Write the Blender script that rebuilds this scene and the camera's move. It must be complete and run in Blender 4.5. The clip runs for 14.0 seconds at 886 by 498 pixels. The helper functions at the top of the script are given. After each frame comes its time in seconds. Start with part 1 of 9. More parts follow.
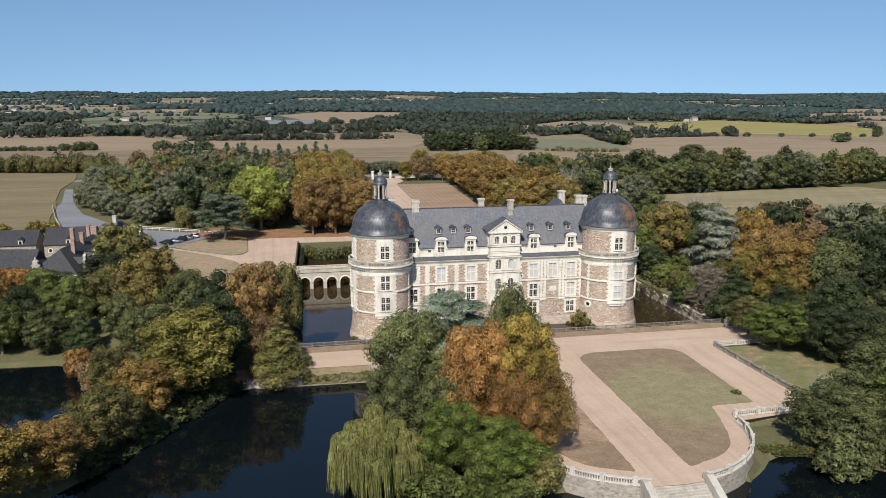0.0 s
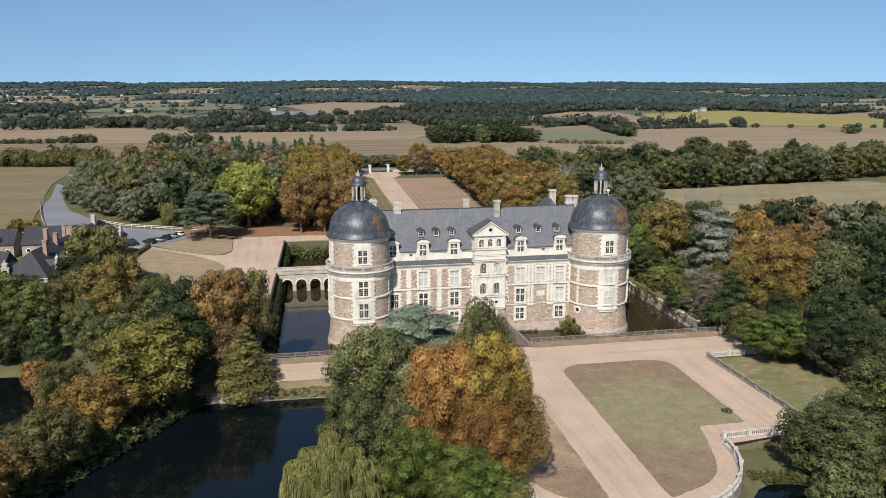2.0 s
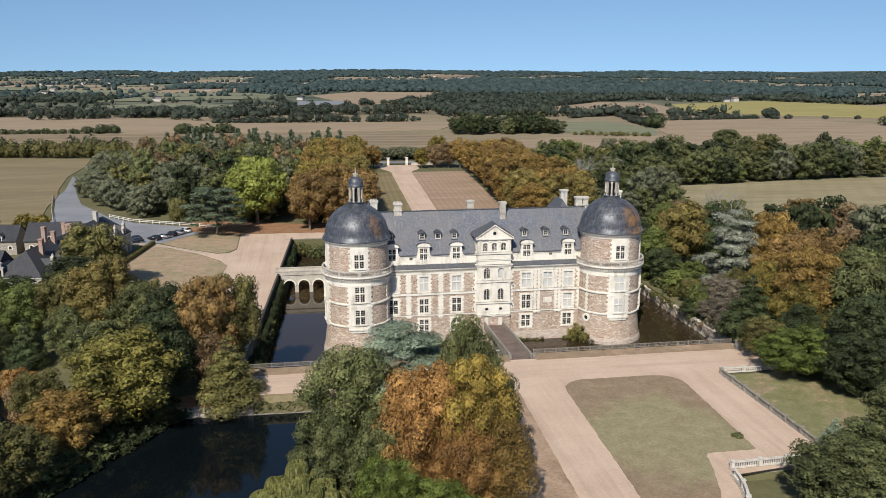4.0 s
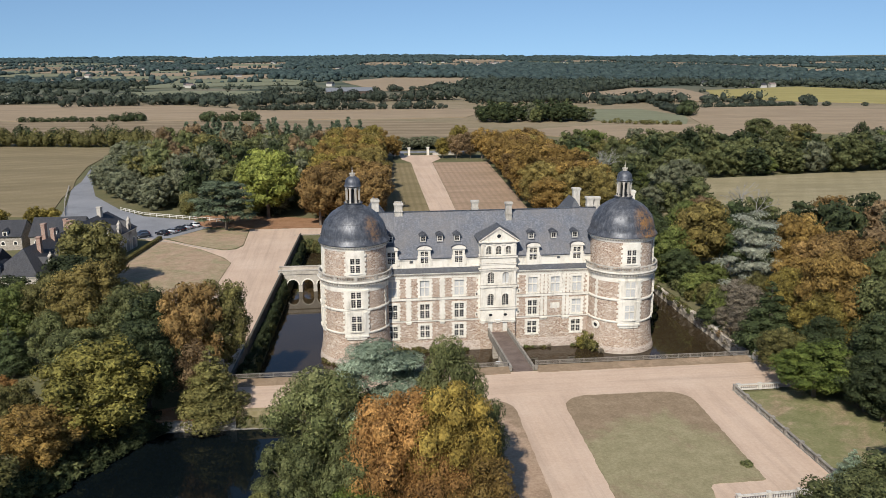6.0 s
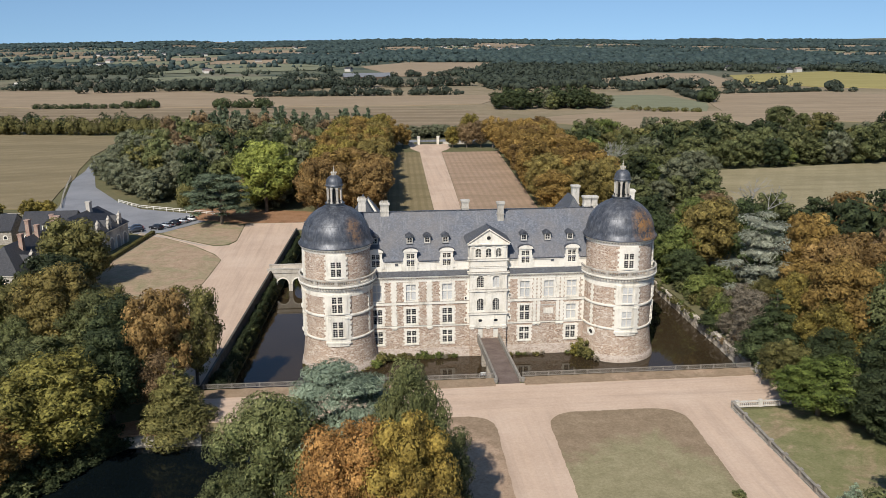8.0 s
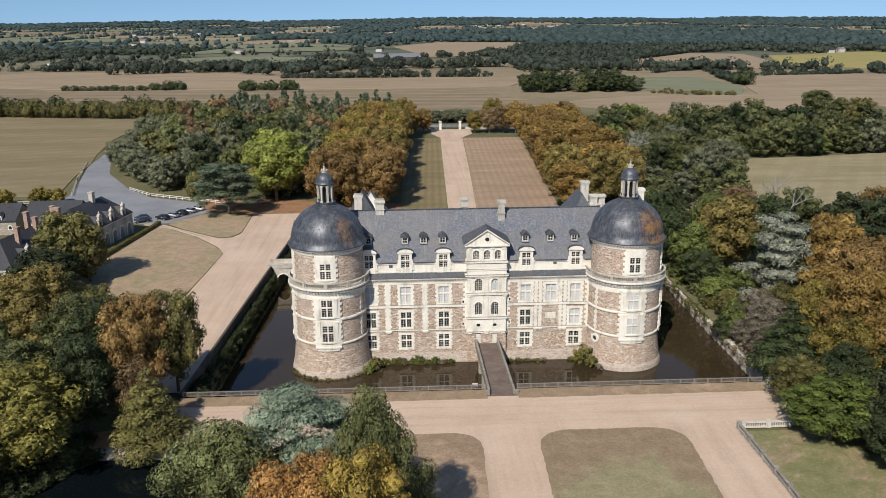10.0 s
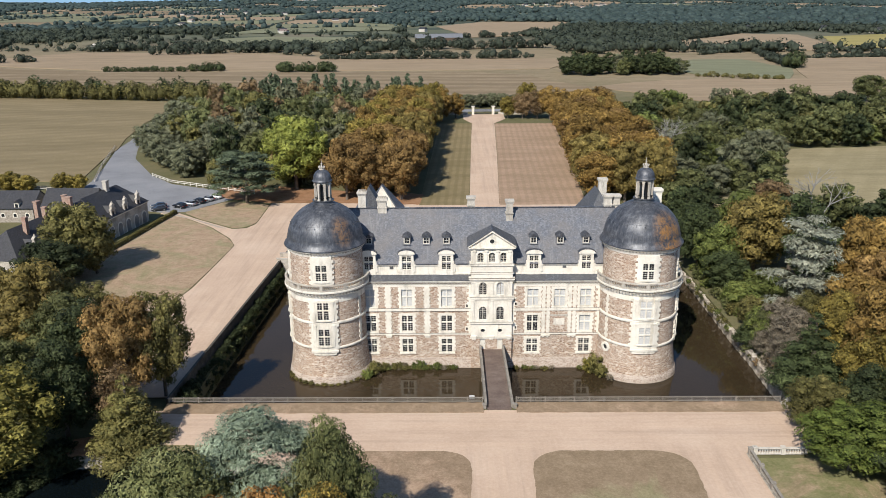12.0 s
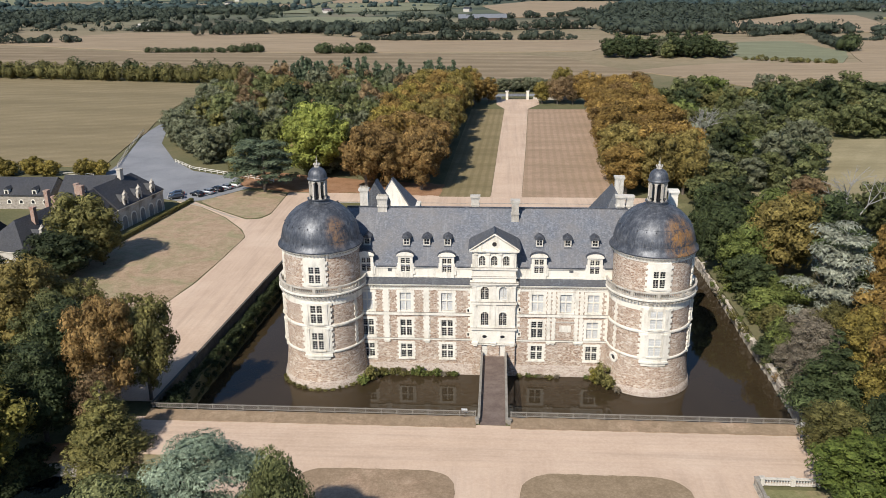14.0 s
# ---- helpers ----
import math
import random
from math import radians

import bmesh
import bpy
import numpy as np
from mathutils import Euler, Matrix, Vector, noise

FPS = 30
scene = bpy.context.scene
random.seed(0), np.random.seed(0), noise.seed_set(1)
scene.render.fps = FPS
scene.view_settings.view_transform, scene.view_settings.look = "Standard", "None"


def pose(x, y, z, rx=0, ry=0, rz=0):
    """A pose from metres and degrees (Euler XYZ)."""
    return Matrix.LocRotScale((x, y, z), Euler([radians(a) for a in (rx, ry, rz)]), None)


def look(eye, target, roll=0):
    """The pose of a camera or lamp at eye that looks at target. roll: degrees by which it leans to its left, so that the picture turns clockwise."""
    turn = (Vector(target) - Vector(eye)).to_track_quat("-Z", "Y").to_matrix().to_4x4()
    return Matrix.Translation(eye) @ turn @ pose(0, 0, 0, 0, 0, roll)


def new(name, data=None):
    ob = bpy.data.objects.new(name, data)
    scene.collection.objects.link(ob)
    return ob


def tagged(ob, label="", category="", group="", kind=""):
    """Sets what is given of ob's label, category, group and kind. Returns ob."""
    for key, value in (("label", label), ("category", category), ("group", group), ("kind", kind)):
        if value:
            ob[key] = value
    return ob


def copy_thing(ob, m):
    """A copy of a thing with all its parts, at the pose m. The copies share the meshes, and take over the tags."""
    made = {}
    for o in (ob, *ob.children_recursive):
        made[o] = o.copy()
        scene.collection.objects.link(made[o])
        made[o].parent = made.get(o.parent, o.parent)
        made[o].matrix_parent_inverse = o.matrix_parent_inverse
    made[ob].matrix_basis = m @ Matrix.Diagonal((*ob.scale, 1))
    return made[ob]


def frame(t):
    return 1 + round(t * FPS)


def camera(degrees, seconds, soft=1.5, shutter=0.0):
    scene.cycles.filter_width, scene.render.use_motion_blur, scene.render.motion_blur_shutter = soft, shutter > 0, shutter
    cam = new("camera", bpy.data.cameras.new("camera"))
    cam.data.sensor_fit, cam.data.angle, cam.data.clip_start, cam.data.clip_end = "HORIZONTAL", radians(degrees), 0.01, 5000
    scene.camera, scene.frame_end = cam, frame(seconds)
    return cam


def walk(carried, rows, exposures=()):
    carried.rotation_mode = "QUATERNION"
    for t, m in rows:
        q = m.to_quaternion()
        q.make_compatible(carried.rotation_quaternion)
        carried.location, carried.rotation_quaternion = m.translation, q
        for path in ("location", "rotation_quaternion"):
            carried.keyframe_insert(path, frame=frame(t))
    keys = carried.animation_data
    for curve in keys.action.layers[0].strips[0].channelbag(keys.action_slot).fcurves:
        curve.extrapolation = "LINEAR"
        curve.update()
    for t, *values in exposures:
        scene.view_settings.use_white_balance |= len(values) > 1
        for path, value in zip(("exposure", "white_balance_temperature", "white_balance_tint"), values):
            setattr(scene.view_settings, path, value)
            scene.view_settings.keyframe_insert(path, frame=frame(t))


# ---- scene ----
cam = camera(56.9, 14.0, 0.8)
PATH = [
    (0, (-0.506, 1.278, 46.717), (-0.102, 3.2, 46.337), 0.1),
    (0.5, (1.316, 3.061, 47.018), (1.713, 4.982, 46.63), 0.0),
    (1, (3.065, 4.804, 47.335), (3.457, 6.726, 46.944), 0.0),
    (1.5, (4.83, 6.462, 47.658), (5.217, 8.384, 47.262), 0.0),
    (2, (6.596, 8.109, 47.996), (6.977, 10.03, 47.592), 0.0),
    (2.5, (8.33, 9.809, 48.303), (8.697, 11.732, 47.895), -0.0),
    (3, (10.046, 11.468, 48.646), (10.395, 13.393, 48.233), -0.0),
    (3.5, (11.701, 13.147, 48.989), (12.028, 15.074, 48.567), -0.0),
    (4, (13.421, 14.929, 49.326), (13.731, 16.857, 48.896), -0.0),
    (6.5, (22.14, 23.585, 51.351), (22.358, 25.516, 50.878), -0.2),
    (7, (23.943, 25.374, 51.643), (24.156, 27.304, 51.162), -0.2),
    (7.5, (25.758, 27.205, 52.001), (25.963, 29.132, 51.51), -0.2),
    (8, (27.547, 29.01, 52.336), (27.722, 30.938, 51.835), -0.3),
    (10.5, (36.393, 37.726, 54.544), (36.461, 39.645, 53.984), -0.4),
    (11, (38.129, 39.516, 54.885), (38.167, 41.433, 54.314), -0.4),
    (11.5, (39.893, 41.312, 55.244), (39.897, 43.226, 54.662), -0.5),
    (12, (41.733, 43.013, 55.647), (41.714, 44.923, 55.053), -0.5),
    (12.5, (43.525, 44.76, 56.065), (43.496, 46.667, 55.462), -0.5),
    (13, (45.217, 46.539, 56.425), (45.149, 48.44, 55.808), -0.5),
    (13.5, (46.949, 48.323, 56.736), (46.846, 50.219, 56.109), -0.5),
    (14, (48.652, 50.127, 57.002), (48.522, 52.018, 56.363), -0.6),
]
walk(cam, [(t, look(eye, target, roll)) for t, eye, target, roll in PATH], [(0, 0.13), (4, 0.15), (8, 0.13), (10.5, 0.09), (11, 0.2), (11.5, 0.26), (14, 0.27)])

# ---- world, sun, exposure ----
SUN_ELEV, SUN_DX, SUN_DY = 42.0, 0.42, 0.908      # the way in which the light travels over the ground
world = bpy.data.worlds.new("sky")
scene.world = world
world.use_nodes = True
wn = world.node_tree.nodes
sky = wn.new("ShaderNodeTexSky")
sky.sky_type = "NISHITA"
sky.sun_disc = False
sky.sun_elevation = radians(SUN_ELEV)
sky.sun_rotation = math.atan2(-SUN_DX, -SUN_DY)
sky.air_density, sky.dust_density, sky.ozone_density = 1.0, 0.3, 2.5
wn["Background"].inputs["Strength"].default_value = 0.104
# the clear band above the skyline is taken a little higher up the dome, where the sky is bluer
way = wn.new("ShaderNodeTexCoord")
lift = wn.new("ShaderNodeVectorMath")
lift.operation, lift.inputs[1].default_value = "ADD", (0, 0, 0.16)
norm = wn.new("ShaderNodeVectorMath")
norm.operation = "NORMALIZE"
world.node_tree.links.new(way.outputs["Generated"], lift.inputs[0])
world.node_tree.links.new(lift.outputs[0], norm.inputs[0])
world.node_tree.links.new(norm.outputs[0], sky.inputs["Vector"])
tint = wn.new("ShaderNodeMix")
tint.data_type, tint.blend_type = "RGBA", "MULTIPLY"
tint.inputs[0].default_value = 1.0
tint.inputs[7].default_value = (0.90, 1.0, 1.06, 1)
world.node_tree.links.new(sky.outputs["Color"], tint.inputs[6])
world.node_tree.links.new(tint.outputs[2], wn["Background"].inputs["Color"])
sun_data = bpy.data.lights.new("sun", "SUN")
sun_data.energy, sun_data.angle, sun_data.color = 4.8, radians(0.55), (1.0, 0.945, 0.86)
sun = new("sun", sun_data)
hor = math.tan(radians(SUN_ELEV))
sun.matrix_world = look((0, 0, 300), (SUN_DX * 100, SUN_DY * 100, 300 - 100 * hor))

# ---- materials ----
def nodes_of(name):
    m = bpy.data.materials.new(name)
    m.use_nodes = True
    nt = m.node_tree
    return m, nt, nt.nodes, nt.links, nt.nodes["Principled BSDF"]


def ramp(nt, source, stops):
    r = nt.nodes.new("ShaderNodeValToRGB")
    while len(r.color_ramp.elements) < len(stops):
        r.color_ramp.elements.new(0.5)
    for e, (p, c) in zip(r.color_ramp.elements, stops):
        e.position, e.color = p, (*c, 1)
    nt.links.new(source, r.inputs["Fac"])
    return r.outputs["Color"]


def blend(nt, fac, a, b, mode="MIX"):
    n = nt.nodes.new("ShaderNodeMix")
    n.data_type, n.blend_type = "RGBA", mode
    for slot, v in ((0, fac), (6, a), (7, b)):
        if isinstance(v, (int, float)):
            n.inputs[slot].default_value = v
        elif isinstance(v, tuple):
            n.inputs[slot].default_value = (*v, 1)
        else:
            nt.links.new(v, n.inputs[slot])
    return n.outputs[2]


def place_coords(nt, scale=(1, 1, 1), turn=0.0, world_space=True):
    """Coordinates in metres: of the world, or of the object."""
    if world_space:
        src = nt.nodes.new("ShaderNodeNewGeometry").outputs["Position"]
    else:
        src = nt.nodes.new("ShaderNodeTexCoord").outputs["Object"]
    mp = nt.nodes.new("ShaderNodeMapping")
    mp.inputs["Scale"].default_value = scale
    mp.inputs["Rotation"].default_value = (0, 0, radians(turn))
    nt.links.new(src, mp.inputs["Vector"])
    return mp.outputs["Vector"]


def grain(nt, vec, scale, detail=4.0, rough=0.6, distort=0.0):
    n = nt.nodes.new("ShaderNodeTexNoise")
    n.inputs["Scale"].default_value, n.inputs["Detail"].default_value = scale, detail
    n.inputs["Roughness"].default_value, n.inputs["Distortion"].default_value = rough, distort
    nt.links.new(vec, n.inputs["Vector"])
    return n.outputs["Fac"]


def cells(nt, vec, scale, feature="F1", rnd=1.0):
    n = nt.nodes.new("ShaderNodeTexVoronoi")
    n.feature = feature
    n.inputs["Scale"].default_value, n.inputs["Randomness"].default_value = scale, rnd
    nt.links.new(vec, n.inputs["Vector"])
    return n


def bump(nt, bsdf, height, strength, distance):
    b = nt.nodes.new("ShaderNodeBump")
    b.inputs["Strength"].default_value, b.inputs["Distance"].default_value = strength, distance
    nt.links.new(height, b.inputs["Height"])
    nt.links.new(b.outputs["Normal"], bsdf.inputs["Normal"])


def rough_set(b, rough, metal=0.0, spec=0.5):
    b.inputs["Roughness"].default_value, b.inputs["Metallic"].default_value = rough, metal
    b.inputs["Specular IOR Level"].default_value = spec


def m_mottled(name, stops, big, small, rough=0.85, relief=0.3, dist=0.02, scale=(1, 1, 1), stain=None, spec=0.3):
    """A surface of a few close colours, in large patches and fine grain."""
    m, nt, n, l, b = nodes_of(name)
    v = place_coords(nt, scale)
    g1, g2 = grain(nt, v, big, 6, 0.68), grain(nt, v, small, 6, 0.75)
    stops = [(0.5 + (p - 0.5) * 0.55, c) for p, c in stops]
    c = blend(nt, 0.45, ramp(nt, g1, stops), ramp(nt, g2, stops))
    if stain:
        s = grain(nt, place_coords(nt, (1, 1, 0.25)), stain[0], 6, 0.7)
        c = blend(nt, ramp(nt, s, [(stain[1], (0, 0, 0)), (stain[2], (1, 1, 1))]), c, stain[3])
    l.new(c, b.inputs["Base Color"])
    rough_set(b, rough, 0, spec)
    bump(nt, b, g2, relief, dist)
    return m


def m_masonry(name, colours, mortar, size=(2.7, 2.7, 5.5), pale=None):
    """Rubble of flat stones of mixed colour in pale mortar."""
    m, nt, n, l, b = nodes_of(name)
    v = place_coords(nt, size)
    c = cells(nt, v, 1.0)
    edge = cells(nt, v, 1.0, "DISTANCE_TO_EDGE")
    sep = nt.nodes.new("ShaderNodeSeparateColor")
    l.new(c.outputs["Color"], sep.inputs["Color"])
    stone = ramp(nt, sep.outputs["Red"], colours)
    w = place_coords(nt)
    stone = blend(nt, 0.35, stone, ramp(nt, grain(nt, w, 14, 5, 0.7), colours))
    stone = blend(nt, ramp(nt, grain(nt, w, 0.35, 5, 0.7), [(0.35, (0, 0, 0)), (0.75, (0.5, 0.5, 0.5))]), stone, pale or mortar)
    joint = ramp(nt, edge.outputs["Distance"], [(0.03, (1, 1, 1)), (0.10, (0, 0, 0))])
    l.new(blend(nt, joint, stone, mortar), b.inputs["Base Color"])
    rough_set(b, 0.9, 0, 0.25)
    bump(nt, b, edge.outputs["Distance"], 0.6, 0.05)
    return m


def m_slate(name, base, light, warm, pale=(0.30, 0.31, 0.32)):
    m, nt, n, l, b = nodes_of(name)
    v = place_coords(nt, (4.0, 4.0, 7.0))
    c = cells(nt, v, 1.0, rnd=0.7)
    sep = nt.nodes.new("ShaderNodeSeparateColor")
    l.new(c.outputs["Color"], sep.inputs["Color"])
    tile = ramp(nt, sep.outputs["Green"], [(0.0, base), (0.7, light), (1.0, tuple(min(1, x * 1.35) for x in light))])
    w = place_coords(nt)
    patches = ramp(nt, grain(nt, w, 0.22, 6, 0.7), [(0.38, (0, 0, 0)), (0.72, (0.75, 0.75, 0.75))])
    col = blend(nt, patches, tile, warm)
    streak = ramp(nt, grain(nt, place_coords(nt, (2.2, 0.3, 0.12)), 1.0, 5, 0.7), [(0.55, (0, 0, 0)), (0.8, (0.5, 0.5, 0.5))])
    l.new(blend(nt, streak, col, pale), b.inputs["Base Color"])
    rough_set(b, 0.62, 0, 0.35)
    bump(nt, b, sep.outputs["Red"], 0.35, 0.02)
    return m


def m_lead(name, rust_at, reach, much=1.0):
    """Grey sheet lead of a dome, with one rusty patch of lichen on it."""
    m, nt, n, l, b = nodes_of(name)
    w = place_coords(nt)
    g = grain(nt, w, 0.9, 6, 0.7)
    col = ramp(nt, g, [(0.28, (0.030, 0.033, 0.040)), (0.52, (0.066, 0.071, 0.083)), (0.8, (0.20, 0.203, 0.212))])
    streak = ramp(nt, grain(nt, place_coords(nt, (2.6, 2.6, 0.25)), 1.0, 6, 0.75), [(0.48, (0, 0, 0)), (0.74, (0.7, 0.7, 0.7))])
    col = blend(nt, streak, col, (0.19, 0.19, 0.195))
    if rust_at:
        d = nt.nodes.new("ShaderNodeVectorMath")
        d.operation = "DISTANCE"
        mp = nt.nodes.new("ShaderNodeMapping")
        mp.inputs["Scale"].default_value = (1, 1, 0.62)
        l.new(w, mp.inputs["Vector"])
        l.new(mp.outputs["Vector"], d.inputs[0])
        d.inputs[1].default_value = (rust_at[0], rust_at[1], rust_at[2] * 0.62)
        near = nt.nodes.new("ShaderNodeMapRange")
        near.inputs["From Min"].default_value, near.inputs["From Max"].default_value = reach, reach * 0.5
        l.new(d.outputs["Value"], near.inputs["Value"])
        mul = nt.nodes.new("ShaderNodeMath")
        mul.operation = "MULTIPLY"
        l.new(near.outputs["Result"], mul.inputs[0])
        l.new(ramp(nt, grain(nt, w, 0.9, 8, 0.8), [(0.42, (0, 0, 0)), (0.56, (much, much, much))]), mul.inputs[1])
        col = blend(nt, mul.outputs[0], col, ramp(nt, grain(nt, w, 3.0), [(0.3, (0.19, 0.095, 0.035)), (0.7, (0.42, 0.215, 0.07))]))
    l.new(col, b.inputs["Base Color"])
    rough_set(b, 0.46, 0.3, 0.5)
    bump(nt, b, g, 0.15, 0.03)
    return m


def m_leaves(name, dark, mid, light, gaps=0.68):
    """Foliage: each spray of leaves and each tree has a shade of its own; light passes through."""
    m, nt, n, l, b = nodes_of(name)
    geo = n.new("ShaderNodeNewGeometry")
    info = n.new("ShaderNodeObjectInfo")
    col = ramp(nt, geo.outputs["Random Per Island"], [(0.0, dark), (0.5, mid), (1.0, light)])
    patch = grain(nt, place_coords(nt, (1, 1, 1), 0, True), 0.28, 4, 0.65)
    col = blend(nt, 0.55, col, ramp(nt, patch, [(0.32, dark), (0.5, mid), (0.7, light)]))
    broad = ramp(nt, grain(nt, place_coords(nt), 0.085, 3, 0.6), [(0.3, (0.72, 0.72, 0.72)), (0.7, (1.25, 1.25, 1.25))])
    col = blend(nt, 1.0, col, broad, "MULTIPLY")
    leaf = cells(nt, place_coords(nt), 3.4)
    tone = n.new("ShaderNodeSeparateColor")
    l.new(leaf.outputs["Color"], tone.inputs["Color"])
    col = blend(nt, 1.0, col, ramp(nt, tone.outputs["Red"], [(0.0, (0.74, 0.74, 0.74)), (0.5, (0.97, 0.97, 0.97)), (1.0, (1.32, 1.32, 1.32))]), "MULTIPLY")
    hsv = n.new("ShaderNodeHueSaturation")
    mr = n.new("ShaderNodeMapRange")
    mr.inputs["To Min"].default_value, mr.inputs["To Max"].default_value = 1.08, 1.58
    l.new(info.outputs["Random"], mr.inputs["Value"])
    l.new(mr.outputs["Result"], hsv.inputs["Value"])
    l.new(col, hsv.inputs["Color"])
    l.new(hsv.outputs["Color"], b.inputs["Base Color"])
    rough_set(b, 0.75, 0, 0.25)
    bump(nt, b, grain(nt, place_coords(nt), 2.2, 5, 0.7), 0.55, 0.25)
    tr = n.new("ShaderNodeBsdfTranslucent")
    l.new(hsv.outputs["Color"], tr.inputs["Color"])
    mix = n.new("ShaderNodeMixShader")
    mix.inputs[0].default_value = 0.17
    l.new(b.outputs[0], mix.inputs[1])
    l.new(tr.outputs[0], mix.inputs[2])
    if not gaps:
        l.new(mix.outputs[0], n["Material Output"].inputs["Surface"])
        return m
    # gaps between the leaves of a spray
    gap = n.new("ShaderNodeMath")
    gap.operation, gap.inputs[1].default_value = "GREATER_THAN", gaps
    l.new(leaf.outputs["Distance"], gap.inputs[0])
    void = n.new("ShaderNodeBsdfTransparent")
    cut = n.new("ShaderNodeMixShader")
    l.new(gap.outputs[0], cut.inputs[0])
    l.new(mix.outputs[0], cut.inputs[1])
    l.new(void.outputs[0], cut.inputs[2])
    l.new(cut.outputs[0], n["Material Output"].inputs["Surface"])
    return m


def m_plain(name, colour, rough=0.6, metal=0.0, spec=0.5, vary=0.12, scale=6.0):
    m, nt, n, l, b = nodes_of(name)
    g = grain(nt, place_coords(nt), scale, 5, 0.65)
    lo, hi = tuple(c * (1 - vary) for c in colour), tuple(min(1, c * (1 + vary)) for c in colour)
    l.new(ramp(nt, g, [(0.3, lo), (0.7, hi)]), b.inputs["Base Color"])
    rough_set(b, rough, metal, spec)
    return m


def m_water(name, mud):
    """Still muddy water: a brown body under a smooth, faintly rippled skin."""
    m, nt, n, l, b = nodes_of(name)
    w = place_coords(nt)
    l.new(ramp(nt, grain(nt, w, 0.07, 3), [(0.3, mud), (0.7, tuple(c * 1.25 for c in mud))]), b.inputs["Base Color"])
    rough_set(b, 0.04, 0, 0.5)
    b.inputs["IOR"].default_value = 1.33
    bump(nt, b, grain(nt, place_coords(nt, (1, 1.6, 1)), 0.9, 3, 0.5), 0.035, 0.05)
    return m


def m_lines(name, stops, turn, width, strength=0.35):
    """Mown or tilled ground: soft parallel lines over mottled colour."""
    m, nt, n, l, b = nodes_of(name)
    w = place_coords(nt)
    c = blend(nt, 0.5, ramp(nt, grain(nt, w, 0.05, 6, 0.7), stops), ramp(nt, grain(nt, w, 0.9, 6, 0.75), stops))
    wave = n.new("ShaderNodeTexWave")
    wave.inputs["Scale"].default_value = 0.314 / width
    wave.inputs["Distortion"].default_value, wave.inputs["Detail"].default_value = 1.2, 3
    l.new(place_coords(nt, (1, 1, 1), turn), wave.inputs["Vector"])
    band = ramp(nt, wave.outputs["Fac"], [(0.35, (0, 0, 0)), (0.75, (strength, strength, strength))])
    streak = ramp(nt, grain(nt, place_coords(nt, (0.012, 0.075, 1), turn - 82), 1.0, 6, 0.7), [(0.42, (0, 0, 0)), (0.62, (0.5, 0.5, 0.5))])
    c = blend(nt, streak, c, tuple(0.8 * q for q in stops[0][1]))
    l.new(blend(nt, band, c, stops[0][1]), b.inputs["Base Color"])
    rough_set(b, 0.95, 0, 0.15)
    bump(nt, b, grain(nt, w, 3.0, 6, 0.8), 0.5, 0.08)
    return m


def m_gravel():
    """Raked sandy gravel: fine grain, broad damp and bleached patches, and wheel tracks along the ways."""
    m, nt, n, l, b = nodes_of("pinkish_sand_gravel")
    w = place_coords(nt)
    stops = [(0.36, (0.43, 0.312, 0.226)), (0.5, (0.495, 0.366, 0.272)), (0.66, (0.565, 0.435, 0.334))]
    c = blend(nt, 0.42, ramp(nt, grain(nt, w, 0.07, 7, 0.7), stops), ramp(nt, grain(nt, w, 2.2, 6, 0.75), stops))
    xyz = n.new("ShaderNodeSeparateXYZ")
    l.new(w, xyz.inputs[0])
    cross = n.new("ShaderNodeMapRange")
    cross.inputs["From Min"].default_value, cross.inputs["From Max"].default_value = 133, 138
    l.new(xyz.outputs["Y"], cross.inputs["Value"])
    past = n.new("ShaderNodeMapRange")
    past.inputs["From Min"].default_value, past.inputs["From Max"].default_value = 150, 147
    l.new(xyz.outputs["Y"], past.inputs["Value"])
    both = n.new("ShaderNodeMath")
    both.operation = "MULTIPLY"
    l.new(cross.outputs["Result"], both.inputs[0])
    l.new(past.outputs["Result"], both.inputs[1])
    track = [(0.36, (0.88, 0.88, 0.88)), (0.47, (1.0, 1.0, 1.0)), (0.62, (1.09, 1.085, 1.075))]
    along = ramp(nt, grain(nt, place_coords(nt, (0.62, 0.022, 1), -3), 1.0, 5, 0.72, 0.25), track)
    across = ramp(nt, grain(nt, place_coords(nt, (0.022, 0.62, 1), 1), 1.0, 5, 0.72, 0.25), track)
    c = blend(nt, 0.8, c, blend(nt, both.outputs[0], along, across), "MULTIPLY")
    l.new(c, b.inputs["Base Color"])
    rough_set(b, 0.95, 0, 0.15)
    bump(nt, b, grain(nt, w, 5.0, 5, 0.8), 0.4, 0.02)
    return m


M = {}
M["stone"] = m_mottled("white_tuffeau_stone", [(0.15, (0.55, 0.50, 0.41)), (0.5, (0.70, 0.655, 0.565)), (0.85, (0.79, 0.755, 0.675))], 0.5, 7, 0.85, 0.25, 0.015,
                       stain=(0.8, 0.52, 0.78, (0.33, 0.295, 0.24)))
M["stone_old"] = m_mottled("weathered_grey_stone", [(0.2, (0.27, 0.24, 0.20)), (0.5, (0.44, 0.40, 0.34)), (0.85, (0.58, 0.55, 0.49))], 0.6, 6, 0.9, 0.4, 0.02,
                           stain=(0.7, 0.55, 0.8, (0.16, 0.145, 0.12)))
M["stone_mid"] = m_mottled("weathered_pale_stone", [(0.2, (0.38, 0.345, 0.29)), (0.5, (0.54, 0.50, 0.435)), (0.85, (0.67, 0.635, 0.57))], 0.6, 6, 0.9, 0.3, 0.02, stain=(0.9, 0.52, 0.75, (0.22, 0.20, 0.165)))
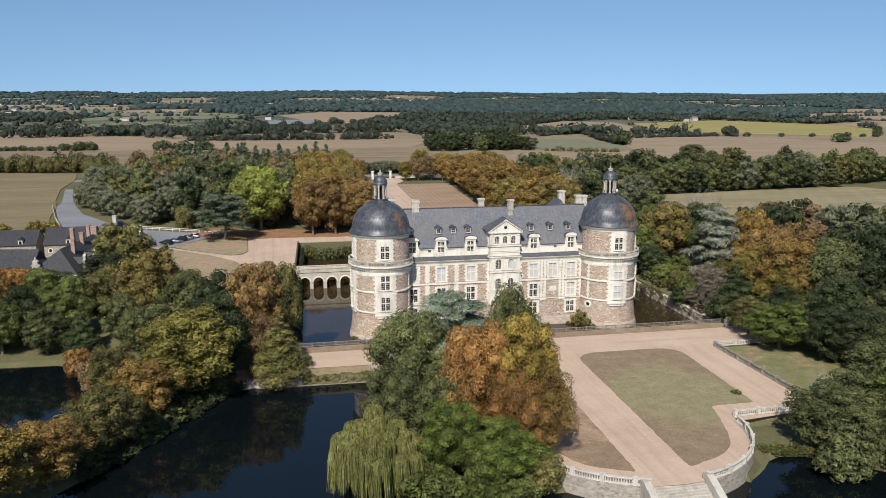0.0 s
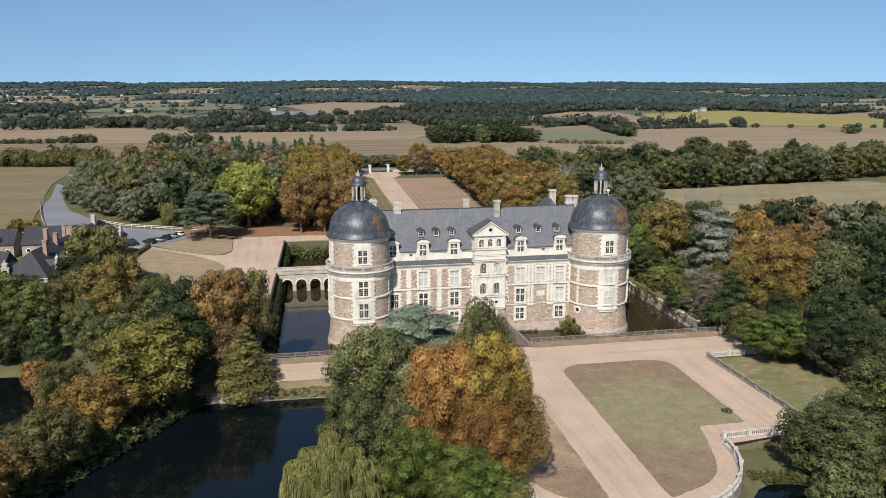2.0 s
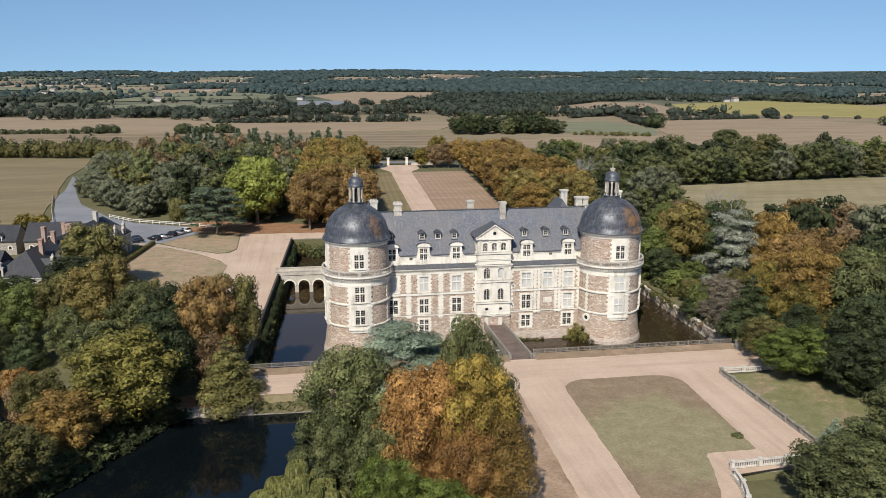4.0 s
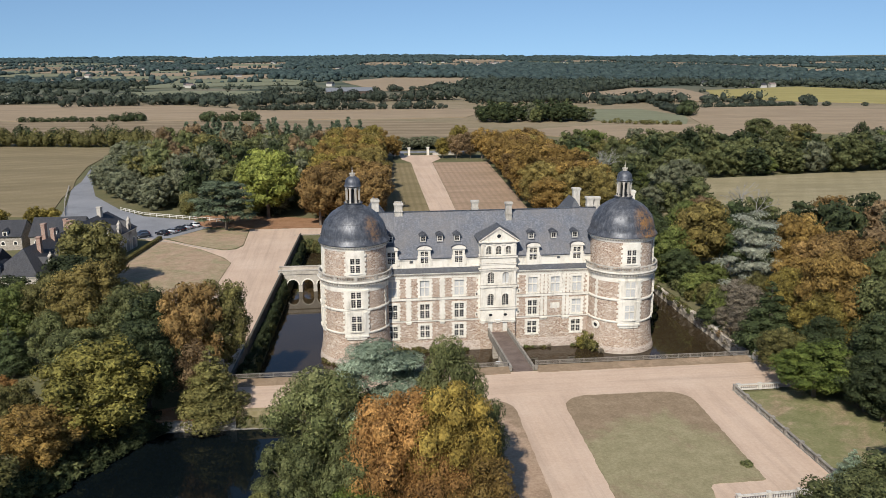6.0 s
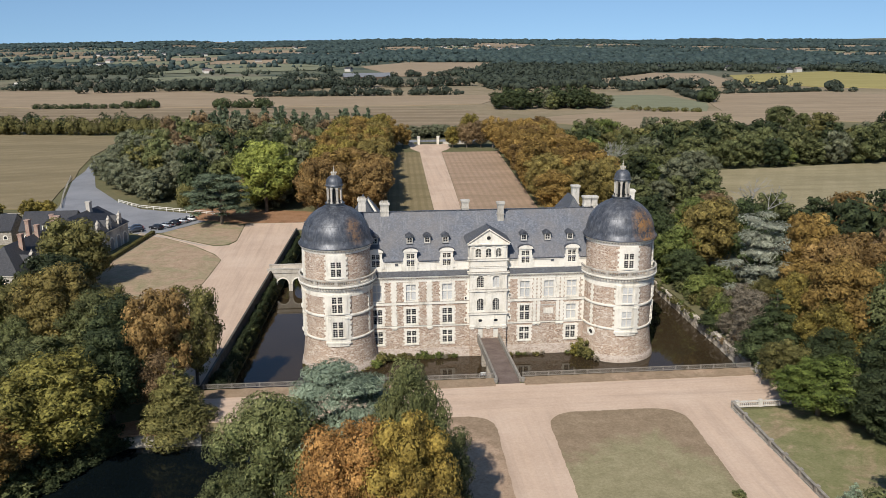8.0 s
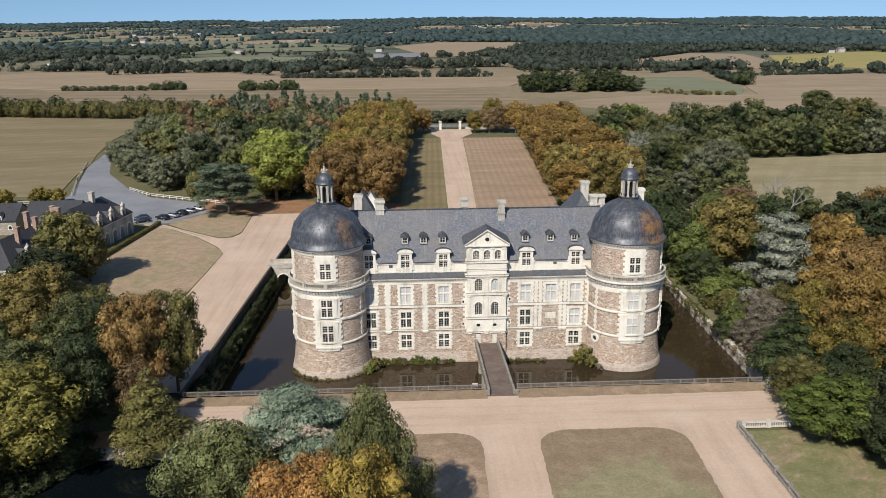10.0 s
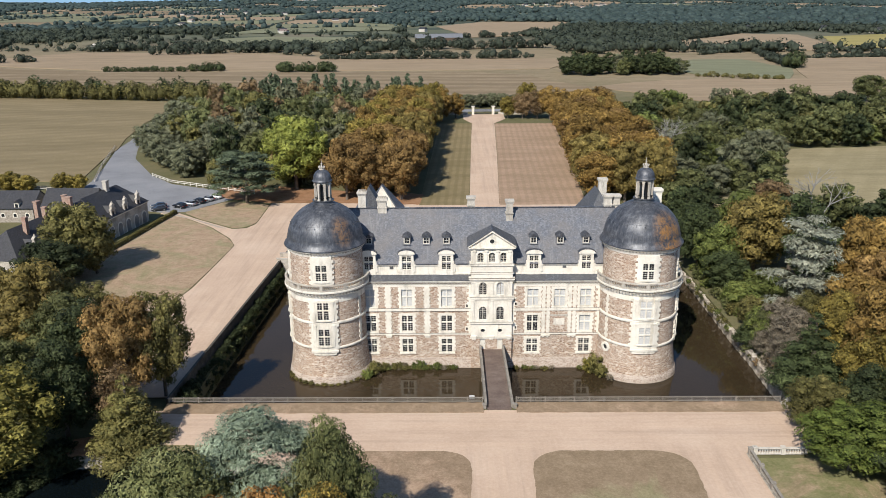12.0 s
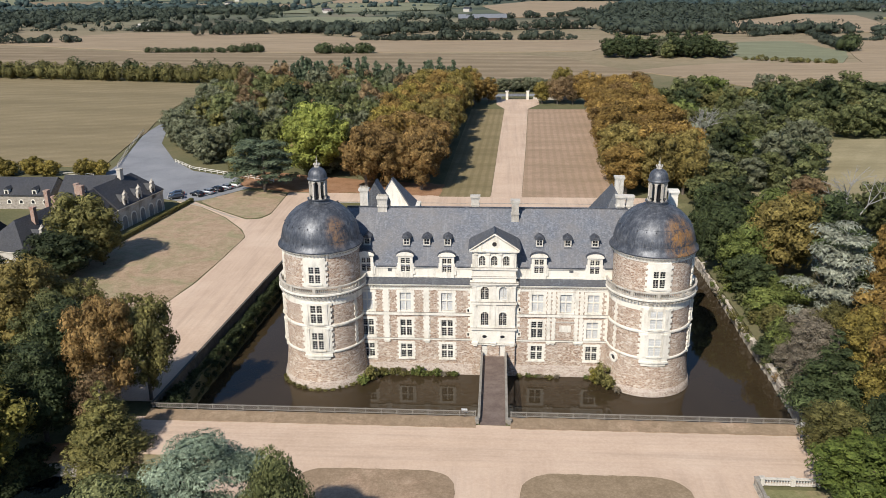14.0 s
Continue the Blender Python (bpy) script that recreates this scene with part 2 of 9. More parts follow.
M["schist"] = m_masonry("brown_schist_rubble", [(0.0, (0.13, 0.076, 0.050)), (0.35, (0.27, 0.168, 0.112)), (0.72, (0.395, 0.275, 0.195)), (0.86, (0.51, 0.40, 0.305)), (0.93, (0.74, 0.67, 0.57))],
                        (0.50, 0.43, 0.355), (2.1, 2.1, 4.6), pale=(0.47, 0.395, 0.325))
M["schist_pale"] = m_masonry("bleached_schist_footing", [(0.0, (0.18, 0.13, 0.10)), (0.5, (0.33, 0.255, 0.205)), (1.0, (0.54, 0.46, 0.39))], (0.45, 0.39, 0.33), (2.0, 2.0, 4.5), pale=(0.46, 0.395, 0.335))
M["rubble"] = m_masonry("grey_rubble_wall", [(0.0, (0.13, 0.11, 0.09)), (0.5, (0.28, 0.245, 0.20)), (1.0, (0.46, 0.42, 0.36))], (0.34, 0.30, 0.25), (2.0, 2.0, 3.6))
M["rubble_pale"] = m_masonry("pale_crumbling_rubble", [(0.0, (0.16, 0.13, 0.10)), (0.5, (0.36, 0.31, 0.25)), (1.0, (0.58, 0.53, 0.45))], (0.40, 0.35, 0.29), (1.6, 1.6, 2.6))
M["slate"] = m_slate("blue_grey_slate", (0.086, 0.093, 0.110), (0.124, 0.132, 0.150), (0.175, 0.157, 0.142))
M["slate_dark"] = m_slate("dark_slate", (0.055, 0.06, 0.07), (0.085, 0.09, 0.10), (0.10, 0.095, 0.09))
M["slate_old"] = m_slate("dark_weathered_slate", (0.022, 0.023, 0.027), (0.040, 0.041, 0.047), (0.052, 0.049, 0.047), (0.10, 0.10, 0.105))
M["lead_l"] = m_lead("sheet_lead_dome", (25.0, 165.0, 20.9), 2.1, 0.6)
M["lead_r"] = m_lead("sheet_lead_dome_rusty", (75.8, 164.6, 20.1), 3.4, 1.0)
M["lead"] = m_lead("sheet_lead", None, 0)
M["zinc"] = m_plain("weathered_zinc", (0.21, 0.215, 0.225), 0.5, 0.3, 0.5, 0.3, 2.0)
M["glass"] = m_plain("dark_window_glass", (0.018, 0.02, 0.024), 0.08, 0, 0.6, 0.3, 1.0)
M["blind"] = m_plain("white_inner_shutters", (0.50, 0.50, 0.49), 0.6)
M["frame"] = m_plain("white_painted_wood", (0.62, 0.59, 0.52), 0.5)
M["wood_dark"] = m_plain("dark_oak", (0.09, 0.06, 0.04), 0.6)
M["brick"] = m_masonry("red_brick", [(0.0, (0.20, 0.09, 0.058)), (0.5, (0.29, 0.14, 0.095)), (1.0, (0.37, 0.21, 0.15))], (0.40, 0.33, 0.27), (4.5, 4.5, 12.0))
M["rail_grey"] = m_plain("weathered_grey_railing", (0.20, 0.18, 0.155), 0.9, 0.0, 0.2, 0.3, 3.0)
# moss, made darker still: the shade on the wall's moat face is in the colour
M["mossy"] = m_mottled("mossy_shade_dark_coping", [(0.2, (0.035, 0.032, 0.025)), (0.5, (0.075, 0.066, 0.052)), (0.85, (0.15, 0.135, 0.11))], 0.9, 6, 0.9, 0.4, 0.02)
M["iron"] = m_plain("dark_iron", (0.035, 0.035, 0.037), 0.5, 0.6)
M["stone_dark"] = m_mottled("lichened_dark_stone", [(0.2, (0.13, 0.115, 0.095)), (0.5, (0.24, 0.215, 0.18)), (0.85, (0.38, 0.35, 0.30))], 0.9, 6, 0.9, 0.4, 0.02)
M["gravel"] = m_gravel()
M["lane"] = m_mottled("worn_grey_lane", [(0.25, (0.27, 0.235, 0.19)), (0.5, (0.36, 0.31, 0.25)), (0.8, (0.44, 0.375, 0.30))], 0.15, 2.2, 0.95, 0.5, 0.02, spec=0.15)
M["asphalt"] = m_mottled("pale_worn_asphalt", [(0.25, (0.16, 0.162, 0.172)), (0.5, (0.22, 0.222, 0.232)), (0.8, (0.28, 0.28, 0.285))], 0.07, 2.5, 0.9, 0.3, 0.01, spec=0.2)
M["deck"] = m_mottled("dark_brown_bridge_paving", [(0.25, (0.10, 0.07, 0.058)), (0.5, (0.15, 0.11, 0.09)), (0.8, (0.21, 0.165, 0.14))], 0.5, 5, 0.9, 0.5, 0.02)
def m_lawn(name, grass, dry, centre=None, reach=(1, 1), amount=0.5):
    """Parched turf: grass that dries to brown and straw in patches and, where given, outwards from a greener middle."""
    m, nt, n, l, b = nodes_of(name)
    w = place_coords(nt)
    fine = grain(nt, w, 2.6, 7, 0.8)
    tuft = grain(nt, w, 0.42, 7, 0.76)
    g = blend(nt, 0.5, ramp(nt, tuft, grass), ramp(nt, fine, grass))
    d = blend(nt, 0.5, ramp(nt, tuft, dry), ramp(nt, fine, dry))
    worn = grain(nt, w, 0.13, 8, 0.74, 0.8)
    if centre:
        mp = n.new("ShaderNodeMapping")
        mp.inputs["Location"].default_value = (-centre[0] / reach[0], -centre[1] / reach[1], 0)
        mp.inputs["Scale"].default_value = (1 / reach[0], 1 / reach[1], 0)
        l.new(w, mp.inputs["Vector"])
        ln = n.new("ShaderNodeVectorMath")
        ln.operation = "LENGTH"
        l.new(mp.outputs["Vector"], ln.inputs[0])
        rim = n.new("ShaderNodeMapRange")
        rim.inputs["From Min"].default_value, rim.inputs["From Max"].default_value = 0.55, 1.25
        l.new(ln.outputs["Value"], rim.inputs["Value"])
        add = n.new("ShaderNodeMath")
        add.operation = "MULTIPLY_ADD"
        l.new(rim.outputs["Result"], add.inputs[0])
        add.inputs[1].default_value = 0.5
        l.new(worn, add.inputs[2])
        worn = add.outputs[0]
    mask = ramp(nt, worn, [(0.62 - 0.24 * amount, (0, 0, 0)), (0.80 - 0.24 * amount, (0.9, 0.9, 0.9))])
    l.new(blend(nt, mask, g, d), b.inputs["Base Color"])
    rough_set(b, 0.95, 0, 0.12)
    bump(nt, b, fine, 0.6, 0.06)
    return m


TURF = [(0.3, (0.15, 0.132, 0.068)), (0.5, (0.255, 0.221, 0.126)), (0.7, (0.37, 0.315, 0.195))]
STRAW = [(0.3, (0.20, 0.13, 0.085)), (0.5, (0.35, 0.245, 0.165)), (0.7, (0.52, 0.385, 0.275))]
DUSK = [(0.3, (0.145, 0.10, 0.062)), (0.5, (0.24, 0.172, 0.112)), (0.7, (0.37, 0.28, 0.19))]
M["lawn_right"] = m_lawn("greener_lawn_with_dry_rim", TURF, DUSK, (60.0, 113.0), (15.0, 19.0), 0.42)
M["lawn_west"] = m_lawn("straw_mottled_lawn", TURF, STRAW, None, (1, 1), 1.05)
M["lawn"] = m_mottled("parched_lawn", [(0.25, (0.175, 0.150, 0.070)), (0.5, (0.275, 0.228, 0.130)), (0.78, (0.38, 0.30, 0.195))], 0.085, 1.6, 0.95, 0.6, 0.06, spec=0.12, stain=(0.16, 0.50, 0.66, (0.26, 0.185, 0.115)))
M["lawn_side"] = m_lawn("green_and_brown_lawn", [(0.3, (0.10, 0.105, 0.042)), (0.5, (0.18, 0.175, 0.08)), (0.7, (0.28, 0.25, 0.135))], STRAW, None, (1, 1), 0.5)
M["lawn_brown"] = m_lawn("dry_brown_lawn", STRAW, DUSK, (34, 114), (16, 24), 0.34)
M["lawn_edge"] = m_lawn("dry_verge_grass", DUSK, STRAW, None, (1, 1), 0.42)
M["mown"] = m_lines("mown_meadow", [(0.25, (0.14, 0.115, 0.054)), (0.5, (0.235, 0.185, 0.10)), (0.78, (0.31, 0.232, 0.14))], 2.0, 2.3, 0.42)
M["mown_dry"] = m_lines("mown_dry_meadow", [(0.25, (0.22, 0.165, 0.10)), (0.5, (0.365, 0.25, 0.172)), (0.78, (0.48, 0.335, 0.24))], 2.0, 2.3, 0.3)
M["bank"] = m_mottled("rough_bank_grass", [(0.25, (0.06, 0.065, 0.028)), (0.5, (0.12, 0.11, 0.055)), (0.8, (0.20, 0.16, 0.09))], 0.2, 1.3, 0.95, 0.8, 0.15, spec=0.12)
M["earth"] = m_mottled("rusty_leaf_litter", [(0.25, (0.19, 0.10, 0.05)), (0.5, (0.28, 0.155, 0.085)), (0.8, (0.33, 0.20, 0.12))], 0.3, 3, 0.95, 0.6, 0.04, spec=0.1)
M["stubble"] = m_lines("straw_stubble_field", [(0.25, (0.165, 0.130, 0.070)), (0.5, (0.235, 0.185, 0.105)), (0.78, (0.31, 0.245, 0.148))], 65.0, 9.0, 0.3)
M["stubble_warm"] = m_lines("warm_straw_stubble_field", [(0.25, (0.155, 0.115, 0.068)), (0.5, (0.265, 0.202, 0.128)), (0.78, (0.36, 0.282, 0.188))], 96.0, 22.0, 0.45)
M["glade"] = m_lines("pale_straw_glade", [(0.25, (0.20, 0.168, 0.092)), (0.5, (0.30, 0.25, 0.145)), (0.78, (0.38, 0.32, 0.20))], 30.0, 7.0, 0.2)
M["tilled"] = m_lines("bare_pinkish_field", [(0.25, (0.235, 0.175, 0.11)), (0.5, (0.315, 0.238, 0.155)), (0.78, (0.38, 0.295, 0.20))], 80.0, 12.0, 0.25)
M["pasture"] = m_lines("pale_green_pasture", [(0.25, (0.145, 0.152, 0.090)), (0.5, (0.20, 0.20, 0.122)), (0.78, (0.255, 0.25, 0.162))], 80.0, 12.0, 0.2)
M["mustard"] = m_lines("yellow_green_field", [(0.25, (0.24, 0.21, 0.07)), (0.5, (0.32, 0.265, 0.10)), (0.78, (0.38, 0.32, 0.14))], 80.0, 12.0, 0.2)
M["moat"] = m_water("brown_moat_water", (0.034, 0.024, 0.013))
M["pond"] = m_water("dark_pond_water", (0.003, 0.005, 0.006))
M["bark"] = m_mottled("grey_brown_bark", [(0.25, (0.07, 0.055, 0.042)), (0.5, (0.13, 0.105, 0.08)), (0.8, (0.20, 0.17, 0.14))], 2.0, 12, 0.95, 0.8, 0.05, (1, 1, 0.3))
M["deadwood"] = m_mottled("bleached_dead_wood", [(0.25, (0.18, 0.165, 0.15)), (0.5, (0.26, 0.245, 0.225)), (0.8, (0.34, 0.325, 0.30))], 2.0, 12, 0.95, 0.6, 0.04)
LEAF = {
    "dark": m_leaves("dark_green_leaves", (0.022, 0.027, 0.009), (0.070, 0.078, 0.028), (0.165, 0.168, 0.066)),
    "green": m_leaves("green_leaves", (0.025, 0.033, 0.008), (0.078, 0.095, 0.024), (0.172, 0.188, 0.052)),
    "bright": m_leaves("fresh_green_leaves", (0.025, 0.036, 0.007), (0.080, 0.105, 0.020), (0.168, 0.198, 0.044)),
    "olive": m_leaves("olive_leaves", (0.034, 0.033, 0.010), (0.092, 0.084, 0.026), (0.185, 0.162, 0.056)),
    "yellow": m_leaves("yellowing_leaves", (0.044, 0.036, 0.009), (0.150, 0.117, 0.026), (0.31, 0.24, 0.06)),
    "orange": m_leaves("rusty_orange_leaves", (0.066, 0.033, 0.010), (0.200, 0.104, 0.032), (0.37, 0.205, 0.066)),
    "gold": m_leaves("golden_brown_leaves", (0.062, 0.038, 0.010), (0.182, 0.115, 0.031), (0.32, 0.208, 0.062)),
    "rust": m_leaves("rust_brown_leaves", (0.056, 0.034, 0.012), (0.160, 0.099, 0.034), (0.285, 0.182, 0.066)),
    "bronze": m_leaves("bronze_green_leaves", (0.050, 0.040, 0.012), (0.148, 0.113, 0.032), (0.272, 0.212, 0.067)),
    "brown": m_leaves("brown_thinning_leaves", (0.060, 0.038, 0.019), (0.145, 0.096, 0.047), (0.26, 0.182, 0.095)),
    "blue": m_leaves("blue_grey_cedar_needles", (0.085, 0.112, 0.072), (0.198, 0.244, 0.162), (0.33, 0.385, 0.265)),
    "cedar": m_leaves("dark_cedar_needles", (0.028, 0.038, 0.020), (0.072, 0.092, 0.052), (0.14, 0.165, 0.10)),
    "grey": m_leaves("grey_green_leaves", (0.044, 0.049, 0.027), (0.108, 0.113, 0.064), (0.195, 0.196, 0.118)),
    "ash": m_leaves("pale_grey_cedar_needles", (0.082, 0.087, 0.060), (0.19, 0.195, 0.142), (0.315, 0.32, 0.245)),
    "oak": m_leaves("dusty_green_leaves", (0.026, 0.031, 0.010), (0.080, 0.087, 0.030), (0.185, 0.185, 0.075)),
    "hedge": m_leaves("dark_hedge_leaves", (0.011, 0.016, 0.006), (0.030, 0.040, 0.015), (0.070, 0.082, 0.033)),
    "mellow": m_leaves("yellow_green_leaves", (0.042, 0.038, 0.009), (0.132, 0.116, 0.026), (0.262, 0.225, 0.056)),
    "amber": m_leaves("bright_golden_leaves", (0.058, 0.042, 0.010), (0.188, 0.131, 0.028), (0.36, 0.26, 0.06)),
    "yew": m_leaves("dark_yew_needles", (0.014, 0.020, 0.008), (0.038, 0.051, 0.018), (0.086, 0.105, 0.040)),
    "dry": m_leaves("dry_grey_brown_twigs", (0.070, 0.058, 0.040), (0.150, 0.125, 0.090), (0.25, 0.215, 0.16)),
    # far: the blue of distance haze is put into this leaf colour
    "far": m_leaves("distant_haze_tinted_foliage", (0.016, 0.027, 0.024), (0.030, 0.046, 0.042), (0.055, 0.075, 0.066), 0),
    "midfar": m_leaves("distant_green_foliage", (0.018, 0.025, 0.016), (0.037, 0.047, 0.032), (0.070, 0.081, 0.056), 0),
    "lime": m_leaves("lime_green_leaves", (0.06, 0.072, 0.015), (0.165, 0.180, 0.036), (0.29, 0.30, 0.07)),
    "willow": m_leaves("yellow_green_willow", (0.075, 0.080, 0.022), (0.165, 0.165, 0.05), (0.28, 0.27, 0.10), 0),
}

# ---- mesh helpers ----
from mathutils.geometry import tessellate_polygon

ORIGIN = {}


def to_mesh(name, bm, material):
    me = bpy.data.meshes.new(name)
    bmesh.ops.recalc_face_normals(bm, faces=bm.faces)
    bm.to_mesh(me)
    bm.free()
    me.materials.append(material)
    return me


def thing(name, x, y, z, label, category, group="", kind=""):
    """An Empty at a thing's base; its parts are given in the world's metres."""
    ob = new(name)
    ob.location = (x, y, z)
    ob.empty_display_size = 0.5
    ORIGIN[ob] = Vector((x, y, z))
    return tagged(ob, label, category, group, kind)


def part(name, bm, material, parent, label="", smooth=False):
    base = ORIGIN.get(parent, Vector((0, 0, 0)))
    bmesh.ops.translate(bm, verts=bm.verts, vec=-base)
    me = to_mesh(name, bm, material)
    if smooth:
        for p in me.polygons:
            p.use_smooth = True
    ob = new(name, me)
    ob.parent = parent
    ORIGIN[ob] = base
    return tagged(ob, label)


def piece(name, me, parent, x, y, z, turn=0.0, scale=(1, 1, 1)):
    """One of many alike parts on one mesh, placed in the world's metres."""
    ob = new(name, me)
    ob.parent = parent
    base = ORIGIN.get(parent, Vector((0, 0, 0)))
    ob.location = Vector((x, y, z)) - base
    ob.rotation_euler = (0, 0, turn)
    ob.scale = scale
    return ob


def structure(name, bm, material, label, category, kind="structure"):
    return tagged(new(name, to_mesh(name, bm, material)), label, category, "", kind)


def box(bm, x0, x1, y0, y1, z0, z1):
    v = [bm.verts.new((x, y, z)) for z in (z0, z1) for x, y in ((x0, y0), (x1, y0), (x1, y1), (x0, y1))]
    for f in ((3, 2, 1, 0), (4, 5, 6, 7), (0, 1, 5, 4), (1, 2, 6, 5), (2, 3, 7, 6), (3, 0, 4, 7)):
        bm.faces.new([v[i] for i in f])
    return v


def prism(bm, ring, z0, z1):
    """An upright prism on a flat outline."""
    lo = [bm.verts.new((x, y, z0)) for x, y in ring]
    hi = [bm.verts.new((x, y, z1)) for x, y in ring]
    n = len(ring)
    for i in range(n):
        bm.faces.new((lo[i], lo[(i + 1) % n], hi[(i + 1) % n], hi[i]))
    bm.faces.new(hi)
    bm.faces.new(lo[::-1])


def slab_y(bm, ring, y0, y1):
    """A prism whose outline stands upright, in x and z, from y0 to y1."""
    a = [bm.verts.new((x, y0, z)) for x, z in ring]
    b = [bm.verts.new((x, y1, z)) for x, z in ring]
    n = len(ring)
    for i in range(n):
        bm.faces.new((a[i], a[(i + 1) % n], b[(i + 1) % n], b[i]))
    bm.faces.new(a[::-1])
    bm.faces.new(b)


def lathe(bm, profile, cx, cy, segs=48, a0=0.0, a1=math.tau):
    """A profile of (radius, height) turned round an upright axis."""
    full = abs(a1 - a0 - math.tau) < 1e-6
    n = segs if full else segs + 1
    rows = []
    for r, z in profile:
        if r < 1e-4:
            rows.append([bm.verts.new((cx, cy, z))])
        else:
            rows.append([bm.verts.new((cx + r * math.cos(a0 + (a1 - a0) * i / segs), cy + r * math.sin(a0 + (a1 - a0) * i / segs), z)) for i in range(n)])
    for p, q in zip(rows, rows[1:]):
        for i in range(segs):
            j = (i + 1) % n
            if len(p) == 1 and len(q) == 1:
                continue
            if len(p) == 1:
                bm.faces.new((p[0], q[i], q[j]))
            elif len(q) == 1:
                bm.faces.new((p[i], p[j], q[0]))
            else:
                bm.faces.new((p[i], p[j], q[j], q[i]))


def turned(bm, start, m):
    """Moves the vertices made since start by m."""
    vs = list(bm.verts)[start:]
    bmesh.ops.transform(bm, matrix=m, verts=vs)


def ring_of(cx, cy, r, a0, a1, n):
    return [(cx + r * math.cos(radians(a0 + (a1 - a0) * i / n)), cy + r * math.sin(radians(a0 + (a1 - a0) * i / n))) for i in range(n + 1)]


def patch(bm, ring, zs, deep):
    """A piece of ground over any simple outline, with a rim down into the soil."""
    top = [bm.verts.new((x, y, z)) for (x, y), z in zip(ring, zs)]
    low = [bm.verts.new((x, y, z - deep)) for (x, y), z in zip(ring, zs)]
    n = len(ring)
    for a, b, c in tessellate_polygon([[Vector((x, y, 0)) for x, y in ring]]):
        bm.faces.new((top[a], top[b], top[c]))
    for i in range(n):
        bm.faces.new((low[i], low[(i + 1) % n], top[(i + 1) % n], top[i]))


def sheet(name, ring, z, material, label, category, cuts=0, thick=0.0):
    """A flat piece of ground with an outline, and a small rim down into the soil."""
    bm = bmesh.new()
    patch(bm, ring, [z] * len(ring), max(0.06, thick))
    return structure(name, bm, material, label, category)


def rounded(ring, r, n=6):
    """An outline with its corners rounded; r may be one radius or one for each corner."""
    out = []
    k = len(ring)
    for i, p in enumerate(ring):
        ri = r[i] if isinstance(r, (list, tuple)) else r
        p, a, b = Vector(p), Vector(ring[i - 1]), Vector(ring[(i + 1) % k])
        if ri <= 0:
            out.append(tuple(p))
            continue
        u, v = (a - p), (b - p)
        ri = min(ri, u.length * 0.49, v.length * 0.49)
        s, e = p + u.normalized() * ri, p + v.normalized() * ri
        for j in range(n + 1):
            t = j / n
            q = s * (1 - t) ** 2 + p * 2 * t * (1 - t) + e * t * t
            out.append((q.x, q.y))
    return out


def wavy(ring, amount, step, seed):
    """An outline broken into short, slightly uneven pieces."""
    rng = random.Random(seed)
    out = []
    for i, p in enumerate(ring):
        a, b = Vector(p), Vector(ring[(i + 1) % len(ring)])
        n = max(1, int((b - a).length / step))
        for j in range(n):
            q = a.lerp(b, j / n)
            out.append((q.x + rng.uniform(-amount, amount), q.y + rng.uniform(-amount, amount)))
    return out


# ---- ground ----
MOAT_Z, POND_Z = -4.4, -2.4
MOAT = (3.4, 92.3, 147.4, 256.0)               # west, east, south and north edges of the moat
ISLAND = (21.5, 79.0, 169.4, 217.0)            # the platform of the house, inside the moat
CIRCLE = (46.8, 102.2, 17.2)                   # round terrace
POND = [(-5.8, 135.4), (15.0, 135.4), (13.0, 125.0), (11.5, 112.0), (13.5, 97.0), (22, 88.5), (28.5, 88.0), (31.5, 91.0), (46, 90), (58, 88.0), (61.5, 90.5), (65.0, 94.0), (69, 93.5), (74, 90), (80, 84),
        (95, 70), (95, 20), (-60, 20), (-52, 70), (-36, 92), (-24.5, 107), (-19.6, 119), (-12.5, 129)]
POND_WEST = [(-62, 155), (-47, 154.5), (-39, 154), (-32.5, 147), (-30.5, 141), (-33, 131), (-36, 122), (-45, 108), (-62, 95), (-95, 95), (-95, 150)]


def signed_edge(x, y, poly):
    """Distance to an outline, negative inside."""
    inside, best = False, 1e9
    n = len(poly)
    for i in range(n):
        x0, y0 = poly[i]
        x1, y1 = poly[(i + 1) % n]
        if (y0 > y) != (y1 > y) and x < (x1 - x0) * (y - y0) / (y1 - y0) + x0:
            inside = not inside
        dx, dy = x1 - x0, y1 - y0
        t = max(0.0, min(1.0, ((x - x0) * dx + (y - y0) * dy) / (dx * dx + dy * dy)))
        best = min(best, math.hypot(x - x0 - t * dx, y - y0 - t * dy))
    return -best if inside else best


def in_moat(x, y):
    w, e, s, n = MOAT
    iw, ie, isouth, inorth = ISLAND
    return w < x < e and s < y < n and not (iw < x < ie and isouth < y < inorth)


def terrace(x, y):
    """Whether a place lies on the walled forecourt."""
    cx, cy, r = CIRCLE
    return (15 < x < 79.5 and 103 < y < 147.3) or (x - cx) ** 2 + (y - cy) ** 2 < r * r and y < 104


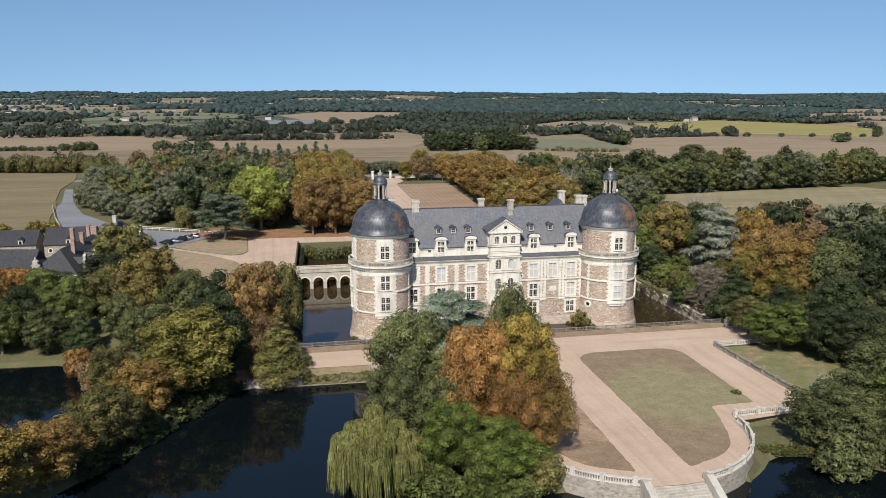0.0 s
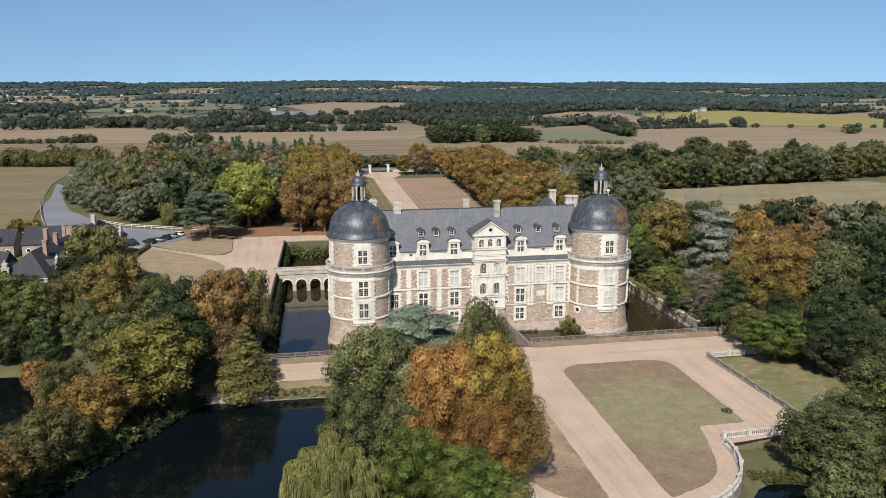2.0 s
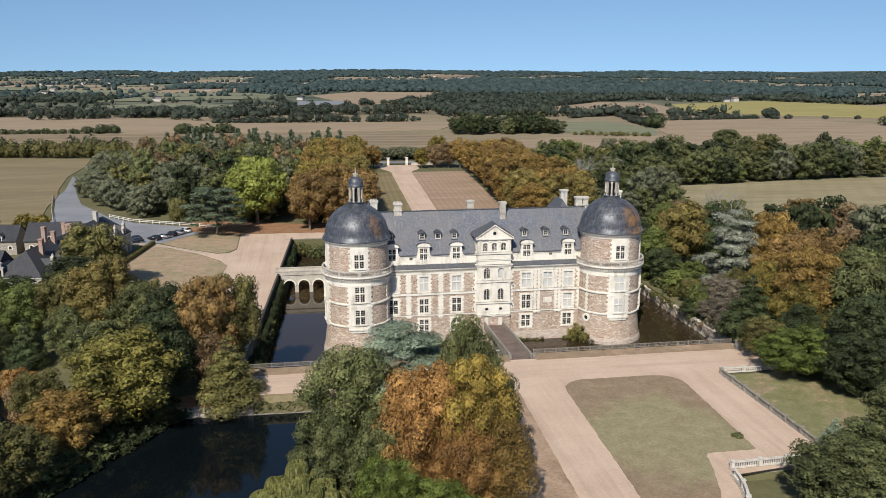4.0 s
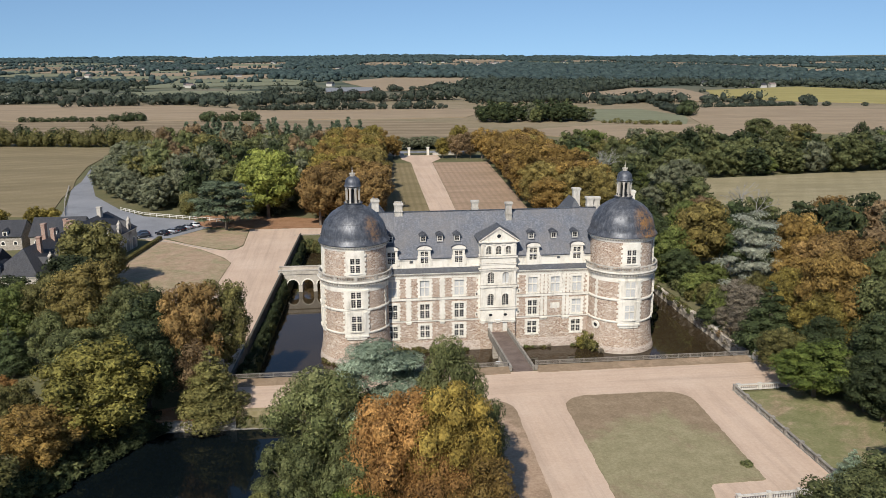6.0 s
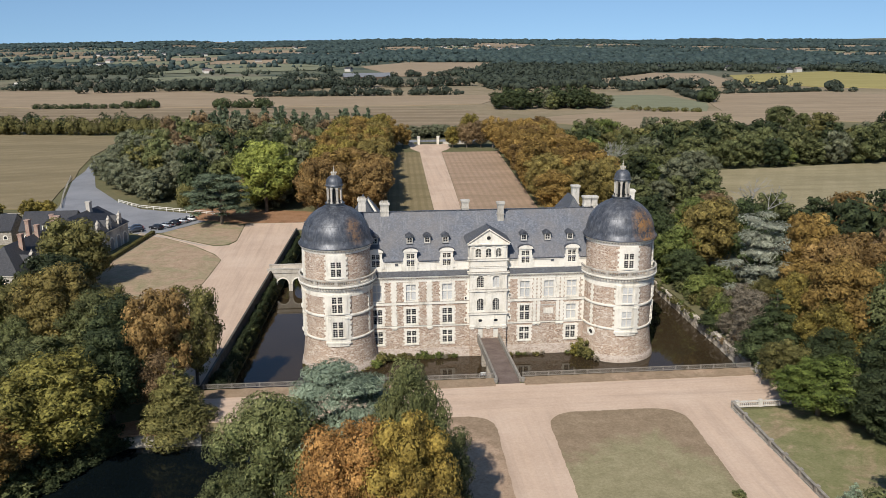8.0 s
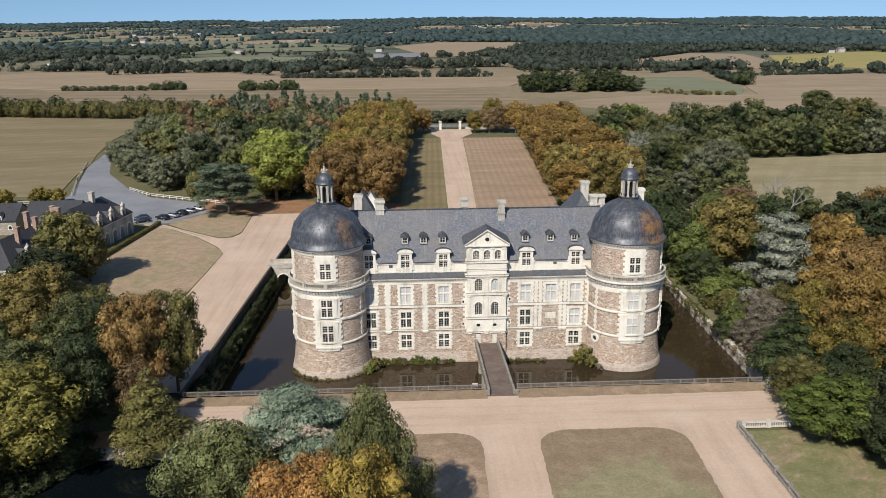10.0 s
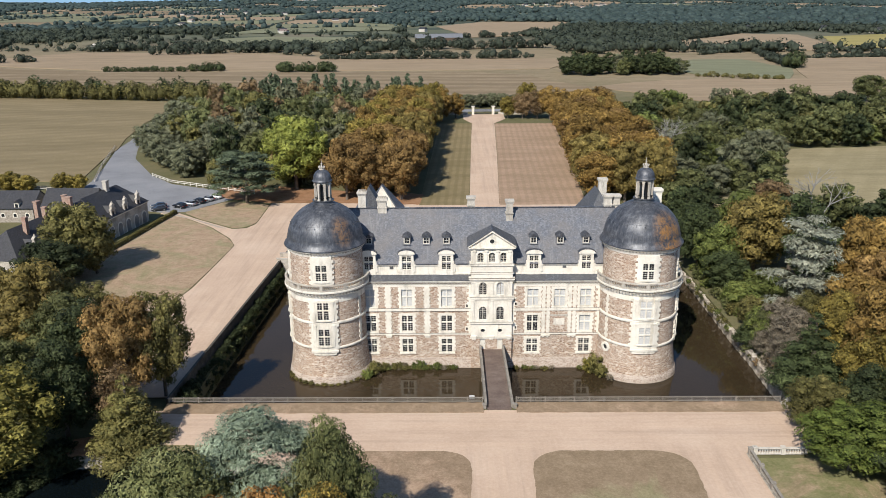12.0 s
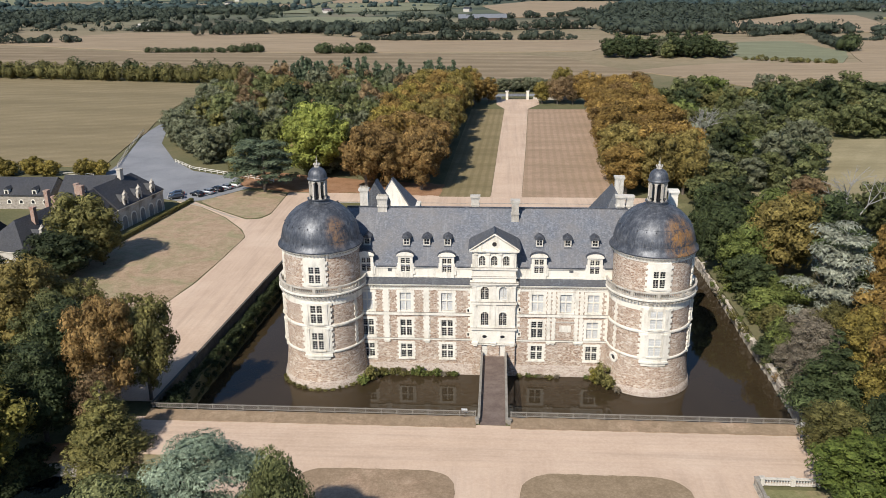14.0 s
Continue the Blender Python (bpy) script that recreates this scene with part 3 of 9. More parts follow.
def height(x, y):
    """The lie of the land."""
    far = math.hypot(x - 20, y)
    h = 0.0
    if far > 1500:
        s = min(1.0, (far - 1500) / 3300)
        h += 33 * s ** 1.3 + 4 * s * math.sin(x / 610.0 + 1.0) + 3 * s * math.sin(x / 233.0)
    if in_moat(x, y):
        return -6.5
    if 1.0 < x <= 3.4 and 148 < y < 258:
        return -1.5
    if 92.2 <= x < 99 and 147 < y < 258:
        return -1.7 + 1.6 * (x - 92.2) / 6.8
    if -100 < x < 130 and y < 175:
        d = min(signed_edge(x, y, POND), signed_edge(x, y, POND_WEST))
        if terrace(x, y):
            return -0.05 if d > -0.2 else -6.0
        if d < 0:
            return POND_Z - 0.06 + max(-4.0, d * 0.5)
        low = POND_Z - 0.06 + min(0.5, d * 0.4) + min(1.0, d / 16.0) * 1.85
        if x > 79 and y > 95:
            low = max(low, -0.9 if d > 3 else low)
        if 64 < x < 79 and 90 < y < 103:
            low = min(low, -1.4)
        h += min(low, -0.02)
    return h - 0.03 + 0.0


def axis(lo, hi, a, b, step, grow):
    """Grid lines: close between a and b, and ever wider outside."""
    vals = list(np.arange(a, b + 0.01, step))
    d, v = step, b
    while v < hi:
        d *= grow
        v += d
        vals.append(min(v, hi))
    d, v = step, a
    while v > lo:
        d *= grow
        v -= d
        vals.insert(0, max(v, lo))
    return vals


def m_ground():
    """Grass near by; a patchwork of fields far off."""
    m, nt, n, l, b = nodes_of("grass_and_far_fields")
    w = place_coords(nt)
    near = blend(nt, 0.5, ramp(nt, grain(nt, w, 0.06, 6, 0.7), [(0.3, (0.075, 0.08, 0.034)), (0.5, (0.125, 0.118, 0.06)), (0.72, (0.21, 0.165, 0.095))]),
                 ramp(nt, grain(nt, w, 1.2, 6, 0.75), [(0.3, (0.075, 0.08, 0.034)), (0.5, (0.125, 0.118, 0.06)), (0.72, (0.19, 0.155, 0.09))]))
    c = cells(nt, place_coords(nt, (0.0042, 0.0062, 0.0), 12), 1.0)
    sep = n.new("ShaderNodeSeparateColor")
    l.new(c.outputs["Color"], sep.inputs["Color"])
    field = ramp(nt, sep.outputs["Red"], [(0.0, (0.040, 0.055, 0.042)), (0.48, (0.055, 0.072, 0.052)), (0.54, (0.14, 0.145, 0.095)), (0.70, (0.075, 0.09, 0.062)), (0.80, (0.28, 0.235, 0.165)), (0.92, (0.20, 0.19, 0.12)), (1.0, (0.10, 0.115, 0.075))])
    field = blend(nt, 0.3, field, ramp(nt, grain(nt, w, 0.02, 6, 0.7), [(0.35, (0.045, 0.060, 0.045)), (0.75, (0.20, 0.18, 0.12))]))
    xyz = n.new("ShaderNodeSeparateXYZ")
    l.new(w, xyz.inputs[0])
    mr = n.new("ShaderNodeMapRange")
    mr.inputs["From Min"].default_value, mr.inputs["From Max"].default_value = 480, 620
    l.new(xyz.outputs["Y"], mr.inputs["Value"])
    dry = blend(nt, 0.5, ramp(nt, grain(nt, place_coords(nt, (0.006, 0.02, 1), 12), 1.0, 6, 0.7), [(0.35, (0.15, 0.13, 0.075)), (0.5, (0.24, 0.19, 0.12)), (0.68, (0.33, 0.26, 0.175))]),
                ramp(nt, grain(nt, w, 0.12, 6, 0.75), [(0.35, (0.17, 0.14, 0.08)), (0.65, (0.30, 0.235, 0.155))]))
    mr2 = n.new("ShaderNodeMapRange")
    mr2.inputs["From Min"].default_value, mr2.inputs["From Max"].default_value = 880, 1250
    l.new(xyz.outputs["Y"], mr2.inputs["Value"])
    field = blend(nt, mr2.outputs["Result"], dry, field)
    l.new(blend(nt, mr.outputs["Result"], near, field), b.inputs["Base Color"])
    rough_set(b, 0.95, 0, 0.1)
    bump(nt, b, grain(nt, w, 1.5, 6, 0.8), 0.6, 0.12)
    return m


def build_ground():
    w, e, s, nn = MOAT
    xs = axis(-4900, 4900, -66, 106, 2.0, 1.09)
    ys = axis(-1200, 4900, 66, 262, 2.0, 1.085)
    # crisp edges at the moat's walls
    for edges, lines in ((xs, (w, e, ISLAND[0], ISLAND[1])), (ys, (s, nn, ISLAND[2], ISLAND[3]))):
        for v in lines:
            edges.extend((v - 0.05, v + 0.05))
        if edges is xs:
            edges.extend((0.5, 0.9, 1.3, 1.7, 2.5, 3.0, 3.4, 3.8))
        edges.sort()
    nx = len(xs)
    verts = [(x, y, height(x, y)) for y in ys for x in xs]
    faces = [(j * nx + i, j * nx + i + 1, (j + 1) * nx + i + 1, (j + 1) * nx + i) for j in range(len(ys) - 1) for i in range(nx - 1)]
    me = bpy.data.meshes.new("ground")
    me.from_pydata(verts, [], faces)
    me.materials.append(m_ground())
    tagged(new("ground", me), "dry parkland grass running out to patchwork farmland", "ground", "", "structure")


build_ground()

# water of the moat and of the ponds
bm = bmesh.new()
box(bm, MOAT[0] - 0.3, MOAT[1] + 0.3, MOAT[2] - 0.3, MOAT[3] + 0.3, MOAT_Z - 0.3, MOAT_Z)
structure("water_moat", bm, M["moat"], "still brown moat water round the chateau", "water")
bm = bmesh.new()
prism(bm, [(-110, 10), (110, 10), (110, 128), (14.9, 135.9), (-8, 135.9), (-30, 158), (-110, 158)], POND_Z - 0.3, POND_Z)
structure("water_pond", bm, M["pond"], "dark still pond in front of the terrace", "water")

# ---- gravel, lawns, roads ----
CX, CY, CR = CIRCLE
arc = ring_of(CX, CY, CR - 0.15, 180 + 3, 360 - 3, 40)
sheet("terrace_gravel", [(15.2, 103.2)] + arc + [(79.2, 103.2), (79.2, 134.4), (91.5, 134.4), (91.5, 145.6), (4.0, 145.9), (-1.5, 145.9), (-1.5, 137.0), (15.2, 136.6)], 0.02, M["gravel"],
      "pinkish sand gravel forecourt before the moat", "gravel")
# strip of worn grass along the moat's parapet
for name, x0, x1 in (("verge", 1.2, 46.2), ("verge", 50.8, 88.0)):
    bm = bmesh.new()
    n = int((x1 - x0) / 0.8)
    rows = [[bm.verts.new((x0 + (x1 - x0) * i / n, y + 0.06 * math.sin(i * 1.3 + y), z + 0.03 * math.sin(i * 2.3))) for i in range(n + 1)] for y, z in ((144.95, -0.1), (145.0, 0.08), (146.0, 0.22), (147.0, 0.36), (147.36, 0.38), (147.38, -0.3))]
    for p, q in zip(rows, rows[1:]):
        for i in range(n):
            bm.faces.new((p[i], p[i + 1], q[i + 1], q[i]))
    structure(name, bm, M["lawn_edge"], "worn dry grass strip along the moat railing", "verge")
ctr = 47.6
lawn_r = rounded([(51.9, 135.0), (71.8, 135.0), (70.5, 107.4), (63.2, 107.3), (61.2, 99.8), (57.8, 92.2), (50.0, 89.2)], [4.5, 5.0, 0.6, 0.9, 3.6, 3.9, 0.8], 8)
lawn_l = rounded([(44.3, 135.0), (24.4, 135.0), (24.4, 107.4), (32.2, 107.3), (33.8, 99.8), (36.6, 92.2), (42.8, 89.2)][::-1], [0.8, 3.9, 3.6, 0.9, 0.6, 5.0, 4.5], 8)
for ring, mat_in in ((lawn_r, "lawn_right"), (lawn_l, "lawn_brown")):
    sheet("lawn_inner", wavy(ring, 0.09, 0.8, 4), 0.06, M[mat_in], "parched forecourt lawn with brown patches", "lawn")
sheet("lawn_side", [(79.8, 104), (79.8, 133.2), (100, 133.2), (110, 118), (96, 102)], -0.01, M["lawn_side"], "parched grass beside the terrace railing", "lawn", 0, 1.3)
# west side: drive along the moat, lawns, lane
sheet("drive", rounded([(1.1, 150), (4.8, 217), (7.0, 257.2), (90, 256.9), (90, 262.5), (3.6, 266.0), (-8.6, 266.0), (-8.0, 244.5), (-9.6, 240.5), (-13, 239.8), (-24.1, 249.0), (-36, 260.0),
                         (-36.5, 255.5), (-27.6, 250.5), (-18.6, 241.5), (-11.4, 231.5), (-8.9, 225.7), (-9.3, 211.8), (-10.0, 196.6), (-11.7, 186.3), (-14, 166), (-14, 150)], 0.6, 3), 0.02, M["gravel"],
      "pinkish sand gravel drive beside the moat", "road")
sheet("lawn_west", wavy(rounded([(-11.9, 186.3), (-10.3, 196.6), (-9.5, 211.8), (-9.0, 225.7), (-11.7, 231.2), (-18.8, 241.2), (-27.8, 250.2), (-34.0, 253.8), (-36.5, 211), (-40, 186)], 1.5, 4), 0.08, 1.5, 2), 0.05, M["lawn_west"],
      "dry parched lawn between the drive and the stables", "lawn")
sheet("lawn_northwest", rounded([(-8.8, 264.5), (-8.2, 245.0), (-10.2, 241.2), (-13, 240.6), (-24.0, 249.6), (-30.5, 256.5), (-22, 268)], 2.0, 5), 0.05, M["lawn_west"], "dry parched lawn beside the car park", "lawn")
sheet("lane", [(-36.5, 258.2), (-24.3, 248.6), (-14.5, 240.2), (-17.0, 241.2), (-26.5, 249.9), (-36.5, 256.0)], 0.04, M["lane"], "worn grey lane over the gravel", "road")
sheet("footpath", [(-52, 183.5), (-12, 184.2), (-12, 186.4), (-52, 185.8)], 0.035, M["gravel"], "sandy footpath along the lawn", "path")
sheet("car_park", rounded([(-36.5, 256.5), (-30.0, 257.2), (-22, 269.5), (-17, 276.5), (-27, 282), (-45, 291.5), (-56, 305), (-72, 334), (-79, 356), (-84, 374), (-94, 420), (-97.5, 420), (-88, 372), (-86.0, 352), (-77, 318), (-72, 296), (-70, 278), (-50, 262)], 1.0, 4), 0.03, M["asphalt"],
      "pale grey asphalt lane and car park", "road")
bm = bmesh.new()
box(bm, 24.2, 91.0, 246.0, 257.4, -6.4, 0.0)
structure("forecourt_north", bm, M["gravel"], "sandy gravel court behind the chateau", "gravel")
sheet("leaf_litter_wood", wavy([(-26, 273.5), (-16, 269.5), (-9, 266.6), (8, 266.3), (33, 263.5), (34, 276), (10, 281), (-16, 289), (-29, 291)], 0.5, 2.0, 9), 0.042, M["earth"], "rusty leaf litter under the trees", "ground")
# avenue behind the house
sheet("avenue", [(47.0, 262.0), (55.2, 262.0), (58.4, 330), (61.8, 413), (67.5, 426), (67.5, 442), (48.0, 442), (48.0, 426), (51.6, 413), (49.0, 330)], 0.06, M["gravel"], "straight sandy avenue to the gate", "road")
sheet("meadow_west", [(33.0, 262.8), (46.9, 262.8), (49.0, 330), (51.5, 413), (37, 413)], 0.035, M["mown"], "mown striped grass beside the avenue", "meadow")
sheet("meadow_east", [(55.3, 262.8), (79.5, 262.8), (88.5, 412), (61.9, 412), (58.5, 330)], 0.035, M["mown_dry"], "dry mown grass beside the avenue", "meadow")
sheet("road_north", [(-200, 455), (20, 452), (140, 452), (330, 420), (330, 427), (140, 460), (20, 461), (-200, 463)], 0.05, M["asphalt"], "asphalt road beyond the gate", "road")
# farmland
FIELDS = [
    ("stubble", [(-74, 294), (-82, 330), (-86.5, 356), (-89, 374), (-98, 420), (-110, 498), (-158, 512), (-262, 538), (-420, 560), (-420, 300), (-115, 297)], "dry straw coloured stubble field"),
    ("stubble_warm", [(-420, 600), (-250, 556), (-105, 512), (-60, 500), (20, 482), (120, 478), (128, 560), (95, 640), (60, 668), (-50, 676), (-225, 690), (-420, 770)], "dry straw coloured stubble field"),
    ("tilled", [(-420, 790), (-225, 700), (-50, 690), (60, 682), (120, 690), (150, 790), (60, 812), (-70, 816), (-160, 900), (-350, 930)], "bare pinkish ploughed field"),
    ("tilled", [(350, 774), (458, 787), (550, 667), (720, 575), (560, 470), (395, 478), (310, 528), (180, 480), (130, 560), (190, 600), (280, 600), (305, 680)], "bare pinkish ploughed field"),
    ("pasture", [(250, 767), (293, 771), (302, 678), (266, 597), (243, 630), (217, 627), (205, 700)], "pale green pasture"),
    ("tilled", [(275, 1000), (450, 1228), (509, 1182), (458, 960), (459, 862), (388, 875), (283, 908)], "bare pale field"),
    ("mustard", [(460, 955), (500, 862), (625, 764), (745, 900), (775, 1045), (710, 1220), (520, 1130)], "yellow green field"),
    ("tilled", [(755, 1036), (950, 1154), (1040, 1000), (772, 930)], "bare pinkish field"),
    ("tilled", [(19, 1583), (109, 1778), (282, 1722), (188, 1246), (70, 1180)], "bare pale field"),
    ("stubble_warm", [(66, 939), (96, 1116), (159, 1103), (136, 957)], "dry straw coloured field"),
    ("pasture", [(-264, 1060), (-273, 1189), (-222, 1244), (-88, 1198), (-85, 1090), (-192, 1042)], "pale green pasture"),
    ("mustard", [(-95, 1073), (-49, 1087), (-43, 948), (-86, 1000)], "yellow green field"),
    ("glade", [(112, 258), (150, 250), (240, 262), (300, 300), (280, 352), (190, 344), (150, 338), (104, 345)], "dry straw coloured glade"),
]
rngf = random.Random(8)
for i, (key, ring, label) in enumerate(FIELDS):
    lift = 0.2 + 0.06 * i
    bm = bmesh.new()
    ring = wavy(ring, 2.5, 30.0, 3)
    patch(bm, ring, [max(height(x, y), 0.0) + lift for x, y in ring], 0.6)
    structure("field", bm, M[key], label, "field")

# ---- chateau ----
FY = 169.1                                     # plane of the main front
TOWERS = ((21.5, 169.4), (72.4, 169.4))
house = thing("chateau", 47, 177, MOAT_Z, "large moated chateau of brown schist and white stone under slate roofs", "chateau")
rng = random.Random(3)


def wall_y(bm, x0, x1, z0, z1, y0, y1, holes):
    """An upright wall from y0 to y1 with rectangular holes (x0, x1, z0, z1) through it."""
    xs = sorted({x0, x1, *[h[0] for h in holes], *[h[1] for h in holes]})
    zs = sorted({z0, z1, *[h[2] for h in holes], *[h[3] for h in holes]})
    solid = lambda i, j: 0 <= i < len(xs) - 1 and 0 <= j < len(zs) - 1 and not any(h[0] < (xs[i] + xs[i + 1]) / 2 < h[1] and h[2] < (zs[j] + zs[j + 1]) / 2 < h[3] for h in holes)
    made = {}

    def v(x, y, z):
        if (x, y, z) not in made:
            made[(x, y, z)] = bm.verts.new((x, y, z))
        return made[(x, y, z)]
    for i in range(len(xs) - 1):
        for j in range(len(zs) - 1):
            if not solid(i, j):
                continue
            a, b, c, d = xs[i], xs[i + 1], zs[j], zs[j + 1]
            bm.faces.new((v(a, y0, c), v(b, y0, c), v(b, y0, d), v(a, y0, d)))
            bm.faces.new((v(a, y1, c), v(a, y1, d), v(b, y1, d), v(b, y1, c)))
            if not solid(i - 1, j):
                bm.faces.new((v(a, y0, c), v(a, y0, d), v(a, y1, d), v(a, y1, c)))
            if not solid(i + 1, j):
                bm.faces.new((v(b, y0, c), v(b, y1, c), v(b, y1, d), v(b, y0, d)))
            if not solid(i, j - 1):
                bm.faces.new((v(a, y0, c), v(a, y1, c), v(b, y1, c), v(b, y0, c)))
            if not solid(i, j + 1):
                bm.faces.new((v(a, y0, d), v(b, y0, d), v(b, y1, d), v(a, y1, d)))


def arch_ring(w, z0, z1, n=8):
    """An opening with a round head, as an outline in x and z about x = 0."""
    r = w / 2
    return [(-r, z0), (r, z0)] + [(r * math.cos(math.pi * i / n), z1 - r + r * math.sin(math.pi * i / n)) for i in range(n + 1)]


def window_at(m, w, z0, z1, blind=False, arched=False, lights=(2, 2), owner=None, mull=0.16):
    """A stone cross window: mullion and transom, glazing bars, and four lights of glass. In its own frame it looks towards -y from y = 0."""
    owner = owner or house
    bm = bmesh.new()
    zt = z0 + (z1 - z0) * 0.56
    if not arched:
        box(bm, -mull / 2, mull / 2, -0.02, 0.16, z0, z1)
        for s in (-1, 1):
            x0, x1 = sorted((s * mull / 2, s * w / 2))
            box(bm, x0, x1, -0.02, 0.16, zt - 0.09, zt + 0.09)
    turned(bm, 0, m)
    head = part("window", bm, M["stone"], owner) if not arched else None
    bm = bmesh.new()
    rows = [(z0, zt - 0.09, 4), (zt + 0.09, z1, 3)] if not arched else [(z0, z1, 6)]
    for s in (-1, 1):
        x0, x1 = sorted((s * (mull / 2 if not arched else 0.03), s * w / 2))
        for a, b, k in rows:
            t = 0.042
            box(bm, x0, x0 + t, 0.07, 0.12, a, b)
            box(bm, x1 - t, x1, 0.07, 0.12, a, b)
            box(bm, x0 + t, x1 - t, 0.07, 0.12, a, a + t)
            box(bm, x0 + t, x1 - t, 0.07, 0.12, b - t, b)
            xm = (x0 + x1) / 2
            box(bm, xm - 0.014, xm + 0.014, 0.08, 0.115, a + t, b - t)
            for i in range(1, k):
                zz = a + (b - a) * i / k
                box(bm, x0 + t, xm - 0.014, 0.08, 0.115, zz - 0.013, zz + 0.013)
                box(bm, xm + 0.014, x1 - t, 0.08, 0.115, zz - 0.013, zz + 0.013)
    turned(bm, 0, m)
    if head is None:
        head = part("window", bm, M["frame"], owner)
    else:
        part("window_frame", bm, M["frame"], head, "white painted casement")
    for s in (-1, 1):
        x0, x1 = sorted((s * (mull / 2 if not arched else 0.03), s * w / 2))
        for a, b, k in rows:
            bm = bmesh.new()
            box(bm, x0 + 0.03, x1 - 0.03, 0.13, 0.15, a + 0.03, b - 0.03)
            turned(bm, 0, m)
            part("pane", bm, M["blind"] if blind else M["glass"], head, "closed white inner shutters" if blind else "")
    return head


def toothed(bm, x, half, z0, z1, y0, y1, tooth=0.28, step=0.42, sides=(-1, 1)):
    """A strip of white stone whose blocks bite into the rubble in turn, long and short."""
    n = max(1, round((z1 - z0) / step))
    s = (z1 - z0) / n
    right, left = [], []
    for i in range(n):
        e = tooth * (0.8 + 0.4 * rng.random()) if i % 2 else 0.0
        for k in (0, 1):
            right.append((x + half + (e if 1 in sides else 0), z0 + (i + k) * s))
            left.append((x - half - (e if -1 in sides else 0), z0 + (i + k) * s))
    ring = []
    for p in right + left[::-1]:
        if not ring or (abs(p[0] - ring[-1][0]) + abs(p[1] - ring[-1][1])) > 1e-5:
            ring.append(p)
    a = [bm.verts.new((px, y0, pz)) for px, pz in ring]
    b = [bm.verts.new((px, y1, pz)) for px, pz in ring]
    m = len(ring)
    for i in range(m):
        bm.faces.new((a[i], a[(i + 1) % m], b[(i + 1) % m], b[i]))
    for i, j, k in tessellate_polygon([[Vector((px, pz, 0)) for px, pz in ring]]):
        bm.faces.new((a[i], a[j], a[k]))


def bent(bm, start, r):
    """Wraps flat work that looks towards -y round an upright cylinder of radius r."""
    for v in list(bm.verts)[start:]:
        t, q = v.co.x / r, -v.co.y
        v.co.x, v.co.y = q * math.sin(t), -q * math.cos(t)


BAYS_L, BAYS_R = (28.35, 34.45, 41.0), (55.2, 59.6, 63.85)
GROUND, MAIN, UPPER = (-1.7, 0.7), (2.1, 4.9), (6.5, 9.5)
W = 1.8
openings = []
for x in BAYS_L + BAYS_R:
    for r in (GROUND, MAIN, UPPER):
        if x == 59.6 and r != UPPER:
            continue
        openings.append((x, r))
# rubble front with its window openings, and the rest of the main block
bm = bmesh.new()
holes = [(x - W / 2 - 0.3, x + W / 2 + 0.3, r[0] - 0.2, r[1] + 0.25) for x, r in openings]
wall_y(bm, 21.5, 45.0, -4.6, 11.0, FY, FY + 0.9, [h for h in holes if h[0] < 45])
wall_y(bm, 51.75, 72.4, -4.6, 11.0, FY, FY + 0.9, [h for h in holes if h[0] > 45])
part("front_wall", bm, M["schist"], house, "brown schist rubble front wall")
bm = bmesh.new()
box(bm, 21.5, 72.4, 183.6, 184.4, -4.6, 13.8)
box(bm, 21.5, 22.4, 170.0, 183.6, -4.6, 13.8)
box(bm, 71.5, 72.4, 170.0, 183.6, -4.6, 13.8)
part("back_wall", bm, M["schist"], house)
# battered foot of pale stone at the water
bm = bmesh.new()
for x0, x1 in ((26, 45.0), (51.75, 68)):
    slab = [bm.verts.new(c) for c in ((x0, FY - 0.55, -4.6), (x1, FY - 0.55, -4.6), (x1, FY - 0.04, -2.7), (x0, FY - 0.04, -2.7), (x0, FY + 0.1, -4.6), (x1, FY + 0.1, -4.6), (x1, FY + 0.1, -2.6), (x0, FY + 0.1, -2.6))]
    for f in ((0, 1, 2, 3), (3, 2, 6, 7), (0, 3, 7, 4), (1, 5, 6, 2)):
        bm.faces.new([slab[i] for i in f])
part("foundation", bm, M["schist_pale"], house, "pale weathered stone footing at the waterline")
# windows and their stone surrounds
for x, (z0, z1) in openings:
    blind = (z0 == UPPER[0]) or (x == 63.85 and z0 == MAIN[0])
    window_at(pose(x, FY + 0.12, 0), W, z0, z1, blind)
    for s in (-1, 1):
        bm = bmesh.new()
        toothed(bm, x + s * (W / 2 + 0.2), 0.2, z0 - 0.05, z1, FY - 0.05, FY + 0.45, 0.19, 0.36, (s,))
        part("window_jamb", bm, M["stone"], house)
    bm = bmesh.new()
    box(bm, x - W / 2 - 0.5, x + W / 2 + 0.5, FY - 0.06, FY + 0.45, z1, z1 + 0.42)
    part("window_lintel", bm, M["stone"], house)
    bm = bmesh.new()
    box(bm, x - W / 2 - 0.45, x + W / 2 + 0.45, FY - 0.16, FY + 0.3, z0 - 0.3, z0 - 0.05)
    part("sill", bm, M["stone"], house)
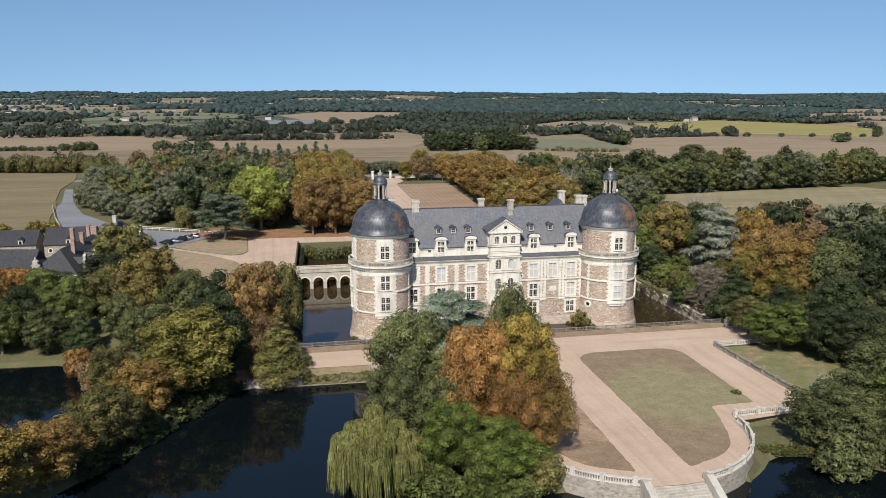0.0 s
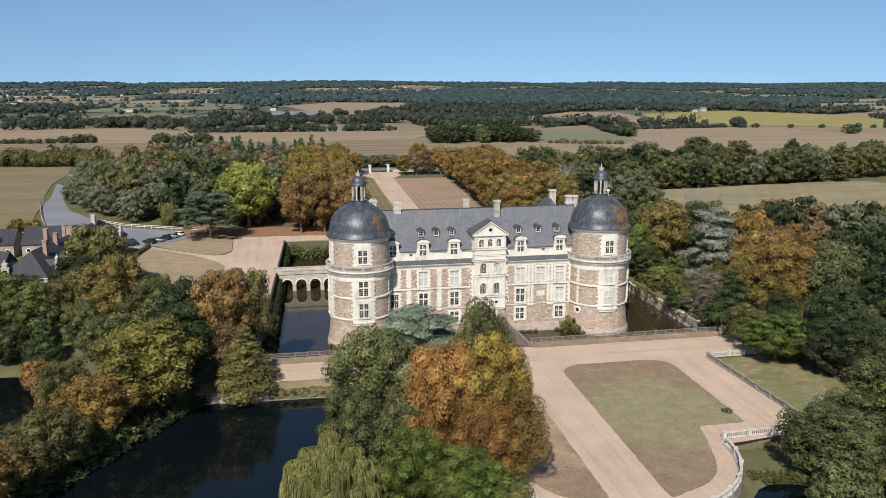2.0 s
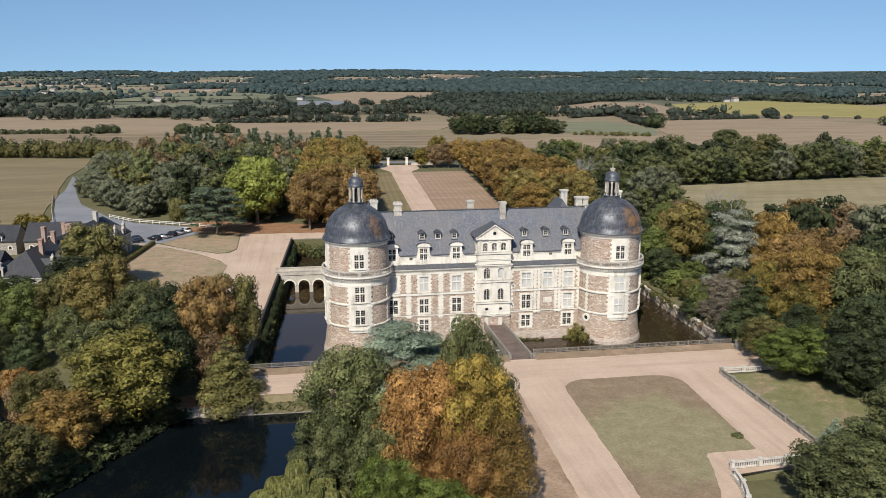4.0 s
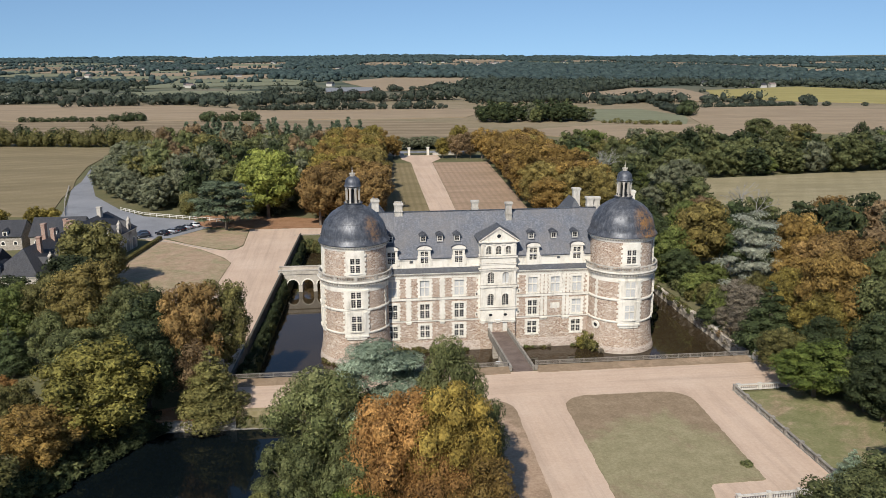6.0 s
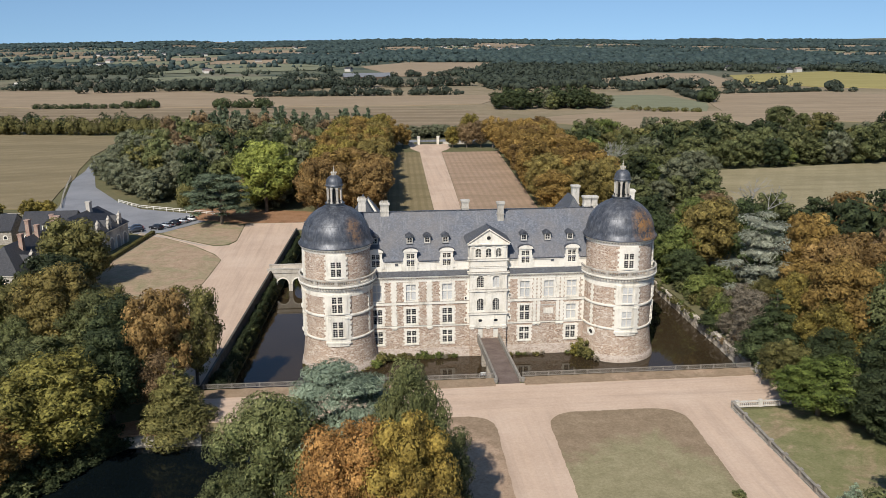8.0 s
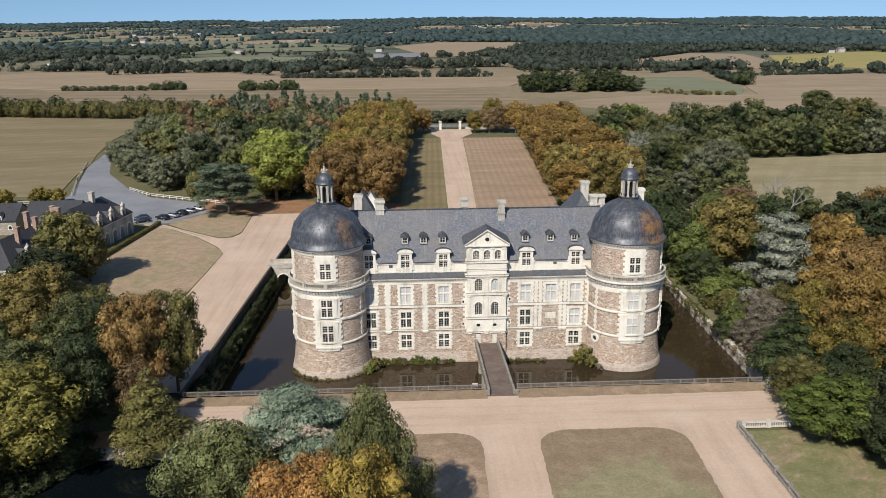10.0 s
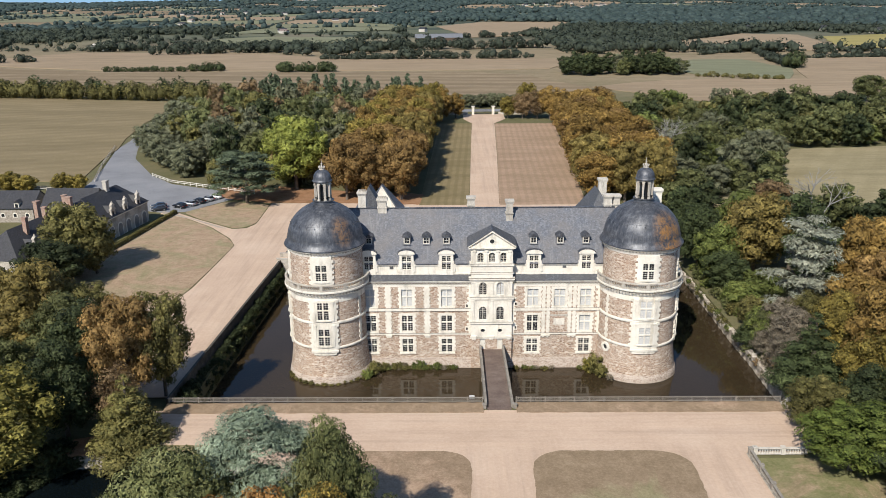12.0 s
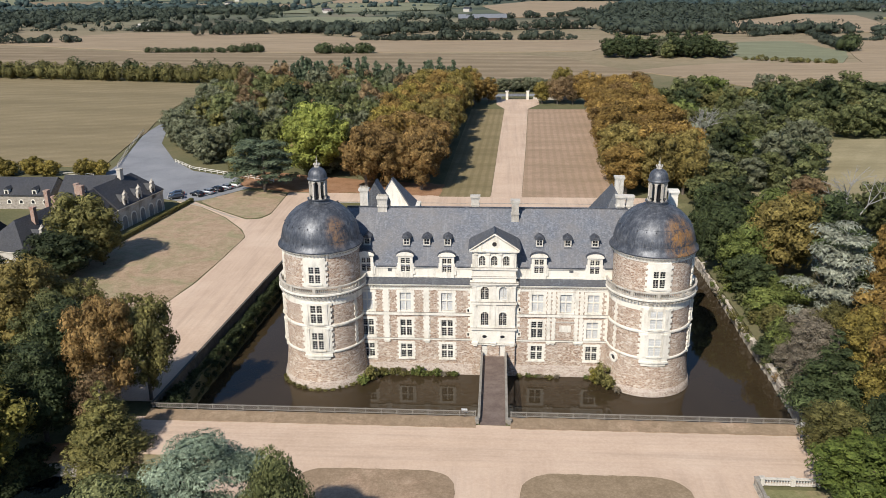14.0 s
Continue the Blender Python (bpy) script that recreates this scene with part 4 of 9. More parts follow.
# toothed pilasters between the bays
for x, half in ((31.35, 0.42), (37.75, 0.42), (57.0, 0.24), (57.75, 0.24), (61.3, 0.24), (62.05, 0.24)):
    for z0, z1 in ((1.75, 5.75), (6.2, 10.0)):
        bm = bmesh.new()
        toothed(bm, x, half, z0, z1, FY - 0.10, FY + 0.2, 0.16 if half > 0.3 else 0.10, 0.36)
        part("pilaster", bm, M["stone"], house)
    bm = bmesh.new()
    box(bm, x - half - 0.12, x + half + 0.12, FY - 0.28, FY + 0.1, 1.25, 1.5)
    box(bm, x - half + 0.05, x + half - 0.05, FY - 0.18, FY + 0.1, 1.0, 1.25)
    part("bracket", bm, M["stone"], house)
# blocks that frame the front beside the pavilion and the towers
for x, sides in ((44.8, (-1,)), (51.95, (1,)), (66.0, (-1,))):
    bm = bmesh.new()
    toothed(bm, x, 0.18, 1.75, 10.0, FY - 0.07, FY + 0.2, 0.3, 0.45, sides)
    part("quoin_strip", bm, M["stone"], house)
# little square lights beside the pavilion, a stone tablet on the blind bay
for x, z in ((44.35, 6.3), (44.35, 2.2), (52.4, 6.6), (52.4, 2.4)):
    bm = bmesh.new()
    box(bm, x - 0.28, x + 0.28, FY - 0.06, FY + 0.1, z - 0.1, z + 0.75)
    part("vent_surround", bm, M["stone"], house)
    bm = bmesh.new()
    box(bm, x - 0.13, x + 0.13, FY - 0.07, FY, z + 0.1, z + 0.55)
    part("vent", bm, M["glass"], house)
bm = bmesh.new()
box(bm, 58.7, 60.5, FY - 0.07, FY + 0.05, 3.2, 4.3)
part("tablet", bm, M["stone"], house, "blank white stone tablet")
bm = bmesh.new()
box(bm, 57.95, 61.1, FY - 0.05, FY + 0.05, 4.75, 5.0)
part("lintel_band", bm, M["stone_old"], house)
DORMERS = (28.3, 34.5, 41.0, 55.3, 63.85)
# string courses, frieze and cornice with its brackets
for x0, x1 in ((21.5, 45.0), (51.75, 72.4)):
    for name, z0, z1, d in (("string_course", 1.5, 1.75, 0.14), ("string_course", 5.75, 6.2, 0.18), ("frieze", 10.0, 10.5, 0.06)):
        bm = bmesh.new()
        box(bm, x0, x1, FY - d, FY + 0.02, z0, z1)
        part(name, bm, M["stone"], house)
        bm = bmesh.new()
        box(bm, x0, x1, FY - d - 0.03, FY - 0.002, z1 + 0.002, z1 + 0.05)
        part("weathering", bm, M["stone_dark"], house, "dark weathered top of a stone band")
    bm = bmesh.new()
    box(bm, x0, x1, FY - 0.32, FY + 0.4, 10.78, 10.95)
    box(bm, x0, x1, FY - 0.46, FY + 0.4, 10.954, 11.1)
    part("cornice", bm, M["stone"], house)
    bm = bmesh.new()
    box(bm, -0.11, 0.11, -0.28, 0, 0, 0.28)
    mod = to_mesh("modillion", bm, M["stone_old"])
    x = x0 + 0.31
    while x < x1 - 0.1:
        piece("modillion", mod, house, x, FY, 10.5)
        x += 0.5
    bm = bmesh.new()
    pts = [(x0, FY - 0.5, 11.1), (x1, FY - 0.5, 11.1), (x1, 170.0, 11.72), (x0, 170.0, 11.72)]
    lo = [bm.verts.new(p) for p in pts]
    hi = [bm.verts.new((p[0], p[1], p[2] + 0.1)) for p in pts]
    for i in range(4):
        bm.faces.new((lo[i], lo[(i + 1) % 4], hi[(i + 1) % 4], hi[i]))
    bm.faces.new(hi)
    bm.faces.new(lo)
    part("ledge_roof", bm, M["slate_dark"], house, "dark slate ledge over the cornice")
    cuts = [x0] + [c + s * 0.76 for c in DORMERS if x0 < c < x1 for s in (-1, 1)] + [x1]
    for q0, q1 in zip(cuts[::2], cuts[1::2]):
        bm = bmesh.new()
        box(bm, q0, q1, 170.0, 170.7, 11.0, 13.6)
        box(bm, q0, q1, 169.86, 170.0, 13.3, 13.62)
        box(bm, q0, q1, 169.90, 170.0, 11.8, 12.05)
        part("attic_wall", bm, M["stone"], house)
for x, z in ((32.0, 12.75), (60.3, 12.85)):
    bm = bmesh.new()
    box(bm, x - 0.3, x + 0.3, 169.94, 170.1, z, z + 0.5)
    part("vent", bm, M["slate_dark"], house)

# main roof: two slopes with a little thickness, cut by small hipped ends behind the towers
RIDGE_Y, RIDGE_Z, EAVE_Z = 177.2, 21.2, 13.62
bm = bmesh.new()
a = [bm.verts.new(p) for p in ((21.5, 169.8, EAVE_Z), (72.4, 169.8, EAVE_Z), (69.5, RIDGE_Y, RIDGE_Z), (24.4, RIDGE_Y, RIDGE_Z), (21.5, 184.6, EAVE_Z), (72.4, 184.6, EAVE_Z))]
for f in ((0, 1, 2, 3), (4, 3, 2, 5), (0, 3, 4), (1, 5, 2), (0, 4, 5, 1)):
    bm.faces.new([a[i] for i in f])
part("roof", bm, M["slate"], house, "blue-grey slate main roof with pale patches")
bm = bmesh.new()
box(bm, 24.4, 69.5, RIDGE_Y - 0.16, RIDGE_Y + 0.16, RIDGE_Z - 0.08, RIDGE_Z + 0.1)
part("ridge_cap", bm, M["lead"], house)
for x0, x1 in ((21.5, 44.6), (52.2, 72.4)):
    cuts = [x0] + [c + s * 1.5 for c in DORMERS if x0 < c < x1 for s in (-1, 1)] + [x1]
    for q0, q1 in zip(cuts[::2], cuts[1::2]):
        bm = bmesh.new()
        box(bm, q0, q1, 169.66, 169.86, 13.6, 13.7)
        part("gutter", bm, M["lead"], house)


def roof_y(z):
    return 169.8 + (z - EAVE_Z) / (RIDGE_Z - EAVE_Z) * (RIDGE_Y - 169.8)


# stone dormers with curved pediments
for x in DORMERS:
    d = part("dormer", (lambda b: (wall_y(b, x - 1.15, x + 1.15, 11.8, 15.35, 169.75, 170.25, [(x - 0.72, x + 0.72, 12.7, 15.0)]), b)[1])(bmesh.new()), M["stone"], house)
    bm = bmesh.new()
    slab_y(bm, [(x - 1.15, 12.3), (x + 1.15, 12.3), (x + 1.1, 15.3), (x - 1.1, 15.3)], 170.75, roof_y(15.3) + 0.5)
    part("dormer_cheeks", bm, M["slate"], d)
    bm = bmesh.new()
    ringd = [(x - 1.35, 15.35), (x + 1.35, 15.35), (x + 1.35, 15.5)] + [(x + 1.35 * math.cos(math.pi * i / 10), 15.5 + 0.62 * math.sin(math.pi * i / 10)) for i in range(1, 10)] + [(x - 1.35, 15.5)]
    slab_y(bm, ringd, 169.55, 170.1)
    part("dormer_pediment", bm, M["stone"], d)
    bm = bmesh.new()
    slab_y(bm, [(x - 1.18, 15.3), (x + 1.18, 15.3), (x + 0.5, 15.75), (x - 0.5, 15.75)], 169.95, roof_y(15.75) + 0.2)
    part("dormer_roof", bm, M["slate"], d)
    bm = bmesh.new()
    ringd = [(x + q * math.cos(t), 15.5 + 0.62 * q / 1.35 * math.sin(t)) for q, n0, n1 in ((1.36, 0, 10), (1.46, 10, 0)) for t in [math.pi * k / 10 for k in (range(0, 11) if n0 == 0 else range(10, -1, -1))]]
    for k in range(10):
        slab_y(bm, [ringd[k], ringd[k + 1], ringd[20 - k], ringd[21 - k]], 169.5, 170.2)
    bmesh.ops.remove_doubles(bm, verts=bm.verts, dist=0.001)
    part("dormer_cap", bm, M["lead"], d)
    for s in (-1, 1):
        bm = bmesh.new()
        for zz, hw in ((12.3, 0.30), (12.9, 0.22), (13.5, 0.14)):
            box(bm, *sorted((x + s * 1.15, x + s * (1.15 + hw))), 169.8, 170.2, zz, zz + 0.6)
        part("scroll", bm, M["stone"], d)
    window_at(pose(x, 169.9, 0), 1.44, 12.7, 15.0, False, owner=house, mull=0.12)
# small slate dormers higher up
for x in (28.2, 34.5, 37.7, 41.0, 55.4, 59.8, 64.0):
    z = 16.35
    y = roof_y(z) - 0.3
    bm = bmesh.new()
    wall_y(bm, x - 0.55, x + 0.55, z, z + 1.15, y, y + 0.2, [(x - 0.38, x + 0.38, z + 0.15, z + 1.0)])
    d = part("small_dormer", bm, M["stone_mid"], house, "small pale dormer under a pointed slate hood")
    bm = bmesh.new()
    slab_y(bm, [(x - 0.55, z - 0.1), (x + 0.55, z - 0.1), (x + 0.55, z + 1.12), (x - 0.55, z + 1.12)], y + 0.25, roof_y(z + 1.2) + 0.3)
    part("dormer_cheeks", bm, M["slate"], d)
    bm = bmesh.new()
    slab_y(bm, [(x - 0.78, z + 1.16), (x + 0.78, z + 1.16), (x + 0.7, z + 1.32), (x + 0.34, z + 1.52), (x + 0.07, z + 1.66), (x - 0.07, z + 1.66), (x - 0.34, z + 1.52), (x - 0.7, z + 1.32)], y - 0.16, roof_y(z + 1.55) + 0.25)
    part("dormer_roof", bm, M["lead"], d)
    bm = bmesh.new()
    box(bm, x - 0.62, x + 0.62, y - 0.12, y + 0.2, z - 0.12, z - 0.004)
    part("sill", bm, M["zinc"], d)
    bm = bmesh.new()
    box(bm, x - 0.02, x + 0.02, y + 0.07, y + 0.11, z + 0.15, z + 1.0)
    box(bm, x - 0.36, x - 0.03, y + 0.075, y + 0.105, z + 0.55, z + 0.59)
    box(bm, x + 0.03, x + 0.36, y + 0.075, y + 0.105, z + 0.55, z + 0.59)
    part("window_frame", bm, M["frame"], d)
    bm = bmesh.new()
    box(bm, x - 0.37, x + 0.37, y + 0.12, y + 0.15, z + 0.16, z + 0.99)
    part("pane", bm, M["glass"], d)


def chimney(x, y, z0, z1, wx, wy, material="stone", pots=3, owner=None, label=""):
    owner = owner or house
    bm = bmesh.new()
    box(bm, x - wx / 2, x + wx / 2, y - wy / 2, y + wy / 2, z0, z1 - 0.55)
    box(bm, x - wx / 2 - 0.08, x + wx / 2 + 0.08, y - wy / 2 - 0.08, y + wy / 2 + 0.08, z1 - 0.55, z1 - 0.35)
    box(bm, x - wx / 2 - 0.18, x + wx / 2 + 0.18, y - wy / 2 - 0.18, y + wy / 2 + 0.18, z1 - 0.346, z1)
    box(bm, x - wx / 2 - 0.1, x + wx / 2 + 0.1, y - wy / 2 - 0.1, y + wy / 2 + 0.1, z0 + (z1 - z0) * 0.45, z0 + (z1 - z0) * 0.45 + 0.2)
    c = part("chimney", bm, M[material], owner, label)
    for i in range(pots):
        bm = bmesh.new()
        px = x + (i - (pots - 1) / 2) * (wx - 0.3) / max(1, pots - 1) if pots > 1 else x
        lathe(bm, [(0.16, z1), (0.13, z1 + 0.28), (0.17, z1 + 0.3), (0.17, z1 + 0.36), (0.1, z1 + 0.36), (0.1, z1)], px, y, 8)
        part("chimney_pot", bm, M["stone_old"], c)
    return c


chimney(30.2, 177.0, 20.0, 23.0, 1.5, 1.0, "stone_mid", 5)
chimney(45.2, 177.6, 20.2, 23.1, 1.25, 0.9, "stone_old", 0)
chimney(51.6, 175.9, 18.6, 22.9, 1.15, 1.0, "stone_old", 0)
chimney(68.3, 177.6, 20.0, 23.3, 1.3, 1.0, "stone_mid", 0)
chimney(69.8, 177.9, 20.0, 23.2, 1.1, 1.0, "stone_mid", 0)
chimney(26.0, 184.6, 13.0, 22.4, 1.4, 1.1, "stone_mid", 5)
chimney(70.6, 195.2, 15.0, 22.2, 1.5, 1.2, "stone_mid", 0)
chimney(76.2, 176.2, 12.0, 24.6, 1.3, 1.3, "stone", 0)

# ---- pavilion in the middle of the front ----
PX, PW, PY = 48.38, 3.38, 168.55
ARCHES = [(PX - 1.42, 4.3, 6.65), (PX + 1.42, 4.3, 6.65), (PX - 1.42, 8.65, 10.9), (PX + 1.42, 8.65, 10.9)]
TOPARCH = [(PX - 1.85, 14.3, 15.95), (PX, 14.3, 15.95), (PX + 1.85, 14.3, 15.95)]
bm = bmesh.new()
wall_y(bm, PX - PW, PX + PW, 1.0, 16.9, PY, PY + 1.0, [(x - 0.62, x + 0.62, a, b) for x, a, b in ARCHES] + [(x - 0.5, x + 0.5, a, b) for x, a, b in TOPARCH])
box(bm, PX - PW, PX + PW, PY + 1.6, 173.0, 10.5, 16.9)
part("pavilion_front", bm, M["stone"], house, "white stone entrance pavilion")
bm = bmesh.new()
wall_y(bm, PX - PW, PX + PW, -4.6, 1.0, PY, PY + 1.0, [(PX - 1.9, PX - 0.95, -1.0, 0.95), (PX + 0.95, PX + 1.9, -1.0, 0.95)])
part("pavilion_base", bm, M["schist"], house)
for s in (-1, 1):
    bm = bmesh.new()
    box(bm, PX + s * 1.425 - 0.46, PX + s * 1.425 + 0.46, PY + 0.25, PY + 0.35, -1.0, 0.94)
    box(bm, PX + s * 1.425 - 0.40, PX + s * 1.425 - 0.05, PY + 0.21, PY + 0.25, -0.8, -0.1)
    box(bm, PX + s * 1.425 + 0.05, PX + s * 1.425 + 0.40, PY + 0.21, PY + 0.25, -0.8, -0.1)
    box(bm, PX + s * 1.425 - 0.40, PX + s * 1.425 + 0.40, PY + 0.21, PY + 0.25, 0.05, 0.8)
    dd = part("door", bm, M["frame"], house, "white panelled door")
    bm = bmesh.new()
    box(bm, PX + s * 1.425 + 0.30, PX + s * 1.425 + 0.36, PY + 0.15, PY + 0.21, 0.0, 0.04)
    part("door_handle", bm, M["iron"], dd)
    # round lights with their moulded rings
    bm = bmesh.new()
    nseg = 20
    for r0, r1, y0, y1 in ((0.55, 0.85, PY - 0.06, PY), (0.36, 0.55, PY - 0.12, PY)):
        rr = [[bm.verts.new((PX + s * 1.42 + r * math.cos(math.tau * i / nseg), y, 2.45 + r * 0.8 * math.sin(math.tau * i / nseg))) for i in range(nseg)] for r, y in ((r0, y1), (r0, y0), (r1, y0), (r1, y1))]
        for p, q in zip(rr, rr[1:]):
            for i in range(nseg):
                bm.faces.new((p[i], p[(i + 1) % nseg], q[(i + 1) % nseg], q[i]))
    ring_ob = part("oculus", bm, M["stone"], house)
    bm = bmesh.new()
    bmesh.ops.create_circle(bm, cap_ends=True, segments=nseg, radius=0.36, matrix=pose(PX + s * 1.42, PY - 0.015, 2.45, 90) @ Matrix.Diagonal((1, 0.8, 1, 1)))
    part("pane", bm, M["glass"], ring_ob)
for k, (x, a, b) in enumerate(ARCHES + TOPARCH):
    w = 1.24 if k < 4 else 1.0
    blind = k == 3
    window_at(pose(x, PY + 0.15, 0), w, a, b, blind, True, mull=0.1)
    # spandrel that turns the square hole into a round arch
    bm = bmesh.new()
    r = w / 2
    n = 8
    for s in (-1, 1):
        for i in range(n // 2):
            a0, a1 = math.pi / 2 * i / (n // 2), math.pi / 2 * (i + 1) / (n // 2)
            slab_y(bm, [(x + s * r * math.cos(a0), b - r + r * math.sin(a0)), (x + s * r, b - r + r * math.sin(a0)), (x + s * r, b - r + r * math.sin(a1)), (x + s * r * math.cos(a1), b - r + r * math.sin(a1))], PY + 0.004, PY + 0.35)
    # raised archivolt
    for i in range(10):
        a0, a1 = math.pi * i / 10, math.pi * (i + 1) / 10
        slab_y(bm, [(x + q * math.cos(t), b - r + q * math.sin(t)) for q, t in ((r, a0), (r + 0.17, a0), (r + 0.17, a1), (r, a1))], PY - 0.07, PY + 0.05)
    part("arch_head", bm, M["stone"], house)
# bands and cornices of the pavilion
for name, z0, z1, d in (("string_course", 1.0, 1.25, 0.12), ("string_course", 3.6, 3.95, 0.22), ("string_course", 7.95, 8.35, 0.22), ("cornice", 11.1, 11.35, 0.2), ("cornice", 11.354, 11.6, 0.38),
                        ("string_course", 12.35, 12.6, 0.12), ("string_course", 13.7, 14.05, 0.22), ("cornice", 16.45, 16.65, 0.15), ("cornice", 16.654, 16.86, 0.42)):
    bm = bmesh.new()
    box(bm, PX - PW - d, PX + PW + d, PY - d, PY - 0.002, z0, z1)
    for s in (-1, 1):
        box(bm, *sorted((PX + s * (PW + 0.002), PX + s * (PW + d))), PY - 0.002, 170.5 if z0 > 10 else FY, z0, z1)
    part(name, bm, M["stone"], house)
    if z0 not in (11.1, 16.45, 16.654):
        bm = bmesh.new()
        box(bm, PX - PW - d - 0.02, PX + PW + d + 0.02, PY - d - 0.03, PY - 0.11, z1 + 0.002, z1 + 0.06)
        part("weathering", bm, M["stone_dark"], house, "dark weathered top of a stone band")
# flat pilasters
for x in (PX - PW + 0.3, PX, PX + PW - 0.3):
    for z0, z1 in ((3.95, 7.95), (8.35, 11.1)):
        bm = bmesh.new()
        box(bm, x - 0.27, x + 0.27, PY - 0.1, PY, z0, z1 - 0.35)
        box(bm, x - 0.33, x + 0.33, PY - 0.14, PY, z1 - 0.35, z1 - 0.1)
        box(bm, x - 0.33, x + 0.33, PY - 0.14, PY, z0 + 0.004, z0 + 0.3)
        part("pilaster", bm, M["stone"], house)
for x in (PX - 2.85, PX - 0.93, PX + 0.93, PX + 2.85):
    bm = bmesh.new()
    box(bm, x - 0.2, x + 0.2, PY - 0.13, PY, 14.05, 16.1)
    box(bm, x - 0.3, x + 0.3, PY - 0.2, PY, 16.104, 16.45)
    part("pilaster", bm, M["stone"], house)
for x in (PX - 2.9, PX, PX + 2.9):
    bm = bmesh.new()
    box(bm, x - 0.45, x + 0.45, PY - 0.3, PY, 1.25, 1.5)
    box(bm, x - 0.32, x + 0.32, PY - 0.2, PY, 0.85, 1.25)
    part("bracket", bm, M["stone"], house)
# pediment and its roof
bm = bmesh.new()
slab_y(bm, [(PX - 3.6, 16.86), (PX + 3.6, 16.86), (PX, 19.25)], PY - 0.05, PY + 0.5)
ped = part("pediment", bm, M["stone"], house)
bm = bmesh.new()
for s in (-1, 1):
    slab_y(bm, [(PX + s * 3.85, 16.86), (PX + s * 3.85, 17.08), (PX, 19.68), (PX, 19.38)][::s], PY - 0.35, PY - 0.05)
part("raking_cornice", bm, M["stone"], ped)
bm = bmesh.new()
bmesh.ops.create_circle(bm, cap_ends=True, segments=16, radius=0.36, matrix=pose(PX, PY - 0.07, 17.85, 90))
part("pane", bm, M["glass"], ped)
bm = bmesh.new()
for i in range(16):
    a0, a1 = math.tau * i / 16, math.tau * (i + 1) / 16
    slab_y(bm, [(PX + q * math.cos(t), 17.85 + q * math.sin(t)) for q, t in ((0.36, a0), (0.52, a0), (0.52, a1), (0.36, a1))], PY - 0.13, PY - 0.03)
part("oculus_ring", bm, M["stone"], ped)
bm = bmesh.new()
for s in (-1, 1):
    q = [(PX + s * 4.0, PY - 0.4, 17.0), (PX, PY - 0.4, 19.7), (PX, 171.3, 19.7), (PX + s * 4.0, 173.8, 17.0)]
    lo = [bm.verts.new(p) for p in q]
    hi = [bm.verts.new((p[0], p[1], p[2] + 0.12)) for p in q]
    for i in range(4):
        bm.faces.new((lo[i], lo[(i + 1) % 4], hi[(i + 1) % 4], hi[i]))
    bm.faces.new(hi)
    bm.faces.new(lo)
bm.faces.new([bm.verts.new(p) for p in ((PX - 4.0, 173.8, 17.1), (PX + 4.0, 173.8, 17.1), (PX, 171.3, 19.8))])
part("pavilion_roof", bm, M["slate_dark"], house)
bm = bmesh.new()
box(bm, PX - 0.1, PX + 0.1, PY - 0.45, 171.3, 19.76, 19.9)
part("ridge_cap", bm, M["lead"], house)

